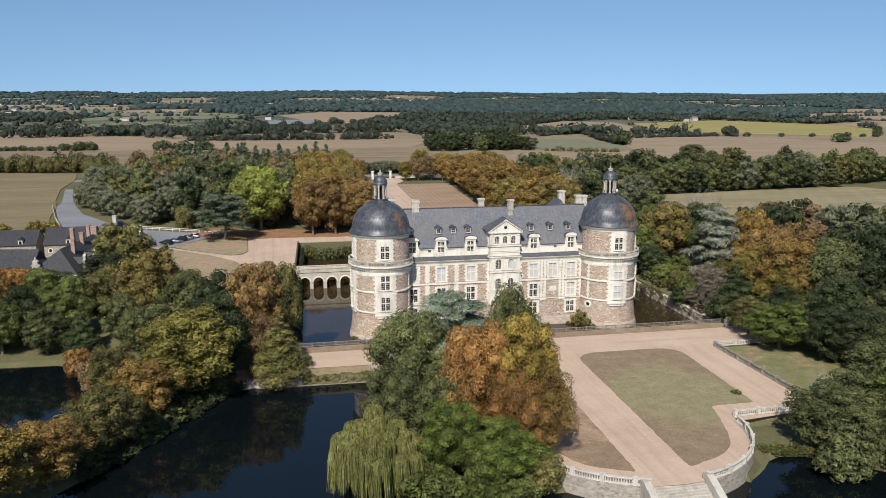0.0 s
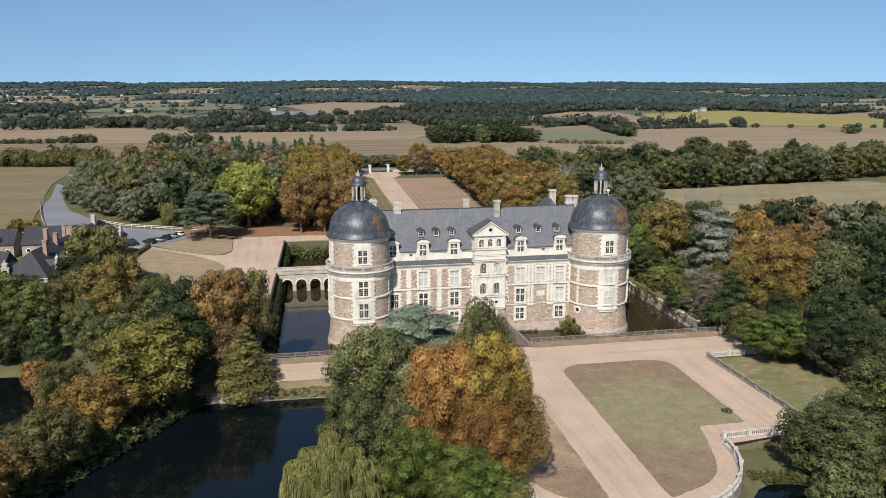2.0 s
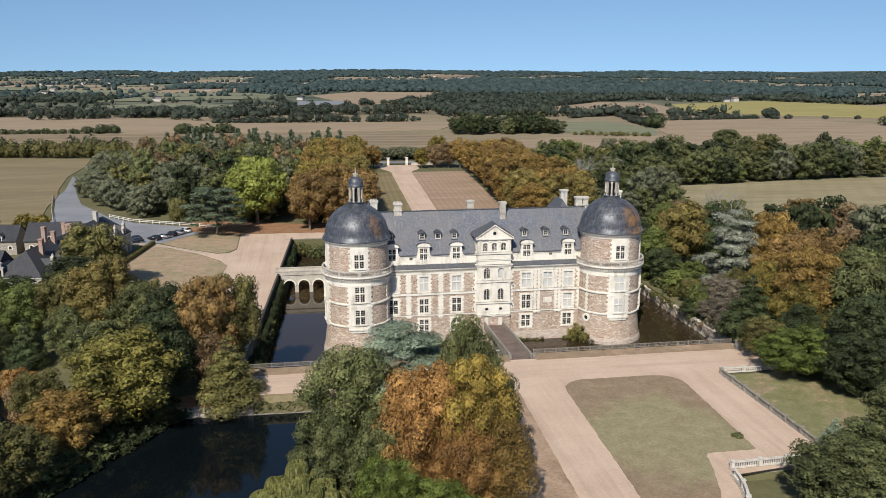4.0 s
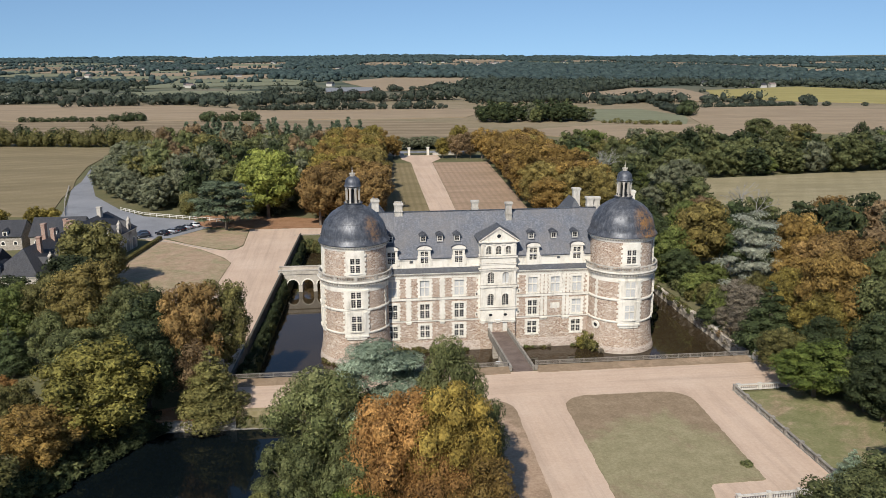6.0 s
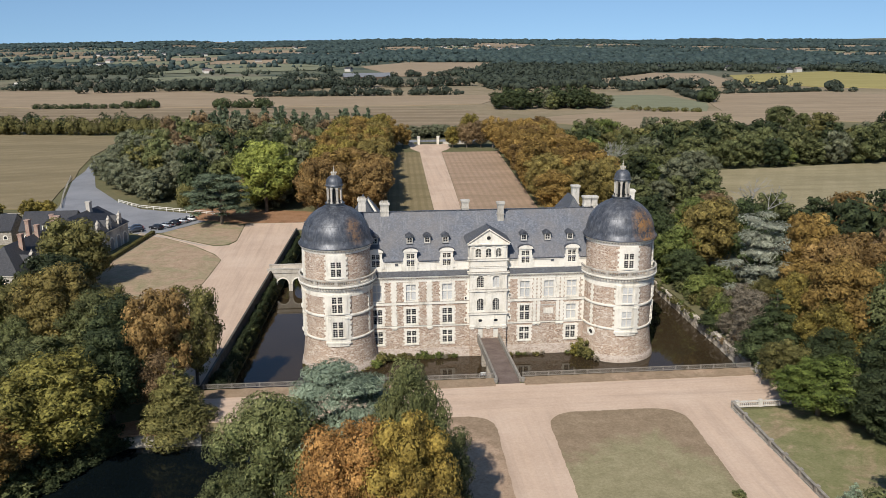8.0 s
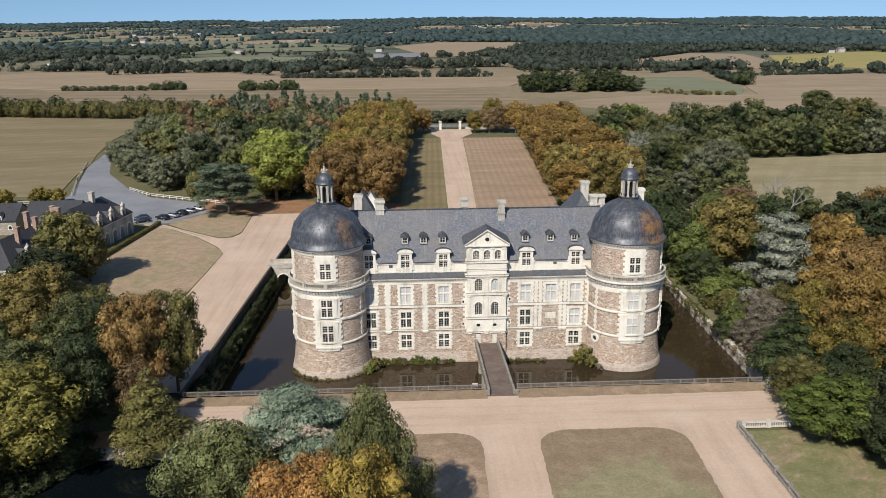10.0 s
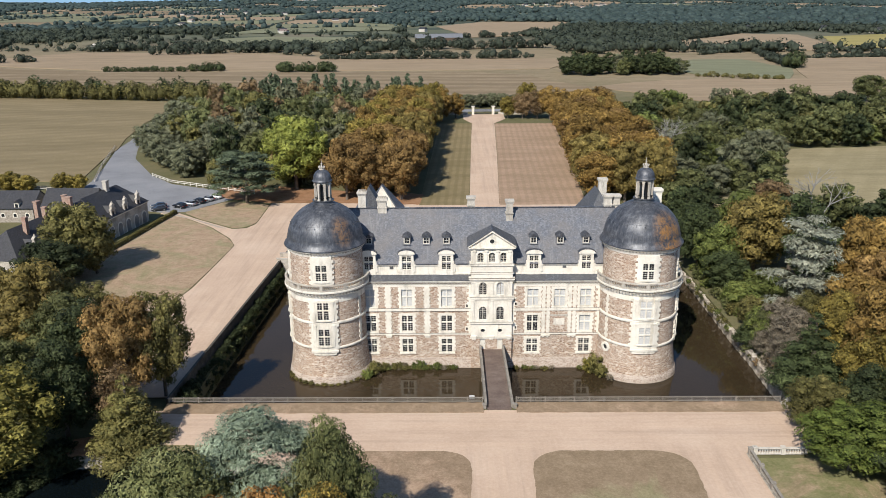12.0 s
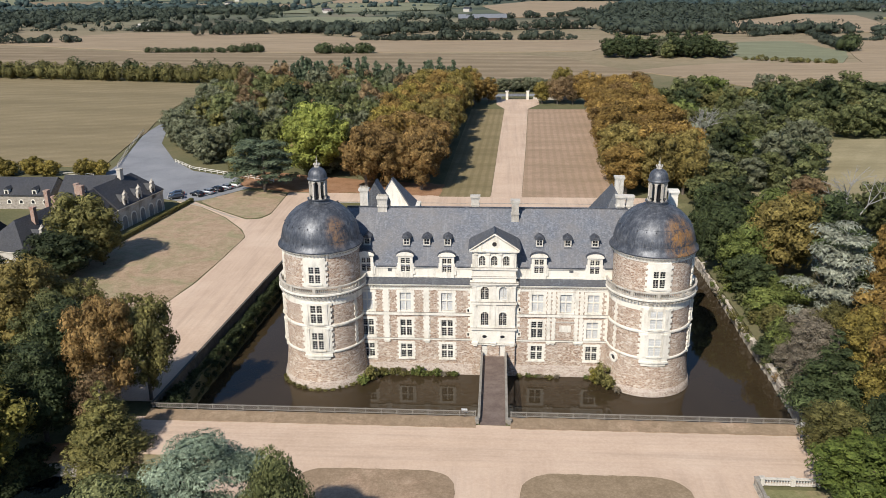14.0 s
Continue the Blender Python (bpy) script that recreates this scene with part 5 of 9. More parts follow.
# ---- round towers ----
def tower(cx, cy, lead, shuttered, side):
    shell = [(6.95, -4.7), (6.85, -4.2), (6.55, -2.6), (6.25, 0.0), (6.15, 1.6), (6.12, 9.9)]
    bm = bmesh.new()
    lathe(bm, shell, cx, cy, 72)
    lathe(bm, [(5.85, 11.5), (5.85, 17.4)], cx, cy, 72)
    part("tower_wall", bm, M["schist"], house, "round tower wall of brown schist", True)
    bm = bmesh.new()
    lathe(bm, [(6.97, -4.7), (6.9, -4.1), (6.72, -3.2), (6.6, -3.15), (6.5, -3.2)], cx, cy, 72)
    part("tower_footing", bm, M["schist_pale"], house, "pale worn stone at the waterline", True)
    for z0, z1, r in ((1.55, 1.9, 6.32), (5.85, 6.25, 6.34)):
        bm = bmesh.new()
        lathe(bm, [(6.05, z0), (r, z0), (r + 0.05, (z0 + z1) / 2), (r, z1), (6.05, z1)], cx, cy, 72)
        part("string_course", bm, M["stone"], house)
    # gallery: corbelled cornice, floor and balustrade
    bm = bmesh.new()
    lathe(bm, [(6.05, 9.4), (6.18, 9.4), (6.18, 10.3), (6.32, 10.4), (6.32, 10.62), (6.5, 10.7), (6.5, 10.95), (6.85, 11.1), (6.92, 11.2), (6.92, 11.42), (6.7, 11.5), (5.8, 11.55)], cx, cy, 72)
    gal = part("gallery", bm, M["stone"], house, "corbelled white stone gallery")
    bm = bmesh.new()
    box(bm, 6.4, 6.78, -0.1, 0.1, 0, 0.26)
    mod = to_mesh("modillion", bm, M["stone_old"])
    for i in range(78):
        piece("modillion", mod, gal, cx, cy, 10.72, math.tau * i / 78)
    bm = bmesh.new()
    lathe(bm, [(6.55, 11.5), (6.82, 11.5), (6.82, 11.68), (6.55, 11.68), (6.55, 11.5)], cx, cy, 72)
    lathe(bm, [(6.53, 12.34), (6.84, 12.34), (6.84, 12.52), (6.53, 12.52), (6.53, 12.34)], cx, cy, 72)
    part("gallery_rail", bm, M["stone_old"], gal, "weathered grey balustrade rail")
    bm = bmesh.new()
    box(bm, 6.5, 6.87, -0.22, 0.22, 0, 1.06)
    pier_me = to_mesh("gallery_pier", bm, M["stone_old"])
    bm = bmesh.new()
    lathe(bm, [(0.05, 0.18), (0.09, 0.35), (0.05, 0.6), (0.07, 0.84)], 6.68, 0, 5)
    bal_me = to_mesh("baluster", bm, M["stone_old"])
    for i in range(132):
        name, me = ("gallery_pier", pier_me) if i % 12 == 0 else ("baluster", bal_me)
        piece(name, me, gal, cx, cy, 11.5, math.tau * i / 132 - math.pi / 2)
    # eaves and dome
    bm = bmesh.new()
    lathe(bm, [(5.8, 16.9), (5.98, 16.9), (5.98, 17.35), (6.3, 17.5), (6.45, 17.62), (6.45, 17.8), (5.8, 17.85)], cx, cy, 72)
    part("eave_cornice", bm, M["stone"], house)
    bm = bmesh.new()
    box(bm, 6.0, 6.36, -0.1, 0.1, 0, 0.2)
    eb = to_mesh("eave_bracket", bm, M["stone_old"])
    for i in range(76):
        piece("eave_bracket", eb, house, cx, cy, 17.36, math.tau * i / 76)
    bm = bmesh.new()
    lathe(bm, [(6.3, 17.78), (6.62, 17.82), (6.55, 17.98), (6.25, 18.35), (6.05, 18.8), (5.97, 19.3), (5.85, 20.0), (5.58, 20.8), (5.15, 21.6), (4.55, 22.4), (3.8, 23.1), (2.95, 23.65), (2.2, 23.98), (1.9, 24.1)], cx, cy, 72)
    dome = part("dome", bm, lead, house, "grey sheet-lead dome with an orange lichen patch", True)
    bm = bmesh.new()
    for i in range(24):
        for zz, r in ((19.0, 6.03), (21.2, 5.42)):
            s0 = len(bm.verts)
            box(bm, r - 0.1, r + 0.07, -0.05, 0.05, zz, zz + 0.16)
            turned(bm, s0, pose(cx, cy, 0, 0, 0, 15 * i + (7 if zz > 20 else 0)))
    tagged(part("roof_hook_row", bm, M["lead"], dome), kind="stuff")
    # standing seams from the eaves up to the lantern, and the laps between the sheets
    line = [(6.5, 18.02), (6.22, 18.38), (6.04, 18.82), (5.96, 19.3), (5.84, 20.0), (5.57, 20.8), (5.14, 21.6), (4.54, 22.4), (3.79, 23.1), (2.94, 23.65), (2.1, 24.02)]
    bm = bmesh.new()
    va = [[bm.verts.new((r + o, w, z + o)) for o, w in ((-0.02, -0.035), (0.022, -0.02), (0.022, 0.02), (-0.02, 0.035))] for r, z in line]
    for p, q in zip(va, va[1:]):
        for k in range(3):
            bm.faces.new((p[k], p[k + 1], q[k + 1], q[k]))
    seam = to_mesh("lead_seam", bm, M["lead"])
    for i in range(28):
        piece("lead_seam", seam, dome, cx, cy, 0, math.tau * i / 28)
    for r, z in ((5.99, 19.2), (5.2, 21.5), (3.1, 23.55)):
        bm = bmesh.new()
        lathe(bm, [(r - 0.06, z - 0.04), (r + 0.022, z - 0.035), (r + 0.008, z + 0.02), (r - 0.1, z + 0.03)], cx, cy, 72)
        part("lead_lap", bm, M["lead"], dome, "", True)
    # lantern
    bm = bmesh.new()
    lathe(bm, [(1.85, 23.95), (2.0, 24.0), (2.0, 24.14), (1.62, 24.24), (1.56, 24.58), (1.72, 24.64), (1.72, 24.76), (1.1, 24.76)], cx, cy, 32)
    lan = part("lantern", bm, M["lead"], house, "open lantern with eight pale posts and a lead cap")
    for i in range(8):
        bm = bmesh.new()
        box(bm, 1.04, 1.36, -0.15, 0.15, 24.76, 27.62)
        box(bm, 1.0, 1.42, -0.2, 0.2, 24.76, 25.0)
        box(bm, 1.0, 1.42, -0.2, 0.2, 27.1, 27.26)
        turned(bm, 0, pose(cx, cy, 0, 0, 0, 45 * i + 22.5))
        part("post", bm, M["stone_old"], lan)
    for i in range(8):
        bm = bmesh.new()
        for k in range(4):
            t0, t1 = math.pi * k / 4, math.pi * (k + 1) / 4
            q = [(0.36 * math.cos(t0), 27.12 + 0.36 * math.sin(t0)), (0.36 * math.cos(t0), 27.62), (0.36 * math.cos(t1), 27.62), (0.36 * math.cos(t1), 27.12 + 0.36 * math.sin(t1))]
            slab_y(bm, q, -1.26, -1.12)
        turned(bm, 0, pose(cx, cy, 0, 0, 0, 45 * i))
        part("arch_head", bm, M["stone_old"], lan)
        bm = bmesh.new()
        box(bm, -0.4, 0.4, -1.3, -1.22, 25.2, 25.27)
        for k in range(5):
            box(bm, -0.37 + 0.17 * k, -0.33 + 0.17 * k, -1.28, -1.24, 24.76, 25.2)
        turned(bm, 0, pose(cx, cy, 0, 0, 0, 45 * i))
        part("lantern_rail", bm, M["iron"], lan)
    bm = bmesh.new()
    lathe(bm, [(0.85, 27.62), (1.42, 27.62), (1.55, 27.72), (1.58, 27.82), (1.46, 27.9), (1.42, 28.0), (1.42, 28.3), (1.32, 28.72), (1.08, 29.12), (0.7, 29.42), (0.34, 29.56), (0.0, 29.6)], cx, cy, 32)
    part("lantern_dome", bm, M["lead"], lan, "", True)
    bm = bmesh.new()
    lathe(bm, [(0.42, 29.5), (0.44, 29.62), (0.3, 29.7), (0.26, 29.85), (0.12, 30.2), (0.1, 30.45), (0.17, 30.52), (0.05, 30.62), (0.03, 31.1), (0.0, 31.3)], cx, cy, 12)
    for k in range(8):
        s0 = len(bm.verts)
        slab_y(bm, [(0.22, 29.66), (0.4, 29.72), (0.56, 30.0), (0.44, 30.16), (0.36, 29.95), (0.24, 29.85)], -0.05, 0.05)
        turned(bm, s0, pose(cx, cy, 0, 0, 0, 45 * k + 10))
    part("finial", bm, M["stone_old"], lan, "pale crown-shaped finial")
    # dark cylinder added for the shaded inside behind the arches
    bm = bmesh.new()
    lathe(bm, [(0.5, 24.76), (0.5, 27.62)], cx, cy, 16)
    part("lantern_core", bm, M["iron"], lan)
    # windows: on the front and on the outer side
    for turn in (0, side):
        place = pose(cx, cy, 0, 0, 0, turn)
        for (z0, z1), w, r, bl in (((2.2, 5.0), 1.8, 6.32, shuttered), ((6.6, 9.5), 1.8, 6.32, shuttered), ((13.0, 15.6), 1.75, 6.02, False)):
            window_at(place @ pose(0, -r - 0.06, 0), w, z0, z1, bl and turn == 0)
            bm = bmesh.new()
            lo, hi, half = (12.0, 16.9, 1.5) if z0 > 12 else ((1.3, 5.85, 1.95) if z0 < 5 else (6.25, 9.9, 1.95))
            xs = [-half, -w / 2, w / 2, half]
            # white panel with the opening through it
            wall_y(bm, -half, half, lo, hi, -r - 0.1, -r + 0.3, [(-w / 2, w / 2, z0, z1), (-half + 0.01, -half + 0.5, lo + 0.01, lo + 0.011), (half - 0.5, half - 0.01, lo + 0.01, lo + 0.011)])
            bent(bm, 0, r)
            turned(bm, 0, place)
            part("window_surround", bm, M["stone"], house)
            for s in (-1, 1):
                bm = bmesh.new()
                toothed(bm, s * (half + 0.1), 0.1, lo + 0.01, hi - 0.01, -r - 0.07, -r + 0.2, 0.26, 0.45, (s,))
                bent(bm, 0, r)
                turned(bm, 0, place)
                part("quoin_strip", bm, M["stone"], house)
                if z0 < 12:
                    bm = bmesh.new()
                    box(bm, *sorted((s * 1.22, s * 1.68)), -r - 0.2, -r - 0.06, z0 - 0.2, hi - 0.35)
                    box(bm, *sorted((s * 1.14, s * 1.76)), -r - 0.26, -r - 0.06, hi - 0.346, hi - 0.1)
                    bent(bm, 0, r)
                    turned(bm, 0, place)
                    part("pilaster", bm, M["stone"], house)
            bm = bmesh.new()
            for k in range(6):
                xa, xb = (-w / 2 - 0.25) + (w + 0.5) * k / 6, (-w / 2 - 0.25) + (w + 0.5) * (k + 1) / 6
                box(bm, xa, xb, -r - 0.3, -r - 0.02, z0 - 0.22, z0 - 0.02)
            bent(bm, 0, r)
            bmesh.ops.remove_doubles(bm, verts=bm.verts, dist=0.002)
            turned(bm, 0, place)
            part("sill", bm, M["stone"], house)
            bm = bmesh.new()
            box(bm, -w / 2, w / 2, -r + 0.10, -r + 0.14, z0, z1)
            turned(bm, 0, place)
            part("window_reveal", bm, M["wood_dark"], house)
        if turn == 0:
            bm = bmesh.new()
            for k in range(8):
                xa, xb = -2.15 + 4.3 * k / 8, -2.15 + 4.3 * (k + 1) / 8
                box(bm, xa, xb, -6.58, -6.0, 1.0, 1.3)
                box(bm, xa * 0.85, xb * 0.85, -6.44, -6.0, 0.55, 1.0)
            bent(bm, 0, 6.3)
            bmesh.ops.remove_doubles(bm, verts=bm.verts, dist=0.002)
            turned(bm, 0, place)
            part("window_apron", bm, M["stone"], house)
    # toothed strip where the tower meets the front, and a small niche beside it
    inner = 62 if cx < 40 else -62
    for z0, z1 in ((1.95, 5.8), (6.3, 9.4)):
        bm = bmesh.new()
        toothed(bm, 0, 0.18, z0, z1, -6.24, -5.8, 0.2, 0.45)
        turned(bm, 0, pose(cx, cy, 0, 0, 0, inner))
        part("quoin_strip", bm, M["stone"], house)


def oval_light(cx, cy, turn, z):
    """An oval light in a white moulded ring, low on a tower."""
    r = 6.27
    bm = bmesh.new()
    for i in range(16):
        t0, t1 = math.tau * i / 16, math.tau * (i + 1) / 16
        slab_y(bm, [(q * 1.15 * math.cos(t), z + q * math.sin(t)) for q, t in ((0.42, t0), (0.78, t0), (0.78, t1), (0.42, t1))], -r - 0.16, -r + 0.4)
    turned(bm, 0, pose(cx, cy, 0, 0, 0, turn))
    ring_ob = part("oculus", bm, M["stone"], house, "oval light in a white stone ring")
    bm = bmesh.new()
    slab_y(bm, [(0.48 * math.cos(math.tau * i / 16), z + 0.42 * math.sin(math.tau * i / 16)) for i in range(16)], -r - 0.02, -r + 0.2)
    turned(bm, 0, pose(cx, cy, 0, 0, 0, turn))
    part("pane", bm, M["glass"], ring_ob)


oval_light(*TOWERS[1], -60, 0.5)
tower(*TOWERS[0], M["lead_l"], False, -84)
tower(*TOWERS[1], M["lead_r"], True, 84)

# ---- rear wings ----
def hip_roof(bm, x0, x1, y0, y1, z0, z1, hip0, hip1, along="y"):
    """A roof with its ridge along y, hipped by hip0 at the south and hip1 at the north end."""
    xm = (x0 + x1) / 2
    v = [bm.verts.new(p) for p in ((x0, y0, z0), (x1, y0, z0), (x1, y1, z0), (x0, y1, z0), (xm, y0 + hip0, z1), (xm, y1 - hip1, z1))]
    for f in ((0, 1, 4), (1, 2, 5, 4), (2, 3, 5), (3, 0, 4, 5), (3, 2, 1, 0)):
        bm.faces.new([v[i] for i in f])


for x0, x1 in ((21.5, 32.5), (64.5, 75.0)):
    bm = bmesh.new()
    box(bm, x0, x1, 184.41, 214.0, -4.6, 10.5)
    part("wing_wall", bm, M["schist"], house, "schist wall of a rear wing")
    bm = bmesh.new()
    box(bm, x0 - 0.3, x1 + 0.3, 184.42, 214.3, 10.2, 10.6)
    part("wing_cornice", bm, M["stone"], house)
bm = bmesh.new()
hip_roof(bm, 21.3, 32.7, 184.42, 205.0, 10.6, 14.6, 0.0, 4.0)
part("wing_roof", bm, M["slate"], house)
bm = bmesh.new()
slab_y(bm, [(23.4, 11.0), (28.6, 11.0), (28.6, 16.4), (28.2, 17.3), (26.2, 20.8), (24.2, 17.3), (23.4, 16.4)], 195.0, 198.5)
part("wing_pyramid_roof", bm, M["slate_dark"], house)
bm = bmesh.new()
slab_y(bm, [(23.3, 10.62), (31.1, 10.62), (27.2, 17.15)], 211.8, 212.3)
part("chapel_gable", bm, M["stone"], house, "white stone chapel gable")
bm = bmesh.new()
hip_roof(bm, 22.9, 31.5, 212.31, 220.0, 10.62, 17.3, 0.0, 6.2)
for e in (-1, 1):
    slab_y(bm, [(27.2 + e * 3.95, 10.64), (27.2 + e * 4.25, 10.64), (27.2, 17.5), (27.2, 17.2)][::e], 211.7, 212.308)
part("chapel_roof", bm, M["slate"], house)
bm = bmesh.new()
box(bm, 22.2, 32.4, 214.31, 219.7, -4.6, 10.6)
part("chapel_wall", bm, M["stone"], house)
bm = bmesh.new()
hip_roof(bm, 64.3, 75.2, 186.0, 206.0, 10.6, 20.2, 7.0, 8.0)
part("wing_roof", bm, M["slate_dark"], house)
# gate lodge roof over the rear courtyard wall
bm = bmesh.new()
box(bm, 47.6, 54.4, 217.2, 221.5, -4.6, 8.2)
part("rear_gatehouse", bm, M["stone"], house)
bm = bmesh.new()
box(bm, 47.2, 54.8, 216.8, 221.9, 8.2, 8.6)
part("rear_gatehouse_cap", bm, M["stone_old"], house)

# ---- moat walls, bridges, terrace ----
def wall_run(bm, a, b, z0, z1, thick, batter=0.0):
    """A straight wall between two plan points, to the left of the way from a to b."""
    a, b = Vector(a), Vector(b)
    d = (b - a).normalized()
    n = Vector((-d.y, d.x))
    lo = [a - n * batter, b - n * batter, b + n * thick, a + n * thick]
    hi = [a, b, b + n * thick, a + n * thick]
    v = [bm.verts.new((p.x, p.y, z0)) for p in lo] + [bm.verts.new((p.x, p.y, z1)) for p in hi]
    for f in ((3, 2, 1, 0), (4, 5, 6, 7), (0, 1, 5, 4), (1, 2, 6, 5), (2, 3, 7, 6), (3, 0, 4, 7)):
        bm.faces.new([v[i] for i in f])


bm = bmesh.new()
wall_run(bm, (MOAT[1] + 1.0, MOAT[2]), (MOAT[0] - 1.0, MOAT[2]), -6.4, -0.02, -0.7)
structure("moat_wall_south", bm, M["rubble"], "grey rubble retaining wall of the moat", "wall")
def ragged_wall(bm, pts, z0, z1, thick, jag, seed, step=0.9):
    """A crumbling wall along a plan line: uneven top and face, its thickness to the left."""
    r_ = random.Random(seed)
    line = []
    for a, b in zip(pts, pts[1:]):
        a, b = Vector(a), Vector(b)
        n = max(1, int((b - a).length / step))
        line += [a.lerp(b, i / n) for i in range(n)]
    line.append(Vector(pts[-1]))
    rows = []
    drift = 0.0
    for i, p in enumerate(line):
        d = (line[min(i + 1, len(line) - 1)] - line[max(i - 1, 0)]).normalized()
        n = Vector((-d.y, d.x))
        drift = drift * 0.8 + r_.gauss(0, jag)
        cols = []
        top = z1 + drift
        for k in range(8):
            f = k / 7
            q = p + n * (-0.45 * (1 - f) + r_.uniform(-0.14, 0.14))
            cols.append(bm.verts.new((q.x + d.x * r_.uniform(-0.15, 0.15), q.y + d.y * r_.uniform(-0.15, 0.15), z0 + (top - z0) * f ** 0.6 + r_.uniform(-0.05, 0.05))))
        for off, z in ((thick, top + r_.uniform(-0.1, 0.3)), (thick * 1.5, z1 - 0.6)):
            q = p + n * (off + r_.uniform(-0.12, 0.12))
            cols.append(bm.verts.new((q.x, q.y, z)))
        rows.append(cols)
    for p, q in zip(rows, rows[1:]):
        for k in range(9):
            bm.faces.new((p[k], q[k], q[k + 1], p[k + 1]))


bm = bmesh.new()
ragged_wall(bm, [(91.9, 256), (91.9, 230), (92.0, 204), (91.8, 192), (91.5, 180), (91.6, 168), (91.3, 158), (91.5, 147.2)][::-1], -6.4, -2.0, -1.4, 0.16, 4, 0.55)
structure("moat_wall_east", bm, M["rubble_pale"], "crumbling pale rubble wall along the moat", "wall")
def parapet_x(y):
    return 1.2 + 0.055 * (y - 150)


def water_x(y):
    return 3.5 + 0.05 * (y - 155)


bm = bmesh.new()
rb = random.Random(5)
rows = []
for i in range(137):
    y = 147.5 + 0.8 * i
    cols = ((parapet_x(y) + 0.3, -0.9), (parapet_x(y) * 0.5 + water_x(y) * 0.5, -2.2), (water_x(y) - 0.5, -3.5), (water_x(y), -4.1), (water_x(y) + 0.15, -6.4))
    rows.append([bm.verts.new((x + rb.uniform(-0.12, 0.12), y, z + rb.uniform(-0.1, 0.1))) for x, z in cols])
for p, q in zip(rows, rows[1:]):
    for k in range(4):
        bm.faces.new((p[k], q[k], q[k + 1], p[k + 1]))
structure("moat_bank_west", bm, M["bank"], "steep overgrown bank along the moat", "bank")
bm = bmesh.new()
wall_run(bm, (5, 256), (92, 256), -6.4, 0.05, 0.6)
structure("moat_wall_north", bm, M["rubble"], "grey rubble retaining wall of the moat", "wall")
bm = bmesh.new()
wall_run(bm, (parapet_x(148.4), 148.4), (parapet_x(212.3), 212.3), -2.4, 0.6, 0.4)
wall_run(bm, (parapet_x(216.7), 216.7), (parapet_x(256), 256), -2.4, 0.6, 0.4)
structure("wall_drive", bm, M["mossy"], "low mossy parapet between drive and moat, darkened for shade", "wall")


def baluster_mesh(name, h, r, material):
    bm = bmesh.new()
    lathe(bm, [(r * 0.9, 0), (r * 0.9, h * 0.12), (r * 0.5, h * 0.18), (r, h * 0.42), (r * 0.45, h * 0.75), (r * 0.8, h * 0.9), (r * 0.9, h)], 0, 0, 6)
    return to_mesh(name, bm, material)


def balustrade(run, z, label, h=0.95, gap=0.34, every=8, material="stone_old", group=""):
    """A stone balustrade along a plan line: plinth, rail, piers, and turned balusters."""
    root = thing("balustrade", run[0][0], run[0][1], z, label, "balustrade", group)
    mat_ = M[material]
    for name, z0, z1, w in (("plinth", z, z + 0.14, 0.32), ("rail", z + h - 0.16, z + h, 0.34)):
        bm = bmesh.new()
        for a, b in zip(run, run[1:]):
            wall_run(bm, a, b, z0, z1, w / 2)
            wall_run(bm, b, a, z0, z1, w / 2)
        part(name, bm, mat_, root)
    lengths = [(Vector(b) - Vector(a)).length for a, b in zip(run, run[1:])]
    total, s, k = sum(lengths), 0.0, 0
    me = baluster_mesh("baluster", h - 0.30, 0.10, mat_)
    while s <= total + 1e-6:
        q = s
        for (a, b), ln in zip(zip(run, run[1:]), lengths):
            if q <= ln + 1e-6:
                break
            q -= ln
        d = (Vector(b) - Vector(a)) / ln
        p = Vector(a) + d * q
        turn = math.atan2(d.y, d.x)
        if k % every == 0:
            bm = bmesh.new()
            box(bm, -0.24, 0.24, -0.24, 0.24, z - 0.02, z + h + 0.04)
            box(bm, -0.3, 0.3, -0.3, 0.3, z + h + 0.04, z + h + 0.14)
            turned(bm, 0, pose(p.x, p.y, 0, 0, 0, math.degrees(turn)))
            part("pier", bm, mat_, root)
        else:
            piece("baluster", me, root, p.x, p.y, z + 0.14, turn)
        s += gap
        k += 1
    return root


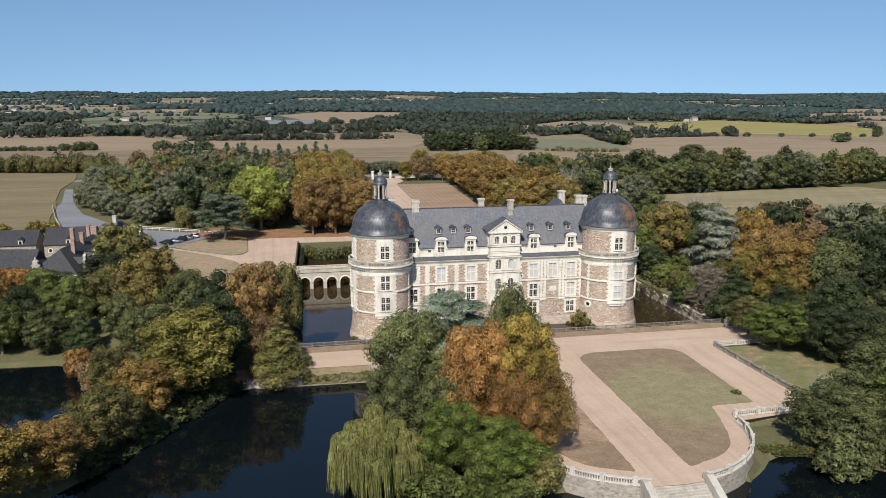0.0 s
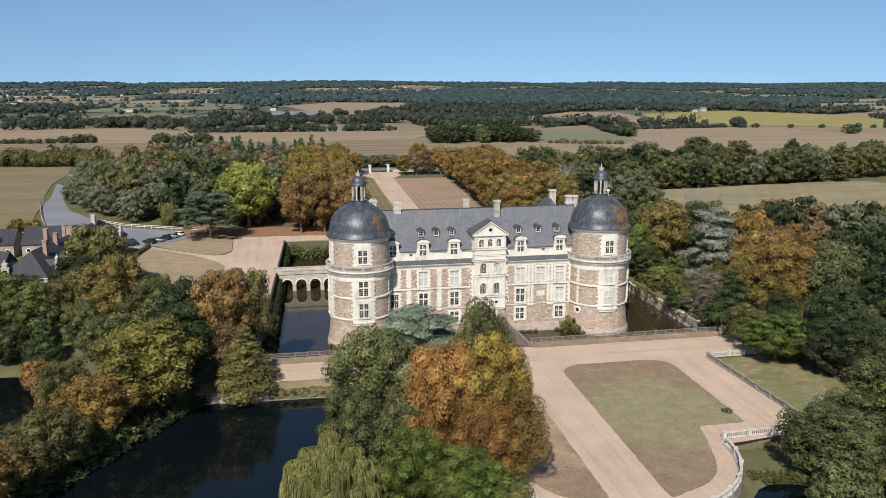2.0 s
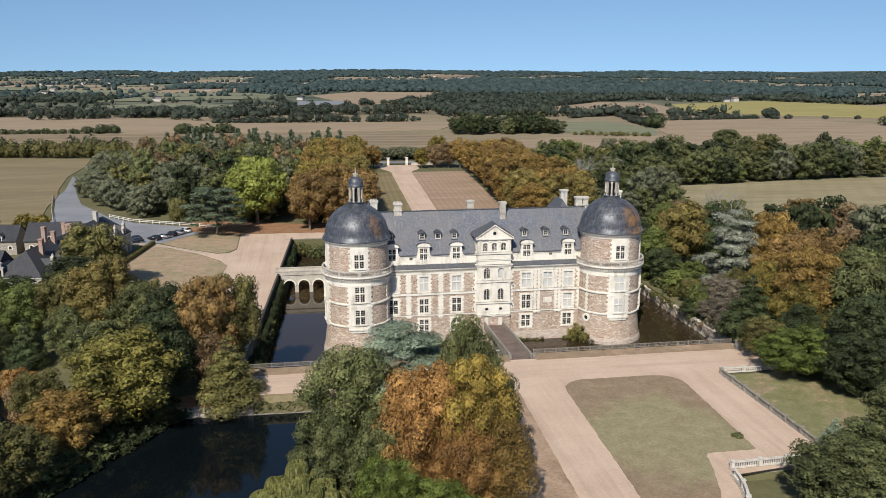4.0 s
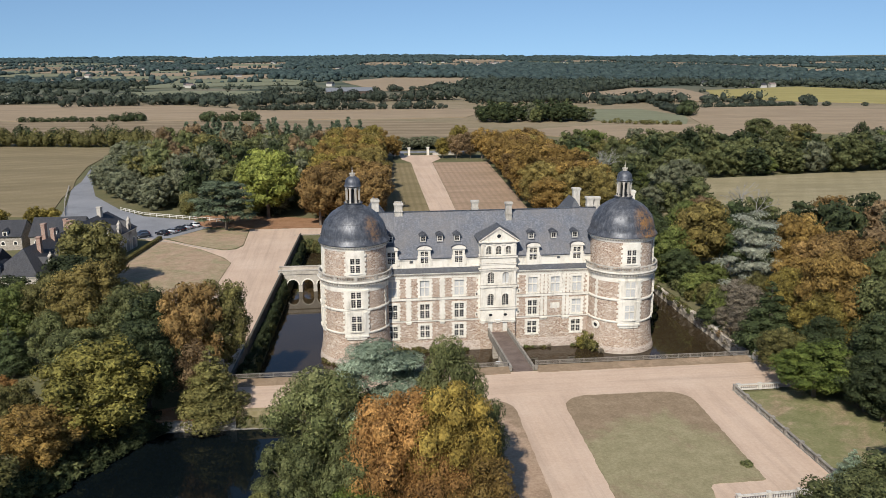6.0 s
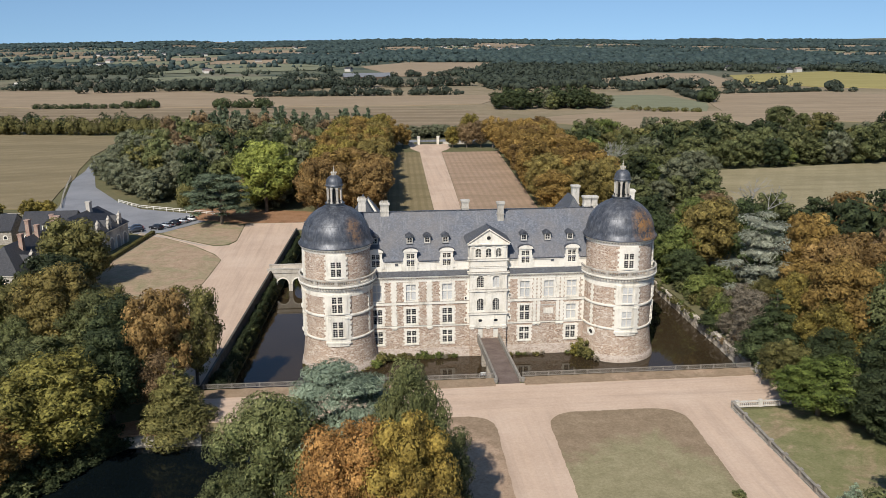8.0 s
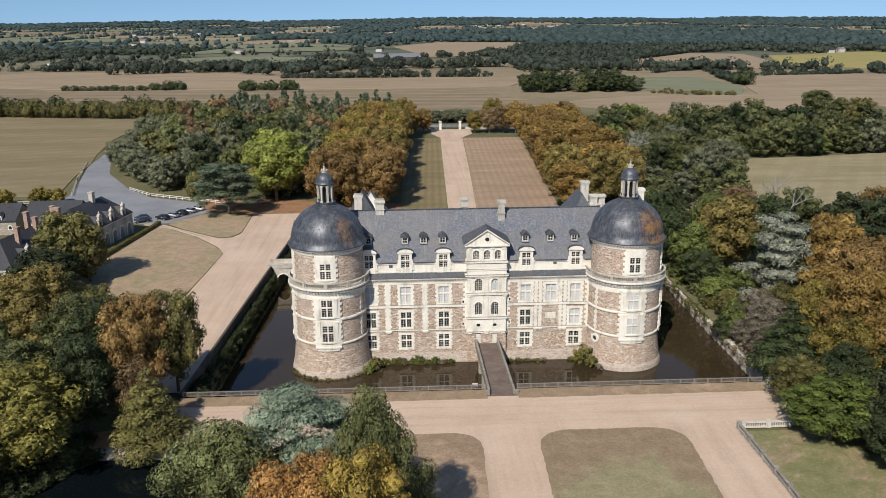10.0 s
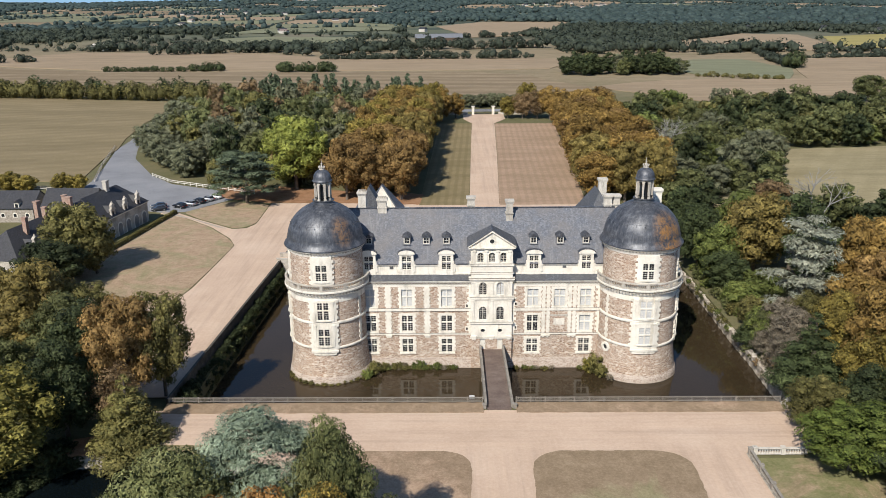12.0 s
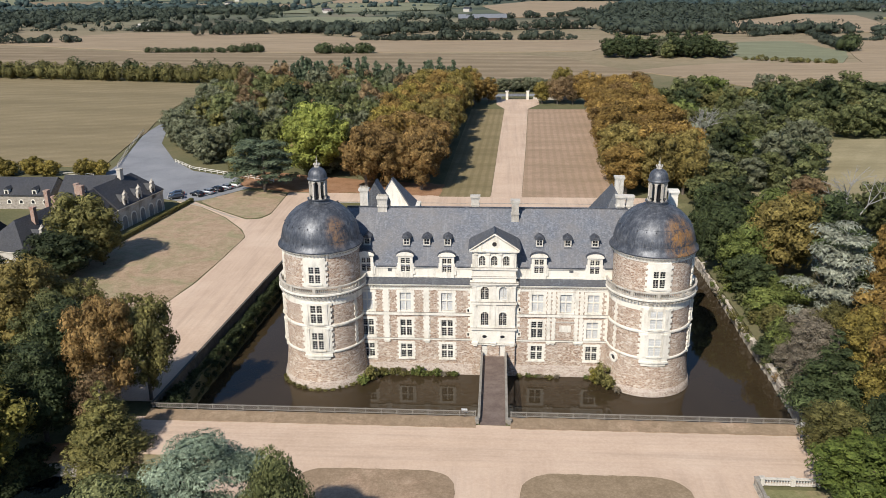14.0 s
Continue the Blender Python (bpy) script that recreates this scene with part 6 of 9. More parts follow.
# lattice railing along the moat, left and right of the bridge
def lattice_railing(x0, x1, y0, y1, z, h, label):
    root = thing("lattice_railing", x0, y0, z, label, "railing", "moat railings")
    ln = math.hypot(x1 - x0, y1 - y0)
    m = pose(x0, y0, 0, 0, 0, math.degrees(math.atan2(y1 - y0, x1 - x0)))
    for name, za, zb in (("bottom_rail", z + 0.08, z + 0.15), ("top_rail", z + h - 0.09, z + h)):
        bm = bmesh.new()
        box(bm, 0, ln, -0.06, 0.06, za, zb)
        turned(bm, 0, m)
        part(name, bm, M["rail_grey"], root)
    me = None
    n = round(ln / 2.1)
    for i in range(n + 1):
        p = m @ Vector((ln * i / n, 0, 0))
        bm = bmesh.new()
        box(bm, -0.07, 0.07, -0.075, 0.075, 0, h + 0.07)
        me = me or to_mesh("post", bm, M["rail_grey"])
        piece("post", me, root, p.x, p.y, z - 0.02)
    bm = bmesh.new()
    k = round(ln / 0.3)
    for i in range(k):
        for s in (-1, 1):
            u = ln * (i + 0.5) / k
            w, t = 0.27 * s, 0.028
            box_v = [bm.verts.new((u + q, yy, zz)) for yy in (0.012 * s - 0.01, 0.012 * s + 0.01) for q, zz in ((-w - t, z + 0.15), (-w + t, z + 0.15), (w + t, z + h - 0.09), (w - t, z + h - 0.09))]
            for f in ((0, 1, 2, 3), (7, 6, 5, 4), (0, 3, 7, 4), (1, 5, 6, 2)):
                bm.faces.new([box_v[q] for q in f])
    turned(bm, 0, m)
    tagged(part("lattice", bm, M["rail_grey"], root), kind="stuff")


lattice_railing(1.4, 46.1, 147.7, 147.55, 0.36, 0.75, "low weathered grey lattice railing along the moat edge")
lattice_railing(50.9, 88.2, 147.55, 147.5, 0.36, 0.75, "low weathered grey lattice railing along the moat edge")
bm = bmesh.new()
box(bm, -0.35, 0.35, -0.35, 0.35, 0, 1.0)
box(bm, -0.45, 0.45, -0.45, 0.45, 1.004, 1.15)
bmesh.ops.create_icosphere(bm, subdivisions=2, radius=0.3, matrix=pose(0, 0, 1.42))
turned(bm, 0, pose(88.9, 146.2, 0.0))
tagged(part("gate_pier", bm, M["stone_old"], thing("gate_pier", 88.9, 146.2, 0, "small stone pier with a ball at the railing end", "pier")), "")

# round terrace: retaining wall, balustrades, steps
R_ = CR + 0.1
bm = bmesh.new()
ring = ring_of(CX, CY, R_, 184, 257.5, 30)
for a, b in zip(ring, ring[1:]):
    wall_run(bm, a, b, -4.4, 0.04, 0.7, 0.25)
ring2 = ring_of(CX, CY, R_, 281.5, 357, 30)
for a, b in zip(ring2, ring2[1:]):
    wall_run(bm, a, b, -4.4, 0.04, 0.7, 0.25)
wall_run(bm, (64.0, 102.6), (79.6, 103.1), -4.4, 0.03, 0.6)
wall_run(bm, (79.5, 103.1), (79.5, 134.2), -2.0, 0.035, 0.6)
wall_run(bm, (15.0, 136.4), (15.0, 103), -4.4, 0.035, 0.6)
wall_run(bm, (15.0, 103.1), (29.7, 103.1), -4.4, 0.03, 0.6)
structure("terrace_wall", bm, M["rubble"], "grey stone retaining wall of the round terrace", "wall")
balustrade(ring_of(CX, CY, CR - 0.1, 186, 257, 26), 0.02, "white stone balustrade curving round the terrace", 0.95, 0.32, 12, "stone_mid", "terrace balustrades")
balustrade(ring_of(CX, CY, CR - 0.1, 282, 357, 26), 0.02, "white stone balustrade curving round the terrace", 0.95, 0.32, 12, "stone_mid", "terrace balustrades")
balustrade([(64.6, 102.9), (79.0, 103.5)], 0.02, "white stone balustrade along the terrace edge", 0.95, 0.32, 12, "stone_mid", "terrace balustrades")
balustrade([(79.3, 134.0), (79.1, 104.2)], 0.02, "lichened grey stone balustrade beside the gravel", 0.85, 0.32, 12, "stone_dark", "terrace balustrades")
balustrade([(79.9, 134.1), (86.5, 134.1)], 0.02, "white stone balustrade beside the gravel", 0.9, 0.32, 11, "stone_mid", "terrace balustrades")
steps = thing("terrace_steps", 46.3, 84, POND_Z, "broad worn stone steps down to the pond", "steps")
for i in range(14):
    bm = bmesh.new()
    box(bm, 42.6 - 0.05 * i, 49.9 + 0.05 * i, 85.8 - 0.42 * (i + 1), 86.4 - 0.42 * i, -3.2, -0.17 * (i + 1) + 0.02)
    part("step", bm, M["stone_old"], steps)
for x0, x1 in ((41.6, 42.5), (49.95, 50.9)):
    bm = bmesh.new()
    slab = [(80.0, -3.2), (86.0, -3.2), (86.0, 0.9), (85.0, 0.9), (80.0, -1.3)]
    a = [bm.verts.new((x0, y, z)) for y, z in slab]
    b = [bm.verts.new((x1, y, z)) for y, z in slab]
    for i in range(5):
        bm.faces.new((a[i], a[(i + 1) % 5], b[(i + 1) % 5], b[i]))
    bm.faces.new(a)
    bm.faces.new(b)
    part("stringer", bm, M["stone_old"], steps)
# quay of the pond: a low wall of loose stones, overgrown towards the terrace
bm = bmesh.new()
ragged_wall(bm, [(-7.4, 135.7), (-2.0, 135.5), (2.8, 135.4)], -4.5, -1.25, 0.9, 0.05, 11, 0.5)
structure("quay_wall", bm, M["rubble"], "low quay wall of pale loose stones at the pond", "wall")
bm = bmesh.new()
ragged_wall(bm, [(2.9, 135.3), (9.0, 134.9), (15.2, 134.9)], -4.5, -1.0, 0.9, 0.05, 12, 0.5)
structure("quay_wall", bm, M["bank"], "quay wall overgrown with ivy and grass", "wall")
bm = bmesh.new()
wall_run(bm, (-7.4, 135.0), (15.2, 134.4), -4.5, POND_Z + 0.10, 0.5)
structure("quay_ledge", bm, M["stone_dark"], "narrow stone ledge at the foot of the quay", "ledge")
bm = bmesh.new()
wall_run(bm, (2.5, 134.7), (3.3, 134.7), -4.0, -0.75, 0.9)
wall_run(bm, (2.4, 134.6), (3.4, 134.6), -0.745, -0.6, 1.1)
structure("quay_pier", bm, M["stone_dark"], "small grey stone pier in the quay wall", "pier")
bm = bmesh.new()
wall_run(bm, (3.4, 136.3), (15.2, 137.2), -1.2, -0.28, 0.35)
structure("quay_kerb", bm, M["stone_mid"], "pale stone kerb above the quay", "kerb")
bm = bmesh.new()
prism(bm, wavy([(-9, 136.0), (2.6, 136.0), (3.0, 137.5), (0.5, 139.8), (-4, 141.5), (-9, 140)], 0.15, 1.0, 6), -1.6, -0.95)
structure("leaf_litter", bm, M["earth"], "rusty fallen leaves on the pond bank", "ground")
bm = bmesh.new()
prism(bm, [(3.4, 136.0), (15.0, 136.0), (15.0, 137.2), (3.6, 137.4)], -1.2, -0.12)
structure("quay_grass", bm, M["lawn"], "narrow grass strip above the quay", "verge")

# bridge to the front door
bridge = thing("footbridge", 48.45, 157, -4.4, "stone footbridge with plain parapets over the moat", "bridge")


def ramp_z(y):
    return 0.03 - 1.05 * max(0.0, min(1.0, (y - 147.0) / 20.5))


bm = bmesh.new()
v = []
for y in (145.9, 147.0, 167.6, 168.54):
    v.append([bm.verts.new((x, y, ramp_z(y) + dz)) for x, dz in ((46.75, -0.5), (50.15, -0.5), (50.15, 0.03), (46.75, 0.03))])
for p, q in zip(v, v[1:]):
    for i in range(4):
        bm.faces.new((p[i], p[(i + 1) % 4], q[(i + 1) % 4], q[i]))
bm.faces.new(v[0])
bm.faces.new(v[-1][::-1])
part("deck", bm, M["deck"], bridge, "worn dark brown paving")
for x0, x1 in ((46.4, 46.75), (50.15, 50.5)):
    bm = bmesh.new()
    v = []
    for y, up in ((146.6, 0.45), (147.6, 0.62), (167.4, 0.8), (168.4, 0.9)):
        v.append([bm.verts.new((x, y, z)) for x, z in ((x0, ramp_z(y) - 0.6), (x1, ramp_z(y) - 0.6), (x1, ramp_z(y) + up), (x0, ramp_z(y) + up))])
    for p, q in zip(v, v[1:]):
        for i in range(4):
            bm.faces.new((p[i], p[(i + 1) % 4], q[(i + 1) % 4], q[i]))
    bm.faces.new(v[0])
    bm.faces.new(v[-1][::-1])
    part("parapet", bm, M["stone_dark"], bridge)
for y in (152.0, 158.0, 164.0):
    bm = bmesh.new()
    box(bm, 46.6, 50.3, y - 0.6, y + 0.6, -6.0, ramp_z(y) - 0.45)
    part("pier", bm, M["rubble"], bridge)
for x in (46.35, 50.65):
    bm = bmesh.new()
    box(bm, x - 0.24, x + 0.24, 146.05, 146.55, 0.0, 0.62)
    box(bm, x - 0.3, x + 0.3, 146.0, 146.6, 0.624, 0.72)
    part("end_pier", bm, M["stone_dark"], bridge)
sign = thing("notice_board", 44.6, 148.0, 0.0, "small blank white notice board at the railing", "sign")
bm = bmesh.new()
box(bm, 44.2, 45.0, 148.02, 148.07, 0.55, 1.15)
part("panel", bm, M["blind"], sign)
bm = bmesh.new()
box(bm, 44.56, 44.64, 148.07, 148.13, 0.0, 1.1)
part("post", bm, M["wood_dark"], sign)
# white box by the bridge pier
bm = bmesh.new()
box(bm, 44.3, 45.0, 151.2, 151.6, -4.5, -3.9)
box(bm, 44.25, 45.05, 151.15, 151.65, -3.896, -3.8)

tagged(part("housing", bm, M["frame"], thing("pump_box", 44.6, 151.4, -4.5, "small white pump box on the moat water", "box")), "")

# arched bridge over the west moat
ab = thing("arched_bridge", 13, 214, -4.4, "old stone bridge with four round arches", "bridge")
bm = bmesh.new()
X0, X1, ZT = 4.9, 21.6, 0.0
cells_x = [(5.75 + 3.5 * i, 5.75 + 3.5 * i + 2.6) for i in range(4)]
outline_y0, outline_y1 = 212.6, 216.4
prev = X0
for a, b in cells_x:
    slab_y(bm, [(prev, -6), (a, -6), (a, ZT), (prev, ZT)], outline_y0, outline_y1)
    n, r, zc = 10, (b - a) / 2, -2.65
    for i in range(n):
        t0, t1 = math.pi * i / n, math.pi * (i + 1) / n
        xa, xb = (a + b) / 2 - r * math.cos(t0), (a + b) / 2 - r * math.cos(t1)
        slab_y(bm, [(xa, zc + r * math.sin(t0)), (xb, zc + r * math.sin(t1)), (xb, ZT), (xa, ZT)], outline_y0, outline_y1)
    prev = b
slab_y(bm, [(prev, -6), (X1, -6), (X1, ZT), (prev, ZT)], outline_y0, outline_y1)
part("arcade", bm, M["stone_old"], ab)
for a, b in cells_x:
    bm = bmesh.new()
    r = (b - a) / 2
    for i in range(12):
        t0, t1 = math.pi * i / 12, math.pi * (i + 1) / 12
        slab_y(bm, [((a + b) / 2 - q * math.cos(t), -2.65 + q * math.sin(t)) for q, t in ((r, t0), (r, t1), (r + 0.3, t1), (r + 0.3, t0))], outline_y0 - 0.1, outline_y0)
    part("arch_ring", bm, M["stone"], ab)
for y0, y1 in ((212.4, 212.8), (216.2, 216.6)):
    bm = bmesh.new()
    box(bm, X0 - 1.2, X1, y0, y1, 0.0, 0.9)
    box(bm, X0 - 1.25, X1, y0 - 0.1, y1 + 0.1, 0.9, 1.05)
    part("parapet", bm, M["stone_old"], ab)
bm = bmesh.new()
box(bm, X0 - 1.2, X1, 212.81, 216.19, 0.004, 0.1)
part("deck", bm, M["gravel"], ab)

# gate at the far end of the avenue
for x in (52.9, 62.6):
    gp = thing("gate_pillar", x, 441.2, 0, "tall white stone gate pillar", "pillar", "avenue gate pillars")
    bm = bmesh.new()
    big = x in (52.9, 62.6)
    w, h = (0.6, 3.7) if big else (0.4, 2.4)
    box(bm, x - w, x + w, 441.2 - w, 441.2 + w, 0, h)
    part("shaft", bm, M["stone"], gp)
    bm = bmesh.new()
    box(bm, x - w - 0.2, x + w + 0.2, 441 - w, 441.4 + w, h, h + 0.4)
    part("cap", bm, M["stone"], gp)
gate = thing("iron_gate", 57.7, 441.2, 0, "black wrought iron gate between white pillars", "gate")
bm = bmesh.new()
for i in range(30):
    box(bm, 53.8 + 0.27 * i, 53.86 + 0.27 * i, 441.17, 441.23, 0.1, 2.6 + 0.5 * math.sin(math.pi * i / 29))
box(bm, 53.7, 61.8, 441.1, 441.16, 0.4, 0.5)
box(bm, 53.7, 61.8, 441.1, 441.16, 2.2, 2.3)
part("bars", bm, M["iron"], gate)
for x0, x1 in ((35, 50.4), (65.1, 82)):
    bm = bmesh.new()
    box(bm, x0, x1, 441.0, 441.4, -0.2, 1.3)
    structure("wall_gate", bm, M["stone_old"], "low pale wall beside the avenue gate", "wall")


# white post and rail fences
def rail_fence(run, label, gap=2.6, h=1.15, material="frame", rails=(0.45, 0.95)):
    f = thing("rail_fence", run[0][0], run[0][1], 0, label, "fence")
    for a, b in zip(run, run[1:]):
        a, b = Vector(a), Vector(b)
        n = max(1, round((b - a).length / gap))
        for i in range(n + 1):
            p = a.lerp(b, i / n)
            bm = bmesh.new()
            box(bm, p.x - 0.09, p.x + 0.09, p.y - 0.09, p.y + 0.09, -0.05, h)
            part("post", bm, M[material], f)
        for z in rails:
            bm = bmesh.new()
            wall_run(bm, a, b, z, z + 0.16, 0.06)
            part("rail", bm, M[material], f)


rail_fence([(-16, 277.5), (-27, 283.0), (-45.3, 292.6), (-55, 303)], "white wooden post and rail fence at the car park")
rail_fence([(-71, 296), (-79, 322), (-88, 356)], "grey wooden post and rail fence along the field", 3.0, 1.1, "stone_old")
rail_fence([(-110, 290), (-92, 286.5), (-72, 282)], "pale wooden fence behind the stables", 3.0, 1.1, "stone_old")

# ---- stables ----
TURN_S = -9.6
SM = pose(-45.5, 199.0, 0, 0, 0, TURN_S)


def stable_block(root, u0, u1, v0, v1, eave, ridge, along, wall="stone_old", roof="slate_old", hips=(3.5, 3.5)):
    """One range of buildings in the stables' own frame (u to the east, v to the north)."""
    bm = bmesh.new()
    box(bm, u0, u1, v0, v1, -0.6, eave)
    turned(bm, 0, SM)
    part("wall", bm, M[wall], root)
    bm = bmesh.new()
    e = 0.35
    if along == "v":
        hip_roof(bm, u0 - e, u1 + e, v0 - e, v1 + e, eave, ridge, hips[0], hips[1])
    else:
        hip_roof(bm, -(v1 + e), -(v0 - e), u0 - e, u1 + e, eave, ridge, hips[0], hips[1])
        turned(bm, 0, pose(0, 0, 0, 0, 0, -90))
    turned(bm, 0, SM)
    part("roof", bm, M[roof], root)
    bm = bmesh.new()
    box(bm, u0 - 0.2, u1 + 0.2, v0 - 0.2, v1 + 0.2, eave - 0.3, eave - 0.02)
    turned(bm, 0, SM)
    part("cornice", bm, M["stone"], root)


stables = thing("stables", -45.5, 199, 0, "long L-shaped stone stables under grey slate roofs", "stables")
stable_block(stables, -10.5, 0, 0, 31, 5.0, 10.0, "v", hips=(5.0, 0.0))
stable_block(stables, -10.8, 0.35, 31.0, 50, 5.3, 10.4, "v", hips=(0.0, 4.5))
stable_block(stables, -38, -10.6, 0.1, 10.6, 5.0, 9.9, "u", hips=(0.5, 0.0))


def stable_dormer(root, u, v, z, face):
    """A tall stone dormer with a finial; face 'e' or 's'."""
    bm = bmesh.new()
    wall_y(bm, -0.85, 0.85, z, z + 3.0, -0.15, 0.35, [(-0.45, 0.45, z + 0.9, z + 2.6)])
    slab_y(bm, [(-1.05, z + 3.002), (1.05, z + 3.002), (1.0, z + 3.2), (0.62, z + 3.3), (0.5, z + 4.0), (-0.5, z + 4.0), (-0.62, z + 3.3), (-1.0, z + 3.2)], -0.25, 0.35)
    slab_y(bm, [(-0.7, z + 4.002), (0.7, z + 4.002), (0.62, z + 4.2), (0.0, z + 4.6), (-0.62, z + 4.2)], -0.28, 0.38)
    lathe(bm, [(0.12, z + 4.5), (0.24, z + 4.75), (0.1, z + 4.95), (0.0, z + 5.2)], 0, 0.05, 8)
    m = SM @ pose(u, v, 0, 0, 0, 90 if face == "e" else 0)
    turned(bm, 0, m)
    d = part("dormer", bm, M["stone_old"], root, "pale stone dormer with a finial")
    bm = bmesh.new()
    slab_y(bm, [(-1.15, z + 2.4), (1.15, z + 2.4), (0, z + 3.9)], 0.36, 4.4)
    slab_y(bm, [(-0.8, z), (0.8, z), (0.8, z + 2.39), (-0.8, z + 2.39)], 0.36, 2.8)
    turned(bm, 0, m)
    part("dormer_roof", bm, M["slate_old"], d)
    bm = bmesh.new()
    box(bm, -0.46, 0.46, 0.05, 0.1, z + 0.88, z + 2.62)
    turned(bm, 0, m)
    part("pane", bm, M["glass"], d)


for u, v, face in ((0.2, 34.5, "e"), (0.2, 40.2, "e"), (0.2, 46.0, "e"), (0, 6.0, "e"), (0, 12.0, "e"), (0, 22.0, "e"), (-9, 0, "s"), (-20, 0, "s"), (-31, 0, "s")):
    stable_dormer(stables, u, v, 4.0, face)
for i in range(5):
    bm = bmesh.new()
    slab_y(bm, arch_ring(2.3, 0.0, 3.4), -0.12, 0.02)
    turned(bm, 0, SM @ pose(0.35, 32.9 + 3.7 * i, 0, 0, 0, 90))
    aw = part("arch_surround", bm, M["stone"], stables)
    bm = bmesh.new()
    slab_y(bm, arch_ring(1.8, 0.0, 3.1), -0.16, -0.12)
    turned(bm, 0, SM @ pose(0.35, 32.9 + 3.7 * i, 0, 0, 0, 90))
    part("arch_door", bm, M["zinc"], aw, "grey painted door")
for i in range(8):
    bm = bmesh.new()
    box(bm, -0.55, 0.55, -0.06, 0.05, 1.2, 3.0)
    turned(bm, 0, SM @ pose(0, 3.2 + 3.8 * i, 0, 0, 0, 90))
    ws = part("window_surround", bm, M["stone"], stables)
    bm = bmesh.new()
    box(bm, -0.38, 0.38, -0.09, -0.065, 1.35, 2.85)
    turned(bm, 0, SM @ pose(0, 3.2 + 3.8 * i, 0, 0, 0, 90))
    part("pane", bm, M["glass"], ws)
for u, v in ((-3.5, 0), (-9.0, 0), (-14.5, 0), (-20, 0), (-25.5, 0)):
    bm = bmesh.new()
    box(bm, u - 0.65, u + 0.65, -0.06, 0.05, 1.2, 3.4)
    turned(bm, 0, SM)
    ws = part("window_surround", bm, M["stone"], stables)
    bm = bmesh.new()
    box(bm, u - 0.42, u + 0.42, -0.09, -0.065, 1.4, 3.2)
    turned(bm, 0, SM)
    part("pane", bm, M["glass"], ws)
for u, v, z0, z1, wx, wy, mt in ((-5.2, 26.0, 8.0, 11.8, 1.5, 0.9, "brick"), (-7.2, 27.5, 7.5, 11.8, 0.8, 1.0, "brick"), (-5.0, 41.0, 9.0, 12.3, 1.0, 1.3, "stone_old"), (-3.6, 8.5, 7.5, 11.6, 0.9, 0.9, "brick"),
                                 (-4.6, 16.5, 8.0, 11.8, 0.9, 0.9, "brick"), (-7.5, 18.0, 7.5, 12.6, 0.9, 1.1, "brick")):
    bm = bmesh.new()
    box(bm, u - wx / 2, u + wx / 2, v - wy / 2, v + wy / 2, z0, z1)
    box(bm, u - wx / 2 - 0.1, u + wx / 2 + 0.1, v - wy / 2 - 0.1, v + wy / 2 + 0.1, z1, z1 + 0.25)
    turned(bm, 0, SM)
    part("chimney", bm, M[mt], stables)


def barn(x0, x1, y0, y1, eave, ridge, label, dormers=()):
    b = thing("barn", (x0 + x1) / 2, (y0 + y1) / 2, 0, label, "barn")
    bm = bmesh.new()
    box(bm, x0, x1, y0, y1, -0.5, eave)
    # gable ends
    for x in (x0, x1 - 0.4):
        s0 = len(bm.verts)
        slab_y(bm, [(y0, eave), (y1, eave), ((y0 + y1) / 2, ridge - 0.1)], 0, 0.4)
        turned(bm, s0, Matrix(((0, 1, 0, x), (1, 0, 0, 0), (0, 0, 1, 0), (0, 0, 0, 1))))
    part("wall", bm, M["rubble"], b)
    bm = bmesh.new()
    ym = (y0 + y1) / 2
    for s, ye in ((-1, y0 - 0.4), (1, y1 + 0.4)):
        q = [(x0 - 0.2, ye, eave - 0.15), (x1 + 0.2, ye, eave - 0.15), (x1 + 0.2, ym, ridge), (x0 - 0.2, ym, ridge)]
        lo = [bm.verts.new(p) for p in q]
        hi = [bm.verts.new((p[0], p[1], p[2] + 0.15)) for p in q]
        for i in range(4):
            bm.faces.new((lo[i], lo[(i + 1) % 4], hi[(i + 1) % 4], hi[i]))
        bm.faces.new(hi)
        bm.faces.new(lo)
    part("roof", bm, M["slate_old"], b)
    for x in dormers:
        bm = bmesh.new()
        box(bm, x - 0.6, x + 0.6, y0 - 0.1, y0 + 2.0, eave - 0.2, eave + 1.4)
        d = part("dormer", bm, M["stone"], b)
        bm = bmesh.new()
        slab_y(bm, [(x - 0.8, eave + 1.4), (x + 0.8, eave + 1.4), (x, eave + 2.0)], y0 - 0.25, y0 + 3.0)
        part("dormer_roof", bm, M["slate_old"], d)
        bm = bmesh.new()
        box(bm, x - 0.35, x + 0.35, y0 - 0.13, y0 - 0.104, eave + 0.1, eave + 1.1)
        part("pane", bm, M["glass"], d)
    n = int((x1 - x0) / 3)
    for i in range(n):
        x = x0 + (i + 0.5) * (x1 - x0) / n
        bm = bmesh.new()
        slab_y(bm, [(x + p, q) for p, q in arch_ring(1.3, 1.3, 2.6)], y0 - 0.06, y0 + 0.02)
        ws = part("window_surround", bm, M["stone"], b)
        bm = bmesh.new()
        slab_y(bm, [(x + p, q) for p, q in arch_ring(0.8, 1.5, 2.35)], y0 - 0.09, y0 - 0.06)
        part("pane", bm, M["glass"], ws)


barn(-92, -66.5, 247.5, 257.5, 3.8, 7.2, "low stone barn with small dormers and a slate roof", (-85, -78, -70.5))
barn(-64.5, -51, 247.8, 258.5, 3.6, 7.6, "low stone outbuilding with a slate roof", (-58,))
barn(-108, -94, 262, 270, 3.6, 7.0, "low stone barn with a slate roof")

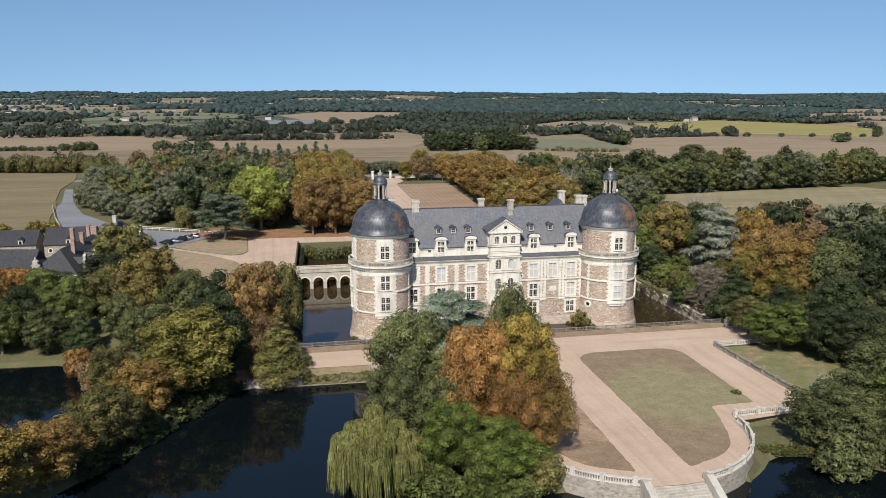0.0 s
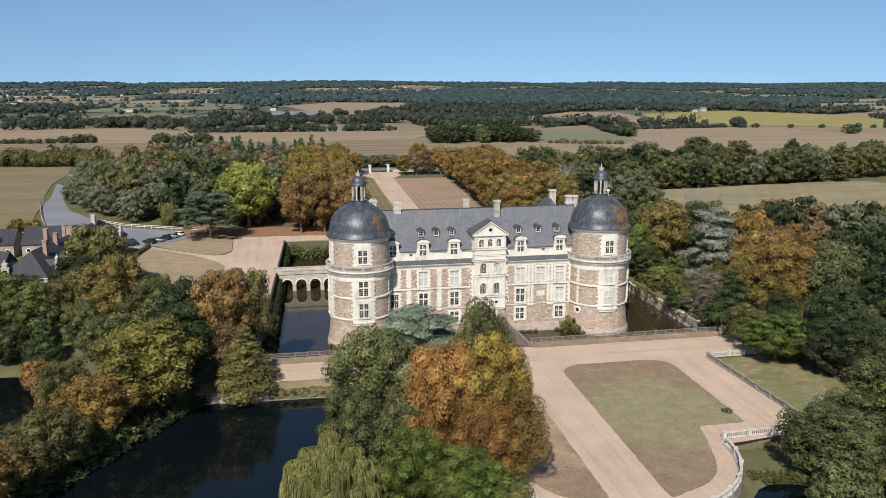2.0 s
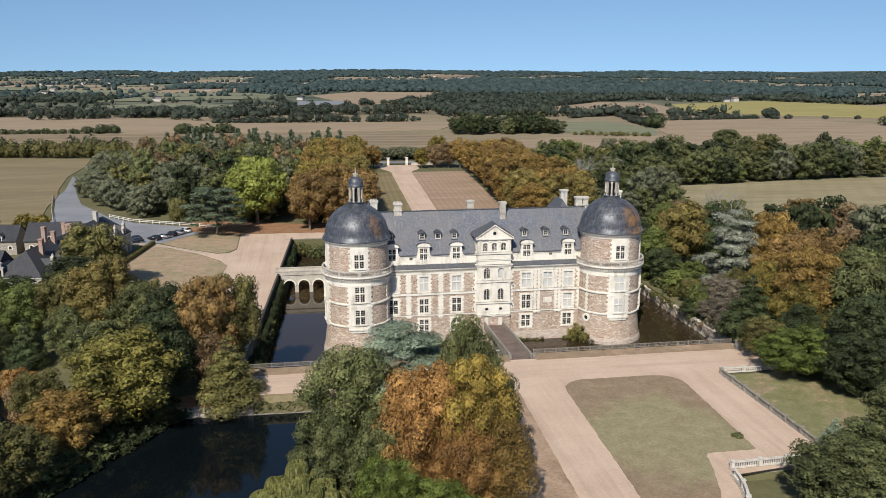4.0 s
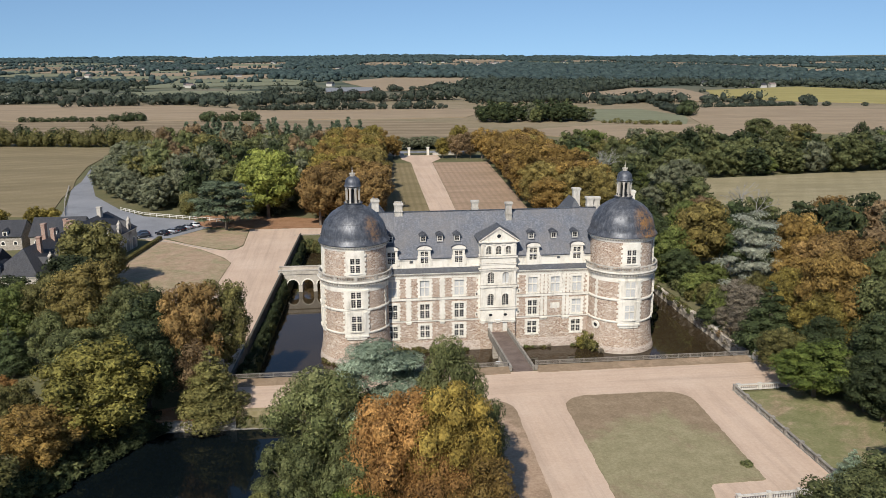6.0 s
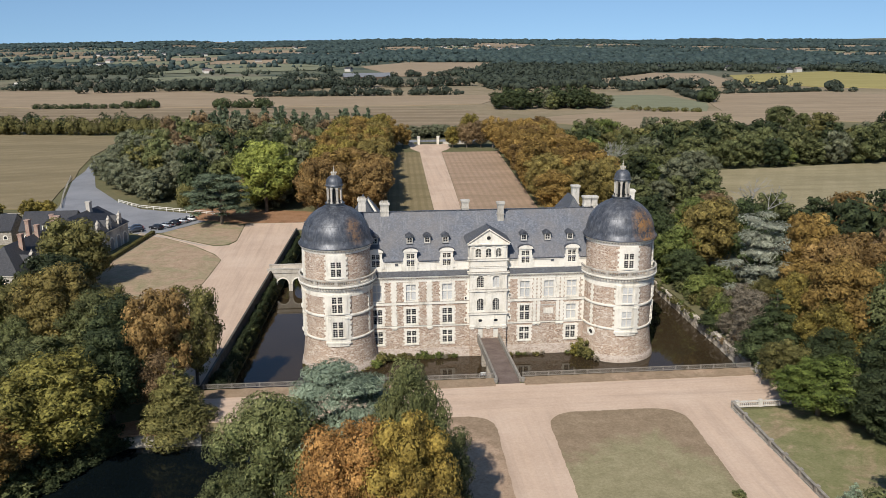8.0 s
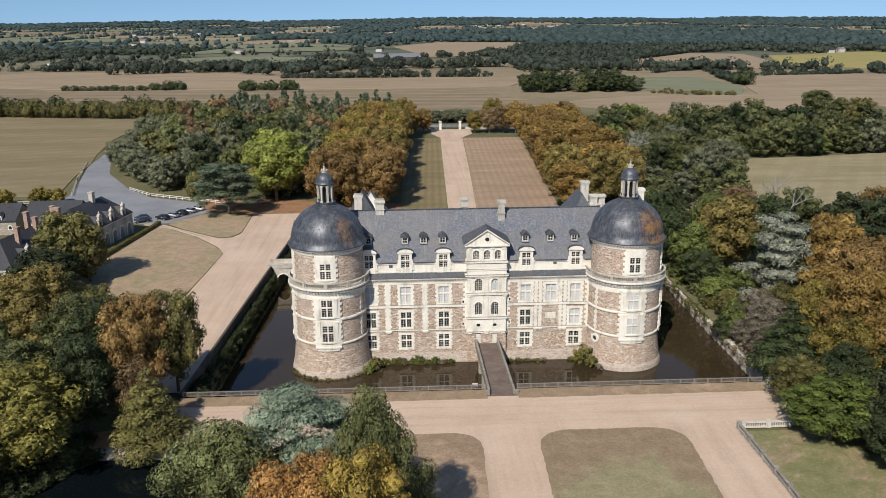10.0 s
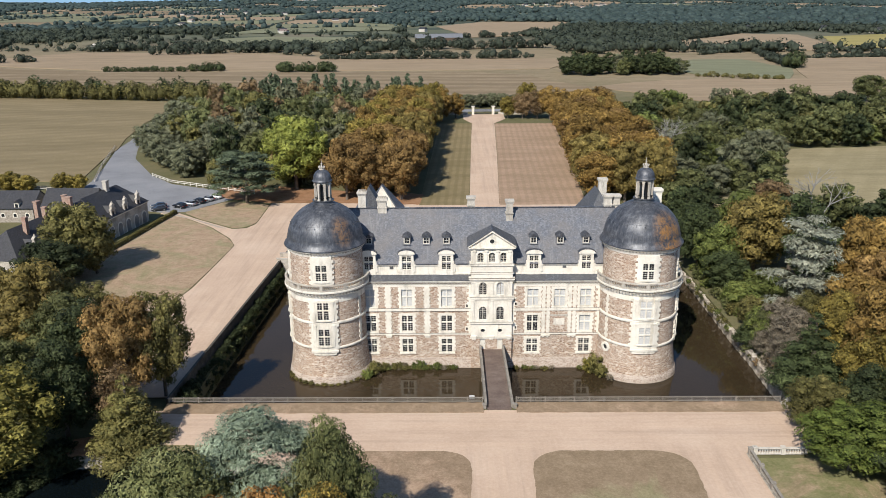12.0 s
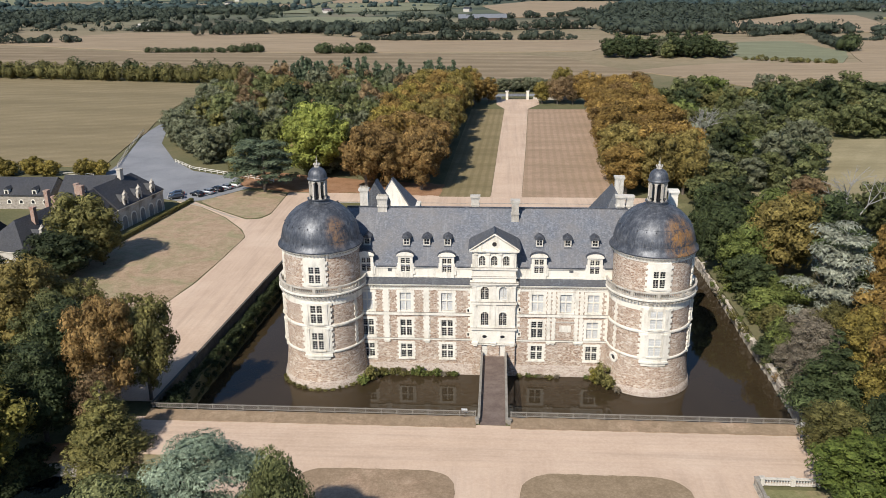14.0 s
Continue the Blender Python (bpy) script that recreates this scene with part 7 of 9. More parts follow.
# clipped hedge and border in front of the stables
def leaf_block(bm, n, x0, x1, y0, y1, z0, z1, size, rng_):
    for _ in range(n):
        c = Vector((rng_.uniform(x0, x1), rng_.uniform(y0, y1), rng_.choice((z1, z1, rng_.uniform(z0, z1)))))
        d = [Vector((rng_.gauss(0, size), rng_.gauss(0, size), rng_.gauss(0, size))) for _ in range(3)]
        bm.faces.new([bm.verts.new(c + q) for q in d])


bm = bmesh.new()
box(bm, -0.45, 0.45, 0, 44, -0.1, 1.0)
leaf_block(bm, 2600, -0.5, 0.5, 0, 44, 0.1, 1.05, 0.11, random.Random(5))
hg = thing("clipped_hedge", -37.6, 212, 0, "long low clipped green hedge along the lawn", "hedge")
turned(bm, 0, pose(-37.6, 212, 0, 0, 0, -7.0))
part("foliage", bm, LEAF["olive"], hg)

# ---- cars ----
PAINT = {"black": m_plain("black_car_paint", (0.012, 0.012, 0.014), 0.2, 0, 0.6), "silver": m_plain("silver_car_paint", (0.45, 0.46, 0.48), 0.25, 0.5, 0.6),
         "grey": m_plain("dark_grey_car_paint", (0.06, 0.065, 0.075), 0.25, 0.3, 0.6), "white": m_plain("white_car_paint", (0.75, 0.75, 0.75), 0.25, 0, 0.6)}
M["tyre"] = m_plain("tyre_rubber", (0.015, 0.015, 0.015), 0.8)
M["lamp_red"] = m_plain("red_tail_lamp", (0.30, 0.015, 0.012), 0.2)


def car(x, y, turn, paint, label):
    c = thing("car", x, y, 0.03, label, "car", "parked cars")
    m = pose(x, y, 0.03, 0, 0, turn)
    side = [(-2.1, 0.35), (2.05, 0.35), (2.1, 0.7), (1.95, 0.85), (1.0, 0.98), (0.9, 1.0), (-1.95, 1.02), (-2.12, 0.8)]
    bm = bmesh.new()
    slab_y(bm, side, -0.88, 0.88)
    bmesh.ops.bevel(bm, geom=[e for e in bm.edges], offset=0.07, segments=2, affect="EDGES")
    turned(bm, 0, m)
    body = part("body", bm, PAINT[paint], c, paint + " car paint", True)
    bm = bmesh.new()
    v = [bm.verts.new(p) for p in ((1.0, -0.8, 0.96), (1.0, 0.8, 0.96), (-1.95, 0.8, 1.0), (-1.95, -0.8, 1.0), (0.25, -0.62, 1.46), (0.25, 0.62, 1.46), (-1.45, 0.62, 1.46), (-1.45, -0.62, 1.46))]
    for f in ((0, 1, 5, 4), (1, 2, 6, 5), (2, 3, 7, 6), (3, 0, 4, 7)):
        bm.faces.new([v[i] for i in f])
    turned(bm, 0, m)
    part("windows", bm, M["glass"], c)
    bm = bmesh.new()
    box(bm, -1.47, 0.28, -0.64, 0.64, 1.45, 1.5)
    for s in (-1, 1):
        box(bm, -0.75, -0.65, *sorted((s * 0.66, s * 0.84)), 0.98, 1.46)
    turned(bm, 0, m)
    part("roof", bm, PAINT[paint], c)
    for wx in (-1.3, 1.3):
        for s in (-1, 1):
            bm = bmesh.new()
            bmesh.ops.create_cone(bm, cap_ends=True, segments=14, radius1=0.32, radius2=0.32, depth=0.2, matrix=m @ pose(wx, s * 0.82, 0.32, 90))
            wh = part("wheel", bm, M["tyre"], c)
            bm = bmesh.new()
            bmesh.ops.create_cone(bm, cap_ends=True, segments=10, radius1=0.19, radius2=0.19, depth=0.02, matrix=m @ pose(wx, s * 0.93, 0.32, 90))
            part("rim", bm, PAINT["silver"], wh)
    for s in (-1, 1):
        bm = bmesh.new()
        box(bm, 2.02, 2.13, *sorted((s * 0.5, s * 0.8)), 0.62, 0.76)
        turned(bm, 0, m)
        part("headlight", bm, M["frame"], c, "clear headlight")
        bm = bmesh.new()
        box(bm, -2.16, -2.08, *sorted((s * 0.55, s * 0.82)), 0.7, 0.9)
        turned(bm, 0, m)
        part("tail_light", bm, M["lamp_red"], c, "red tail light")


for x, y, turn, paint in ((-33.0, 261.6, 150, "black"), (-31.0, 264.2, 150, "silver"), (-29.3, 266.9, 150, "black"), (-27.6, 269.6, 150, "silver"), (-26.0, 272.3, 150, "white")):
    car(x, y, turn, paint, paint + " hatchback parked on the asphalt edge")
car(-37.8, 258.6, 205, "grey", "dark grey car parked beside the stables")
car(-38.8, 261.6, 205, "grey", "dark grey car parked beside the stables")

# ---- trees ----
ICO = bmesh.new()
bmesh.ops.create_icosphere(ICO, subdivisions=1, radius=1)
ICO_V = np.array([v.co[:] for v in ICO.verts])
ICO_F = np.array([[v.index for v in f.verts] for f in ICO.faces])
ICO.free()
ICO = bmesh.new()
bmesh.ops.create_icosphere(ICO, subdivisions=2, radius=1)
ICO2_V = np.array([v.co[:] for v in ICO.verts])
ICO2_F = np.array([[v.index for v in f.verts] for f in ICO.faces])
ICO.free()


def np_mesh(name, verts, tris, material):
    me = bpy.data.meshes.new(name)
    me.vertices.add(len(verts))
    me.vertices.foreach_set("co", np.ascontiguousarray(verts, dtype=np.float32).ravel())
    me.loops.add(len(tris) * 3)
    me.loops.foreach_set("vertex_index", np.ascontiguousarray(tris, dtype=np.int32).ravel())
    me.polygons.add(len(tris))
    me.polygons.foreach_set("loop_start", np.arange(0, len(tris) * 3, 3, dtype=np.int32))
    me.update(calc_edges=True)
    me.materials.append(material)
    return me


def sprays(r, pts, normals, size, flat=0.0, droop=0.0, slim=0.72):
    """Small uneven triangles of leaves at pts, lying roughly across their normals."""
    n = len(pts)
    nrm = normals + r.normal(0, 0.32, (n, 3))
    nrm[:, 2] += flat
    nrm /= np.linalg.norm(nrm, axis=1)[:, None] + 1e-9
    t = r.normal(0, 1, (n, 3))
    t[:, 2] -= droop
    u = t - nrm * np.sum(t * nrm, axis=1)[:, None]
    u /= np.linalg.norm(u, axis=1)[:, None] + 1e-9
    v = np.cross(nrm, u)
    s = size * r.uniform(0.6, 1.4, (n, 1))
    k = r.uniform(0.5, 1.0, (n, 1))
    tri = np.stack([pts + u * s, pts - u * s * 0.55 + v * s * k * slim, pts - u * s * 0.55 - v * s * (1.4 - k) * slim], axis=1)
    return tri.reshape(-1, 3)


def crown_of(seed, lobes, count, size, flat=0.0, core=0.68, droop=0.0, inner=0.66, slim=0.72):
    """A crown from lobes (x, y, z, radius, squash): leaf sprays over the lobes, and a rough core in each."""
    r = np.random.default_rng(seed)
    lob = np.array(lobes)
    area = lob[:, 3] ** 2
    per = np.maximum(26, (count * area / area.sum()).astype(int))
    P, N = [], []
    for (x, y, z, rad, sq), k in zip(lob, per):
        d = r.normal(0, 1, (k, 3))
        d[:, 2] = d[:, 2] + 0.25
        d /= np.linalg.norm(d, axis=1)[:, None]
        rr = rad * r.uniform(0.84, 1.10, (k, 1))
        P.append(np.array([x, y, z]) + d * rr * np.array([1, 1, sq]))
        N.append(d)
    P, N = np.concatenate(P), np.concatenate(N)
    keep = np.ones(len(P), bool)
    for x, y, z, rad, sq in lob:
        dd = (P - np.array([x, y, z])) / np.array([1, 1, sq])
        keep &= np.linalg.norm(dd, axis=1) > rad * inner
    P, N = P[keep], N[keep]
    V = [sprays(r, P, N, size, flat, droop, slim)]
    F = [np.arange(len(P) * 3).reshape(-1, 3)]
    off = len(P) * 3
    for x, y, z, rad, sq in lob:
        w = ICO_V * (rad * core) * r.uniform(0.85, 1.12, (len(ICO_V), 1)) * np.array([1, 1, sq]) + np.array([x, y, z])
        V.append(w)
        F.append(ICO_F + off)
        off += len(w)
    return np.concatenate(V), np.concatenate(F)


def trunk_bm(h, r0, limbs, reach, seed, top=0.75):
    """A tapered trunk with limbs that rise into the crown."""
    rg = random.Random(seed)
    bm = bmesh.new()

    def tube(a, b, ra, rb, seg=6):
        a, b = Vector(a), Vector(b)
        q = (b - a).to_track_quat("Z", "Y").to_matrix()
        lo = [bm.verts.new(a + q @ Vector((ra * math.cos(math.tau * i / seg), ra * math.sin(math.tau * i / seg), 0))) for i in range(seg)]
        hi = [bm.verts.new(b + q @ Vector((rb * math.cos(math.tau * i / seg), rb * math.sin(math.tau * i / seg), 0))) for i in range(seg)]
        for i in range(seg):
            bm.faces.new((lo[i], lo[(i + 1) % seg], hi[(i + 1) % seg], hi[i]))
    tube((0, 0, -0.6), (0, 0, 0.4), r0 * 1.5, r0, 8)
    tube((0, 0, 0.4), (0.1, 0.05, h * 0.4), r0, r0 * 0.75, 8)
    tube((0.1, 0.05, h * 0.4), (0, 0, h * top), r0 * 0.75, r0 * 0.2, 8)
    for i in range(limbs):
        z = h * rg.uniform(0.28, 0.62)
        a = math.tau * (i + rg.random() * 0.6) / limbs
        d = reach * rg.uniform(0.6, 0.95)
        tube((0, 0, z), (math.cos(a) * d, math.sin(a) * d, z + h * rg.uniform(0.08, 0.25)), r0 * 0.4, r0 * 0.1, 5)
    return bm


def lobes_round(seed, h, rad, n, low=0.13, tall=1.0):
    """Lobes of a broad round-headed tree."""
    rg = random.Random(seed)
    zc, half = h * (0.5 + low / 2), h * (0.5 - low / 2)
    out = [(0, 0, zc, rad * 0.62, 1.1)]
    for i in range(n):
        z = 1 - 2 * (i + 0.5) / n
        a = i * 2.39996 + rg.uniform(-0.3, 0.3)
        s = math.sqrt(1 - z * z)
        k = rg.uniform(0.58, 0.90)
        lr = rad * rg.uniform(0.20, 0.40) * min(1.0, math.sqrt(34 / n) * 1.05)
        out.append((math.cos(a) * s * rad * k, math.sin(a) * s * rad * k, zc + z * half * k * 1.05, lr, rg.uniform(0.75, 1.0)))
    return out


def lobes_cone(seed, h, rad, n):
    rg = random.Random(seed)
    out = []
    for i in range(n):
        t = (i + 0.5) / n
        z = h * (0.08 + 0.9 * t)
        a = i * 2.39996
        ww = rad * (1 - t) ** 0.8
        out.append((math.cos(a) * ww * 0.62, math.sin(a) * ww * 0.62, z, max(0.35, ww * rg.uniform(0.42, 0.58)), 0.75))
    out.append((0, 0, h * 0.35, rad * 0.45, 1.4))
    out.append((0, 0, h * 0.65, rad * 0.28, 1.6))
    return out


def lobes_cedar(seed, h, rad, tiers, per):
    """Flat, uneven plates of a cedar, with gaps between them."""
    rg = random.Random(seed)
    out = []
    for i in range(tiers * per):
        f = (i + 0.5) / (tiers * per)
        z = h * (0.2 + 0.76 * f) + rg.uniform(-0.5, 0.5)
        reach = rad * (1 - 0.6 * f ** 2.0) * rg.uniform(0.75, 1.1)
        a = i * 2.39996 + rg.uniform(-0.4, 0.4)
        d = reach * rg.uniform(0.3, 0.8)
        out.append((math.cos(a) * d, math.sin(a) * d, z - 0.05 * d, rad * rg.uniform(0.16, 0.32), rg.uniform(0.22, 0.38)))
    return out


def lobes_plates(seed, h, rad, n, low, taper, plate=(0.11, 0.21), squash=(0.2, 0.36)):
    """Flat plates at uneven heights round a bare lower trunk."""
    rg = random.Random(seed)
    out = []
    for i in range(n):
        f = (i + 0.5) / n
        a = i * 2.39996 + rg.uniform(-0.5, 0.5)
        d = rad * (1 - taper * f) * rg.uniform(0.15, 0.85)
        out.append((math.cos(a) * d, math.sin(a) * d, h * (low + (0.97 - low) * f) - 0.06 * d + rg.uniform(-0.6, 0.6), rad * rg.uniform(*plate), rg.uniform(*squash)))
    return out


def lobes_mound(seed, h, rad, n):
    """Broad drooping plates heaped into a low dome."""
    rg = random.Random(seed)
    out = [(0, 0, h * 0.6, rad * 0.5, 0.9)]
    for i in range(n):
        d = rad * math.sqrt((i + 0.5) / n) * 0.86
        a = i * 2.39996 + rg.uniform(-0.3, 0.3)
        z = h * (0.93 - 0.42 * (d / rad) ** 1.6) + rg.uniform(-0.7, 0.7)
        out.append((math.cos(a) * d, math.sin(a) * d, z, rad * rg.uniform(0.15, 0.27), rg.uniform(0.22, 0.34)))
    return out


def tree_kind(key, seed, form, leaf, h, rad, count, size, label, name="tree", trunk_mat="bark"):
    """Builds one tree at the origin; the copies of it share its meshes."""
    root = thing(name, 0, 0, 0, label, "tree")
    if form == "round":
        lob = lobes_round(seed, h, rad, 30 if count < 6000 else 56)
        V, F = crown_of(seed, lob, count, size)
    elif form == "thin":
        lob = lobes_round(seed, h, rad, 34)
        V, F = crown_of(seed, lob, count, size, core=0.45, inner=0.5)
    elif form == "bush":
        lob = lobes_round(seed, h, rad, 22, 0.0)
        V, F = crown_of(seed, lob, count, size)
    elif form == "cone":
        V, F = crown_of(seed, lobes_cone(seed, h, rad, 34), count, size * 1.3, 0.2, droop=0.8, slim=0.4)
    elif form == "cedar":
        V, F = crown_of(seed, lobes_cedar(seed, h, rad, 7, 8), count, size * 1.3, 0.7, 0.66, inner=0.5, slim=0.35)
    elif form == "flat":
        V, F = crown_of(seed, lobes_plates(seed, h, rad, 64, 0.26, 0.4), count, size * 1.2, 0.9, 0.66, inner=0.4, slim=0.4)
    elif form == "ragged":
        V, F = crown_of(seed, lobes_plates(seed, h, rad, 40, 0.30, 0.62, (0.16, 0.30), (0.2, 0.38)), count, size * 1.1, 0.9, 0.6, 1.2, inner=0.4, slim=0.4)
    elif form == "mound":
        V, F = crown_of(seed, lobes_mound(seed, h, rad, 46), count, size * 1.2, 0.9, 0.62, 0.9, inner=0.4, slim=0.34)
    elif form == "weeping":
        r = np.random.default_rng(seed)
        heads = [(0, 0, h * 0.62, rad * 0.42), (0.3, 0, h * 0.9, rad * 0.13)]
        for i in range(40):
            d = rad * 0.88 * math.sqrt((i + 0.5) / 40)
            a = i * 2.39996
            heads.append((d * math.cos(a), d * math.sin(a), h * (0.92 - 0.50 * (d / rad) ** 1.3) + r.uniform(-0.6, 0.6), rad * r.uniform(0.11, 0.21)))
        V0, F0 = crown_of(seed, [(x, y, z, q, 0.8) for x, y, z, q in heads], count // 5, size * 0.7, core=0.6, droop=2.5)
        hd = np.array(heads)
        n = count
        k = r.integers(0, len(hd), n)
        a = r.uniform(0, math.tau, n)
        a += 0.3 * np.sin(a * 5)
        d = hd[k, 3] * np.sqrt(r.uniform(0.15, 1.0, n))
        top = hd[k, 2] + np.sqrt(np.maximum(hd[k, 3] ** 2 - d ** 2, 0)) * 0.8
        ln = np.minimum(np.maximum(top - 0.2, 0.3), r.uniform(1.2, 5.6, n))
        p0 = np.stack([hd[k, 0] + d * np.cos(a), hd[k, 1] + d * np.sin(a), top], 1)
        p1 = p0 + np.stack([0.25 * np.cos(a), 0.25 * np.sin(a), -ln], 1) + r.normal(0, 0.12, (n, 3))
        wob = r.normal(0, 0.9, n)
        side = np.stack([-np.sin(a + wob), np.cos(a + wob), np.zeros(n)], 1) * r.uniform(0.05, 0.13, (n, 1))
        Vs = np.stack([p0 - side, p0 + side, p1], 1).reshape(-1, 3)
        V, F = np.concatenate([V0, Vs]), np.concatenate([F0, np.arange(n * 3).reshape(-1, 3) + len(V0)])
    V[:, 2] = np.maximum(V[:, 2], 0.05)
    me = np_mesh("crown", V, F, LEAF[leaf])
    cr = new("crown", me)
    cr.parent = root
    bm = trunk_bm(h, max(0.12, h * 0.024), 7 if form != "cone" else 0, rad * 0.75, seed, 0.93 if form == "cone" else 0.72)
    t = new("trunk", to_mesh("trunk", bm, M[trunk_mat]))
    t.parent = root
    return root


LABEL = {"dark": "broad dark green deciduous tree in full leaf", "green": "green deciduous tree in full leaf", "bright": "fresh bright green deciduous tree", "olive": "olive green tree turning yellow",
         "yellow": "horse chestnut turning yellow", "orange": "horse chestnut with rusty orange autumn leaves", "gold": "golden brown horse chestnut of the avenue", "brown": "tree with thinning brown leaves",
         "blue": "blue-grey cedar with spreading tiers", "cedar": "dark cedar with flat tiers", "grey": "small grey-green deciduous tree", "lime": "tall lime-green plane tree in full leaf", "amber": "tall horse chestnut turning bright golden yellow", "hedge": "broad very dark green tree in full leaf", "yew": "dense very dark green evergreen tree", "dry": "leafless grey-brown thorn bush", "ash": "ragged pale grey-green cedar", "mellow": "spreading chestnut turning yellow green", "rust": "horse chestnut with rust brown leaves", "bronze": "horse chestnut turning bronze green", "oak": "broad dusty green deciduous tree", "far": "distant dark tree among hedges", "willow": "weeping willow with hanging yellow-green twigs"}
KINDS = {}


def kind(form, leaf, level, variant):
    """The first tree of a kind, made when it is first wanted. level 2 is nearest, 0 near, 1 farther off."""
    key = (form, leaf, level, variant)
    if key not in KINDS:
        count, size = ((11500, 0.28), (5600, 0.43), (32000, 0.175))[level]
        if form == "cone":
            count, size = (int(count * 0.8), size * 0.85)
        if form == "cedar":
            count, size = (int(count * 0.9), size * 0.85)
        if form == "bush":
            count, size = (2600, 0.36)
        h, rad = {"round": (16, 6.0), "thin": (16, 6.0), "bush": (6, 3.6), "cone": (14, 4.2), "cedar": (16, 7.5), "weeping": (10.5, 6.0), "mound": (16, 7.0), "flat": (14, 10.0), "ragged": (18, 8.0)}[form]
        seed = 17 * variant + 5 * len(leaf) + sum(map(ord, form + leaf))
        KINDS[key] = [tree_kind(key, seed, form, leaf, h, rad, count, size, LABEL[leaf], "shrub" if form == "bush" else "tree"), h, rad, False]
    return KINDS[key]


def plant(x, y, h, rad, form, leaf, level=0, variant=0, z=None, turn=None, label=""):
    k = kind(form, leaf, level, variant)
    z = max(height(x, y), POND_Z) if z is None else z
    turn = (x * 37 + y * 91) % 360 if turn is None else turn
    m = pose(x, y, z - 0.1, 0, 0, turn)
    if not k[3]:
        ob, k[3] = k[0], True
        ob.matrix_basis = m
    else:
        ob = copy_thing(k[0], m)
    ob.scale = (rad / k[2], rad / k[2], h / k[1])
    if label:
        ob["label"] = label
    return ob


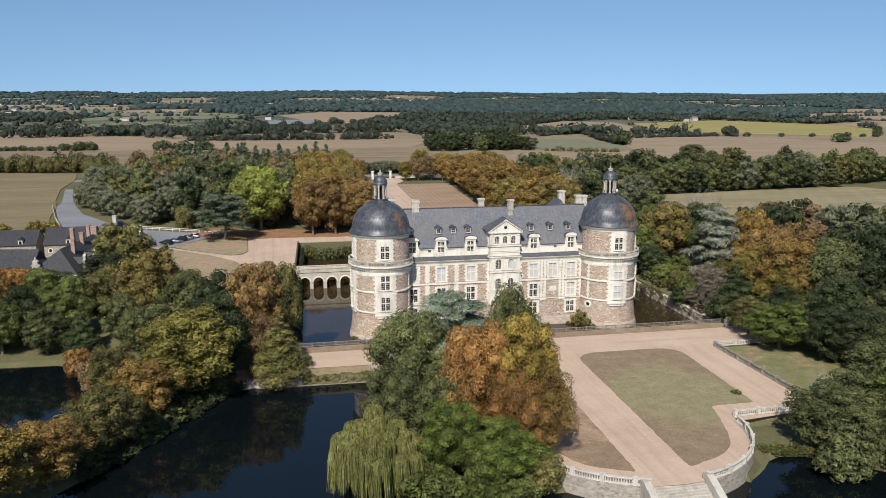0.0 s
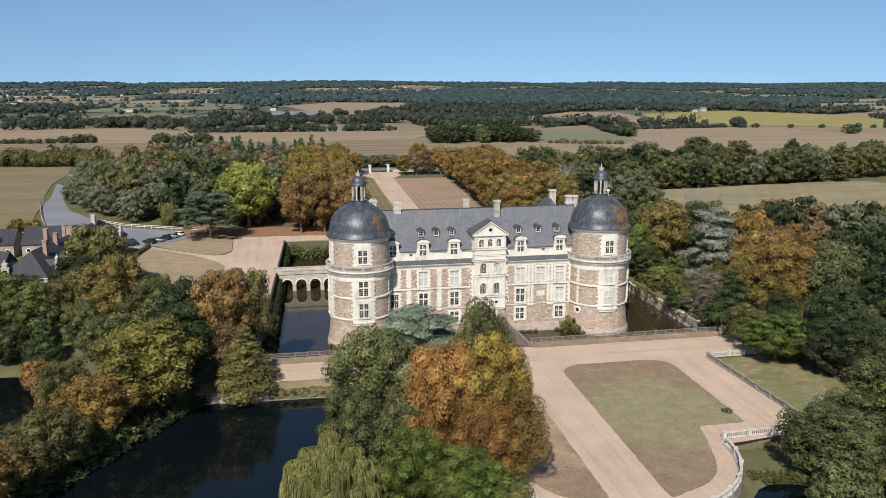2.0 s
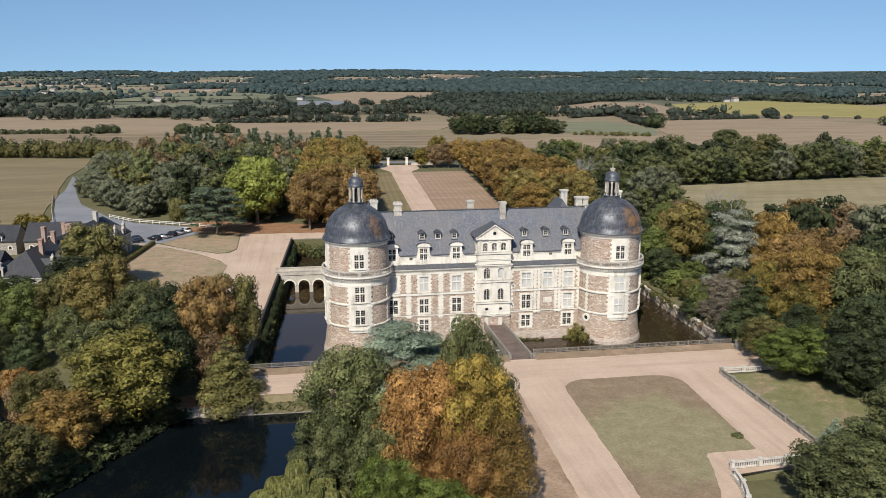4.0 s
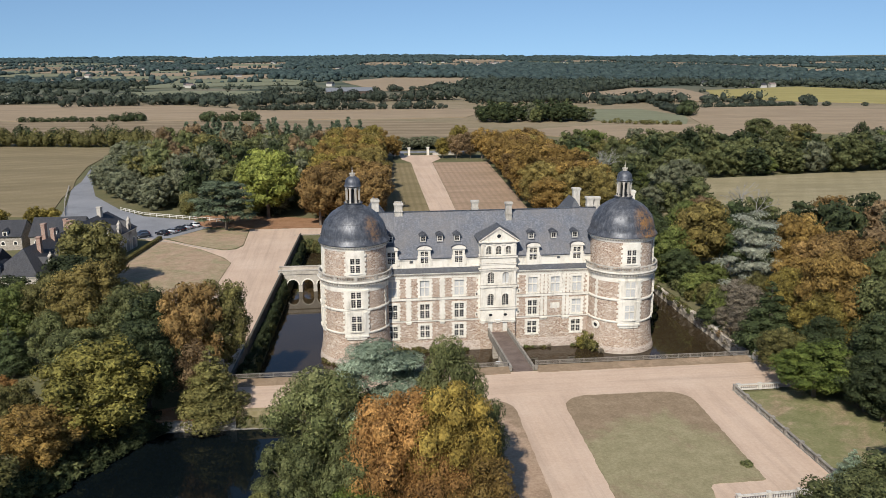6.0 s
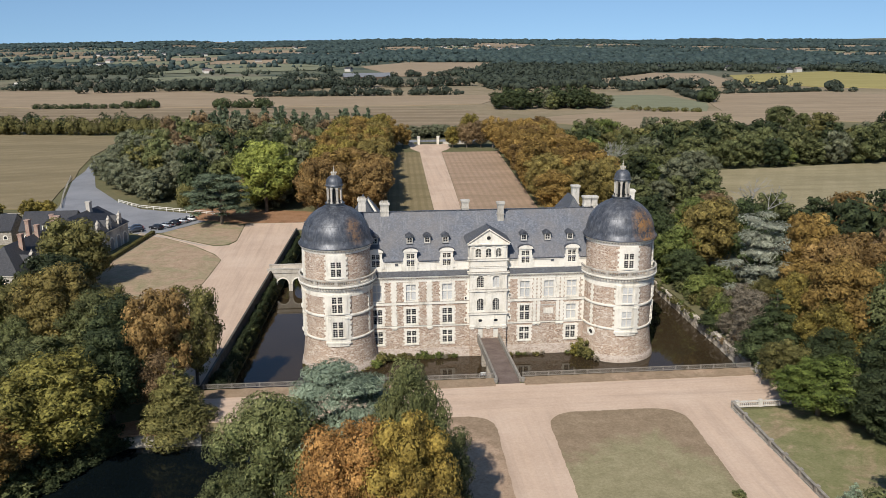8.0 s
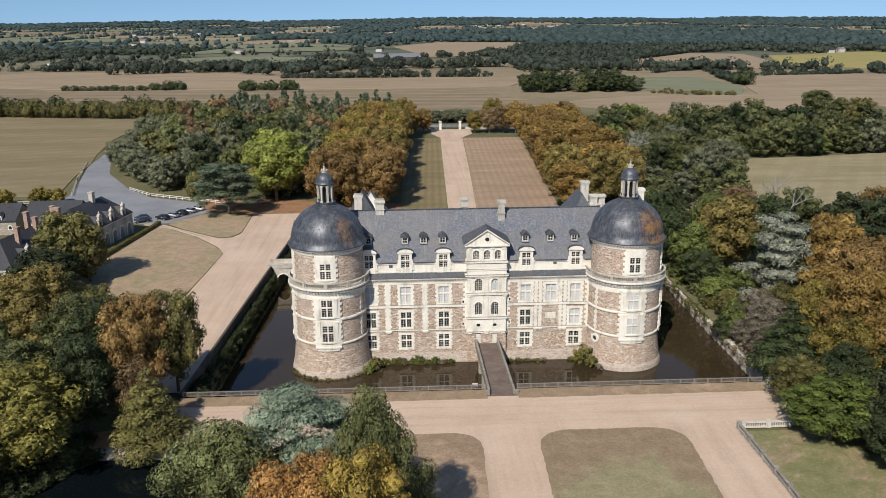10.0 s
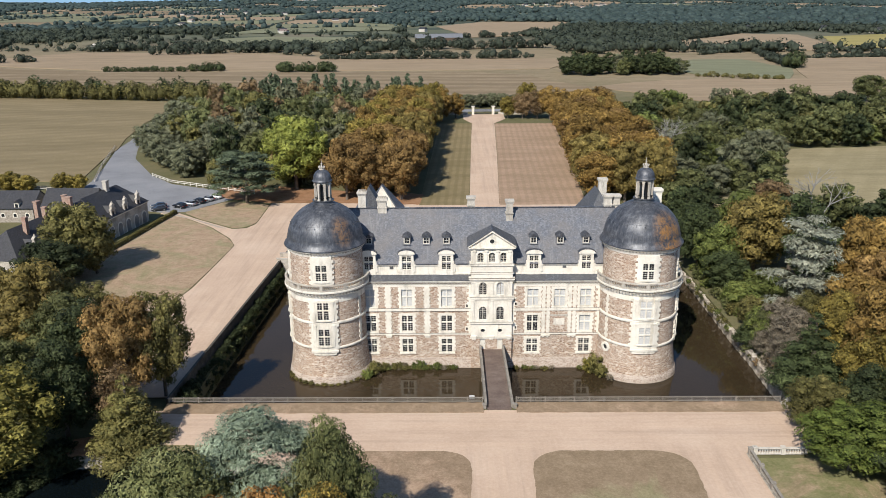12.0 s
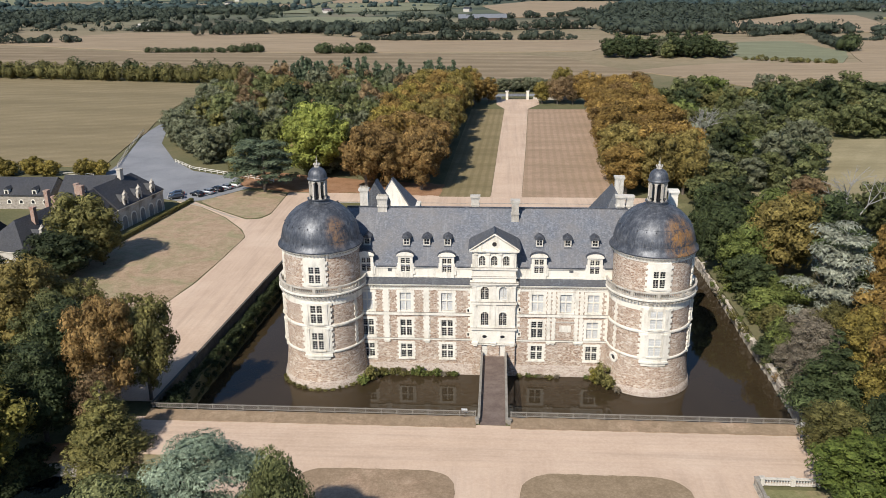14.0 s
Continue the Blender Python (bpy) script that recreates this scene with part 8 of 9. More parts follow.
# trees of the forecourt and the pond, with height and reach
NEAR = [
    (17.4, 105.6, 18.0, 6.8, "round", "oak", 0), (14.0, 100.8, 14.0, 5.0, "round", "dark", 1), (20.5, 100.0, 14.5, 4.8, "round", "dark", 0),
    (23.6, 109.6, 20.0, 8.0, "mound", "blue", 0), (30.8, 105.8, 20.7, 4.3, "round", "oak", 0), (33.5, 104.5, 15.0, 4.2, "round", "dark", 1),
    (25.0, 98.9, 19.5, 5.8, "round", "orange", 0), (29.8, 98.2, 20.0, 5.3, "round", "amber", 0), (28.8, 94.8, 14.5, 4.4, "round", "orange", 1), (32.0, 95.6, 12.6, 4.7, "thin", "gold", 0),
    (11.2, 95.8, 11.2, 6.2, "weeping", "willow", 0), (20.2, 95.0, 11.0, 4.2, "round", "bright", 1), (26.3, 91.8, 9.6, 4.6, "round", "bright", 0), (30.8, 91.0, 5.0, 2.8, "bush", "olive", 0), (17, 90.5, 4.5, 3.4, "bush", "green", 0),
    (-0.2, 137.4, 11.8, 5.6, "cone", "olive", 0), (-4.6, 147.0, 18.0, 5.4, "round", "rust", 0), (0.0, 150.5, 16.5, 4.4, "round", "olive", 1), (-4.5, 143.0, 10, 3.6, "thin", "brown", 0),
    (-14.6, 131.0, 15.0, 7.8, "round", "mellow", 1), (-20.0, 123.5, 10.0, 5.4, "round", "gold", 1), (-10.0, 140.5, 14.0, 5.4, "round", "hedge", 0), (-11.0, 150.0, 14.5, 5.6, "round", "hedge", 0),
    (-24.0, 162.0, 17.5, 6.8, "round", "bronze", 1), (-17.0, 157.0, 13.8, 5.4, "round", "oak", 0), (-22.0, 147.0, 11.5, 5.2, "round", "dark", 0), (-17.5, 166.5, 12.0, 4.6, "round", "olive", 1),
    (-36.4, 205.6, 16.4, 7.4, "round", "olive", 0), (-33.0, 206.0, 11.5, 4.6, "round", "olive", 0), (-37.4, 196.5, 10.5, 7.0, "round", "hedge", 1), (-46.5, 189.0, 7.5, 4.8, "round", "hedge", 0), (-53.5, 190.5, 8.5, 4.4, "round", "dark", 1),
    (-33.5, 170.0, 13.5, 5.4, "round", "olive", 0), (-40.0, 166.0, 12.0, 5.2, "round", "green", 1), (-46.0, 175.0, 11.5, 4.8, "round", "green", 1), (-47.5, 163.5, 11.5, 5.2, "round", "hedge", 0), (-55, 181, 12.0, 5.0, "round", "orange", 0),
    (-28.0, 155.5, 11.5, 4.0, "round", "oak", 0), (-42.5, 158.5, 9.0, 4.2, "round", "dark", 1), (-55.0, 166.0, 14.0, 6.0, "round", "gold", 0), (-62.0, 178.0, 13.0, 5.6, "round", "orange", 1),
    (-24.0, 112.5, 10.0, 5.0, "round", "olive", 0), (-29.0, 103.5, 9.5, 5.2, "round", "gold", 1), (-26.0, 131.5, 9.0, 4.0, "round", "olive", 1), (-35.5, 95.0, 12.5, 6.8, "round", "amber", 1), (-48.0, 96.0, 11.0, 5.6, "round", "olive", 1), (-30, 137, 6, 3, "bush", "brown", 0),
    (90.2, 130.5, 8.8, 6.2, "round", "bright", 0), (90.0, 140.5, 7.8, 4.2, "round", "olive", 0), (96.5, 139.5, 9.5, 4.4, "round", "hedge", 0), (94.5, 124.5, 9.0, 4.6, "round", "hedge", 0), (93.8, 151.4, 13.8, 6.4, "cone", "yew", 0), (94.2, 160.5, 6.8, 3.6, "thin", "dry", 0), (96.6, 164.0, 8.6, 4.0, "thin", "dry", 1), (93.4, 166.5, 4.6, 2.4, "thin", "dry", 1), (92.6, 172.0, 5.4, 3.0, "cone", "yew", 0),
    (88.0, 101.5, 11.0, 5.6, "round", "dark", 0), (79.0, 96.0, 9.0, 5.4, "round", "dark", 1), (86.0, 92.5, 13.0, 6.6, "round", "green", 1), (74.8, 90.0, 8.5, 4.6, "round", "dark", 0), (72.2, 94.0, 9.4, 5.0, "round", "dark", 1), (98.0, 110.5, 11.0, 5.4, "round", "dark", 1), (80.2, 84.0, 12.5, 5.8, "round", "dark", 0), (70.5, 86.5, 6.0, 3.8, "bush", "dark", 0), (79.6, 104.6, 5.4, 2.6, "cone", "blue", 0), (84.5, 99.0, 7.6, 4.2, "round", "dark", 1),
    (95.0, 121.0, 9.5, 5.0, "round", "hedge", 0), (100.0, 128.0, 14.0, 5.8, "round", "hedge", 0), (98.0, 116.0, 11.5, 5.6, "round", "hedge", 1), (100.5, 103.0, 13.0, 6.4, "round", "dark", 0),
    (103.0, 147.5, 18.6, 6.4, "round", "gold", 1), (99.5, 145.0, 12.5, 4.8, "round", "yellow", 0), (108.0, 141.0, 16.5, 6.0, "round", "dark", 0), (107.5, 153.5, 17.5, 6.2, "round", "gold", 1), (113.0, 132.0, 15.0, 6.0, "round", "hedge", 0),
    (102.0, 174.5, 20.3, 8.8, "ragged", "ash", 1), (97.4, 170.0, 8.0, 3.6, "round", "dry", 0), (100.5, 168.5, 9.5, 3.8, "round", "olive", 0), (106.0, 164.5, 14.0, 5.4, "round", "gold", 1), (102.0, 158.5, 13.0, 5.0, "round", "yellow", 0), (93.9, 172.0, 6.2, 2.6, "bush", "green", 0), (95.5, 178.5, 5.2, 3.0, "bush", "olive", 0), (96.5, 187.0, 4.5, 4.0, "bush", "green", 0), (101.0, 191.0, 5.0, 4.4, "bush", "green", 1),
    (103.5, 202.0, 17.5, 6.6, "round", "bronze", 0), (96.0, 201.5, 12.5, 5.0, "round", "green", 0), (95.4, 194.5, 9.0, 4.2, "round", "yew", 1), (94.6, 210.0, 14.5, 5.4, "round", "yew", 1), (103.5, 214.0, 15.0, 5.6, "round", "green", 1), (112.5, 206.0, 16.5, 6.2, "round", "yew", 0), (111.5, 192.0, 14.0, 5.6, "round", "yew", 1), (96.5, 226, 14, 5.5, "round", "yew", 0), (93.6, 219.0, 9.5, 4.4, "round", "yew", 0),
    (115.5, 181.0, 19.2, 5.8, "round", "gold", 1), (113.0, 168.0, 17.0, 6.0, "round", "rust", 1), (121.5, 172.5, 16.5, 6.4, "round", "rust", 0), (120.0, 157.0, 16.5, 6.2, "round", "dark", 0), (122.5, 190.5, 15.0, 5.0, "round", "grey", 0),
    (-56.0, 158.5, 11.0, 5.0, "round", "dark", 1), (-50.5, 160.0, 10.5, 4.6, "round", "green", 0), (-36.0, 158.0, 9.5, 3.8, "cone", "yew", 0), (-62.0, 166.0, 12.5, 5.4, "round", "dark", 0), 
    (-44.0, 183.5, 8.0, 3.8, "round", "green", 0), (-60.0, 187.0, 10.0, 4.6, "round", "dark", 0), (-34.5, 147.5, 5.0, 3.0, "bush", "orange", 0),
    (18.5, 90.5, 4.0, 3.0, "bush", "green", 1), (22.5, 88.8, 3.6, 2.8, "bush", "bright", 1), (27.0, 87.8, 3.6, 2.8, "bush", "green", 0), (24.5, 91.8, 5.0, 3.2, "bush", "green", 0), (30.0, 94.5, 6.5, 3.6, "round", "bright", 1), (15.5, 92.5, 4.5, 3.2, "bush", "green", 0),
    (-15.5, 266.6, 15.4, 13.6, "flat", "cedar", 0), (-4.6, 283.5, 22.5, 9.4, "round", "lime", 0), (-30.0, 289.0, 8.0, 3.6, "bush", "olive", 0),
]
for x, y, h, rad, form, leaf, variant in NEAR:
    plant(x, y, h, rad, form, leaf, 2 if 10 < x < 37 and y < 116 and form != "bush" else 0 if -60 < x < 104 and y < 172 else 1, variant)

# avenue rows of chestnuts
rg = random.Random(21)
for col, (xa, xb) in enumerate(((27.5, 32.0), (19.5, 24.5), (12.0, 17.5))):
    for i in range(13):
        y = 271 + i * 12.2 + rg.uniform(-1.5, 1.5)
        f = i / 12
        plant(xa + (xb - xa) * f + rg.uniform(-0.8, 0.8), y, rg.uniform(16.5, 19.5), rg.uniform(6.2, 7.3), "round", rg.choice(("rust", "rust", "gold") if i < 3 else ("gold", "gold", "gold", "bronze", "yellow")), 1, rg.randrange(2))
for col, (xa, xb) in enumerate(((82.5, 91.5), (90.5, 99.5), (98.5, 107))):
    for i in range(13):
        y = 266 + i * 12.0 + rg.uniform(-1.5, 1.5)
        f = i / 12
        plant(xa + (xb - xa) * f + rg.uniform(-0.8, 0.8), y, rg.uniform(14.5, 18.0), rg.uniform(6.0, 7.2), "round", rg.choice(("gold", "gold", "rust", "gold", "bronze")), 1, rg.randrange(2))


SOFT = {}


def soft_crown(leaf, variant, form):
    """Vertices and triangles of a far crown, for trees that are joined into one wood."""
    key = (leaf, variant, form)
    if key not in SOFT:
        if form == "cone":
            SOFT[key] = crown_of(variant + 90, lobes_cone(variant + 90, 14, 4.2, 20), 700, 0.8, 0.2, droop=0.6)
        else:
            SOFT[key] = crown_of(variant + 7 * len(leaf), lobes_round(variant + 7 * len(leaf), 16, 6.0, 20, 0.05), 860, 0.92)
    return SOFT[key]


def wood(poly, step, mix, hs, rs, seed, label):
    """Trees all over an outline, at jittered places, joined by kind of leaf into one wood each."""
    rg_ = random.Random(seed)
    heap = {}
    xs, ys = [p[0] for p in poly], [p[1] for p in poly]
    y = min(ys)
    while y < max(ys):
        x = min(xs) + (step / 2 if int(y / step) % 2 else 0)
        while x < max(xs):
            px, py = x + rg_.uniform(-0.35, 0.35) * step, y + rg_.uniform(-0.35, 0.35) * step
            if signed_edge(px, py, poly) < 0:
                form, leaf = rg_.choice(mix)
                k = rg_.random()
                h, rad = hs[0] + (hs[1] - hs[0]) * k, rs[0] + (rs[1] - rs[0]) * (0.3 + 0.7 * k * rg_.random())
                V, F = soft_crown(leaf, rg_.randrange(3), form)
                a = rg_.uniform(0, math.tau)
                sx, sz = (rad / 4.2, h / 14) if form == "cone" else (rad / 6.0, h / 16)
                rot = np.array([[math.cos(a) * sx, math.sin(a) * sx, 0], [-math.sin(a) * sx, math.cos(a) * sx, 0], [0, 0, sz]])
                store = heap.setdefault(leaf, [[], [], 0])
                store[0].append(V @ rot + np.array([px, py, max(height(px, py), POND_Z) - 0.1]))
                store[1].append(F + store[2])
                store[2] += len(V)
            x += step
        y += step
    for leaf, (V, F, _) in heap.items():
        tagged(new("woodland", np_mesh("woodland", np.concatenate(V), np.concatenate(F), LEAF[leaf])), label, "woodland", "", "stuff")


DARKMIX = [("round", "dark")] * 2 + [("round", "hedge")] + [("round", "oak")] * 3 + [("round", "green")] + [("round", "grey")] + [("round", "olive")]
WEST = [("round", "dark")] * 3 + [("round", "oak")] * 4 + [("round", "grey")] * 6 + [("round", "brown")] * 3 + [("round", "hedge")] * 2 + [("round", "olive")]
# wood between the car park and the avenue
wood([(-16, 287), (6, 279), (8, 300), (11, 430), (-30, 440), (-60, 446), (-72, 440), (-66, 400), (-62, 352), (-50, 322), (-38, 306), (-26, 294)], 9.0, WEST, (9, 19.5), (4.0, 7.4), 31, "mixed dark wood between car park and avenue")
wood([(-44, 300), (-58, 314), (-74, 346), (-82, 398), (-88, 440), (-72, 440), (-66, 400), (-60, 350), (-48, 322), (-36, 304)], 7.6, [("round", "grey"), ("round", "grey"), ("round", "grey"), ("round", "oak")], (8, 13), (4.0, 5.6), 32, "grey-green trees at the edge of the wood")
wood([(-60, 436), (32, 424), (34, 440), (-58, 452)], 6.0, [("cone", "cedar")], (15.5, 21.5), (4.4, 5.8), 33, "dark pointed conifers behind the avenue")
# woods east of the avenue and of the moat
wood([(104, 270), (112, 345), (112, 420), (330, 405), (330, 370), (240, 350), (180, 345), (140, 350), (118, 340), (116, 285)], 10.0, DARKMIX, (8, 17.5), (4.2, 8.0), 34, "dense dark green wood east of the avenue")
wood([(104, 262), (112, 340), (150, 344), (153, 318), (140, 290), (122, 262)], 9.4, DARKMIX + [("round", "grey")] * 3, (8, 16), (4.0, 6.8), 40, "dense mixed wood beside the glade")
wood([(104, 222), (100, 262), (118, 256), (150, 238), (180, 234), (240, 248), (280, 240), (250, 200), (175, 218), (135, 220)], 9.8, DARKMIX + [("round", "hedge")] * 5 + [("round", "brown"), ("round", "rust")], (7, 14.5), (3.8, 7.0), 35, "mixed parkland wood beyond the moat")
wood([(126, 150), (128, 215), (175, 215), (210, 190), (200, 110), (150, 80), (104, 84), (106, 125), (118, 140)], 9.6, DARKMIX + [("round", "hedge")] * 8 + [("round", "brown"), ("round", "rust")], (8.5, 18), (4.0, 7.4), 36, "mixed autumn wood beside the moat")
wood([(120, 632), (214, 634), (212, 678), (126, 674)], 9.0, [("round", "hedge")] * 3 + [("round", "oak"), ("round", "grey")], (8, 16), (4.0, 7.0), 39, "copse of mixed trees out in the fields")
wood([(94, 60), (88, 86), (150, 84), (150, 60)], 10.0, DARKMIX, (12, 17), (5.4, 6.6), 37, "dense dark wood beside the pond")
wood([(-70, 160), (-68, 196), (-110, 200), (-110, 150)], 10.0, DARKMIX, (10, 15), (5.2, 6.4), 38, "dense dark wood behind the west pond")
plant(261, 478, 15, 8.5, "round", "dark", 1, 0, label="broad dark oak standing alone in the field")
plant(272, 474, 10, 5.5, "round", "oak", 1, 0, label="dusty green oak beside the field track")
# trees behind the gate and shrubs by the stables
for i in range(12):
    plant(26 + 6.2 * i, 467 + rg.uniform(-1, 1), rg.uniform(7, 8.5), rg.uniform(3.6, 4.2), "round", "grey", 1, i % 2)
for x, y, h, rad in ((-106, 287, 5.5, 4.2), (-100, 284, 5.0, 3.8), (-93, 286.5, 5.5, 4.0), (-87, 284.5, 4.6, 3.6), (-76, 284.5, 5.2, 3.4), (-71.5, 286.0, 4.6, 2.8)):
    plant(x, y, h, rad, "bush", "yellow", 0, 0)
def thicket(spots, label, name="undergrowth"):
    """Shrubs that grow into one another, joined by kind of leaf. spots: x, y, z, height, reach, leaf."""
    heap = {}
    for i, (x, y, z, h, rad, leaf) in enumerate(spots):
        key = ("thicket", i % 4)
        if key not in SOFT:
            SOFT[key] = crown_of(60 + i % 4, lobes_round(60 + i % 4, 6, 3.6, 14, 0.0), 340, 0.62, core=0.62)
        V, F = SOFT[key]
        a = i * 1.7
        rot = np.array([[math.cos(a) * rad / 3.6, math.sin(a) * rad / 3.6, 0], [-math.sin(a) * rad / 3.6, math.cos(a) * rad / 3.6, 0], [0, 0, h / 6]])
        store = heap.setdefault(leaf, [[], [], 0])
        W = V @ rot
        W[:, 2] = np.maximum(W[:, 2], 0.0)
        store[0].append(W + np.array([x, y, z]))
        store[1].append(F + store[2])
        store[2] += len(V)
    for leaf, (V, F, _) in heap.items():
        tagged(new(name, np_mesh(name, np.concatenate(V), np.concatenate(F), LEAF[leaf])), label, "shrubs", "", "stuff")


# weeds and ivy at the foot of the house
spots = [(29.0, 166.4, MOAT_Z - 0.1, 2.3, 1.2, "olive"), (28.0, 165.0, MOAT_Z - 0.1, 1.6, 1.1, "green"), (65.4, 166.2, MOAT_Z - 0.1, 3.6, 1.5, "olive"), (64.4, 167.0, MOAT_Z - 0.1, 2.6, 1.2, "mellow"), (66.3, 164.9, MOAT_Z - 0.1, 2.2, 1.1, "olive"), (67.4, 163.7, MOAT_Z - 0.1, 1.2, 0.7, "dry"), (36.6, 168.1, MOAT_Z - 0.1, 1.7, 0.9, "green")]
for i in range(44):
    x = 28.5 + 15.5 * rg.random() ** 1.5 if i < 34 else rg.uniform(52, 66)
    spots.append((x, 168.35 - 0.25 * rg.random(), MOAT_Z - 0.1, rg.uniform(0.4, 1.5 if x < 40 else 0.8), rg.uniform(0.4, 0.85), rg.choice(("olive", "green", "dry", "olive"))))
for i in range(16):
    a = math.radians(205 + 9 * i)
    spots.append((21.5 + 7.1 * math.cos(a), 169.4 + 7.1 * math.sin(a), MOAT_Z - 0.1, rg.uniform(0.3, 0.8), rg.uniform(0.3, 0.6), "olive"))
thicket(spots, "weeds and ivy at the foot of the chateau wall")
# shrubs on the western moat bank and in the north moat
spots = []
for i in range(96):
    y = 149.5 + 1.1 * i
    if 211 < y < 218:
        continue
    wx, ex = parapet_x(y), water_x(y)
    spots.append((wx + 0.9 + 0.2 * math.sin(i * 1.1), y + 0.3, -1.6, rg.uniform(0.6, 1.2), rg.uniform(0.5, 0.9), "hedge"))
    spots.append((wx * 0.45 + ex * 0.55 + 0.3 * math.sin(i * 1.7), y, -2.7, rg.uniform(0.7, 1.6), rg.uniform(0.6, 1.1), rg.choice(("hedge", "dark", "hedge"))))
    spots.append((ex - 0.4 + 0.2 * math.sin(i * 2.3), y + 0.5, -4.2, rg.uniform(0.7, 1.5), rg.uniform(0.5, 0.8), rg.choice(("hedge", "hedge", "olive"))))
# taller dark shrubs, added to give the trees' shadow at the south end
for i in range(7):
    spots.append((2.4 + 0.3 * (i % 3), 149.3 + 0.8 * i, -1.9, rg.uniform(2.0, 3.0), rg.uniform(1.0, 1.5), "hedge"))
for i in range(12):
    spots.append((6.0 + 1.7 * i, 252.0 + rg.uniform(-1.5, 1), -4.6, rg.uniform(3, 4.5), rg.uniform(1.6, 2.3), rg.choice(("dark", "olive", "grey"))))
thicket(spots, "overgrown dark shrubs on the moat bank")
# thicket on the eastern bank: dry tangle, ivy and young trees down to the wall
spots = []
for i in range(150):
    y = 149.5 + 61 * rg.random()
    if 178 < y < 194 and rg.random() < 0.75:
        continue
    dx = 1.1 + rg.random() ** 1.2 * 6.6
    dry = 150 < y < 165
    spots.append((92.3 + dx, y, -1.9 + dx * 0.2, rg.uniform(1.0, 2.6) + 0.25 * dx, rg.uniform(0.9, 1.9), rg.choice(("brown", "brown", "dry", "dry", "olive")) if dry else rg.choice(("green", "dark", "green", "olive", "dark"))))
for i in range(26):
    y = 150 + 2.3 * i + rg.uniform(-0.8, 0.8)
    spots.append((91.9 + rg.uniform(-0.3, 0.5), y, -3.2 + rg.uniform(-0.4, 0.6), rg.uniform(0.8, 1.7), rg.uniform(0.6, 1.2), rg.choice(("dry", "dry", "brown")) if y < 168 else rg.choice(("olive", "green", "dry", "dark"))))
for i in range(9):
    spots.append((92.6 + rg.uniform(-0.2, 0.5), 152 + 1.5 * i + rg.uniform(-0.6, 0.6), -2.3 + rg.uniform(-0.5, 0.2), rg.uniform(1.2, 2.0), rg.uniform(0.9, 1.4), "dry"))
thicket(spots, "ragged shrubs and dry tangle on the eastern moat bank", "thicket")
plant(94.6, 171.5, 6.5, 2.6, "round", "dark", 1, 0)
plant(96.8, 166.5, 5.0, 2.6, "thin", "brown", 1, 0)
# undergrowth along the pond's dike; the dark waterline row stands in for bank shade
spots = []
for i in range(62):
    f = i / 61
    px, py = -6.5 - 19 * f, 136 - 31 * f
    spots.append((px + 0.1 + rg.uniform(-0.7, 0.4), py + 0.5 + rg.uniform(-0.3, 0.6), POND_Z - 0.1, rg.uniform(0.6, 1.5), rg.uniform(0.8, 1.3), "hedge"))
    spots.append((px - 2.2 + rg.uniform(-1.6, 1.0), py + 2.2 + rg.uniform(-1.0, 1.0), POND_Z + 0.2, rg.uniform(1.2, 3.4), rg.uniform(1.2, 2.4), rg.choice(("hedge", "dark", "hedge", "olive"))))
for i in range(34):
    f = i / 33
    spots.append((64.5 + 9 * f + rg.uniform(-0.8, 0.8), 95.2 - 2.2 * f + rg.uniform(-0.6, 0.8), POND_Z + 0.1, rg.uniform(0.5, 1.4), rg.uniform(0.6, 1.2), rg.choice(("green", "olive", "dark"))))
for i in range(40):
    spots.append((3.4 + 0.3 * i, 135.3 + rg.uniform(-0.25, 0.3), -2.1 + rg.uniform(-0.2, 0.5), rg.uniform(0.5, 1.1), rg.uniform(0.4, 0.7), rg.choice(("olive", "dark", "green"))))
thicket(spots, "shrubs overhanging the pond, a dark row added as bank shade")
# trees at the avenue's end, on both sides of the gate
for x, y, h, rad, form, leaf in ((38.0, 421, 15.0, 5.4, "round", "gold"), (44.5, 430, 11.5, 4.6, "round", "gold"), (35.0, 432, 17.0, 5.6, "round", "yellow"), (68.8, 428, 10.5, 4.2, "round", "yellow"), (75.6, 427, 12.5, 4.8, "thin", "brown"), (82.5, 426, 13.0, 5.0, "thin", "brown"), (78.5, 437, 16.0, 5.6, "round", "yellow"), (88, 424, 15.0, 5.8, "round", "gold")):
    plant(x, y, h, rad, form, leaf, 1, 0)
plant(69.9, 111.3, 0.7, 0.9, "bush", "dark", 0, 0, label="small dry shrub on the lawn")

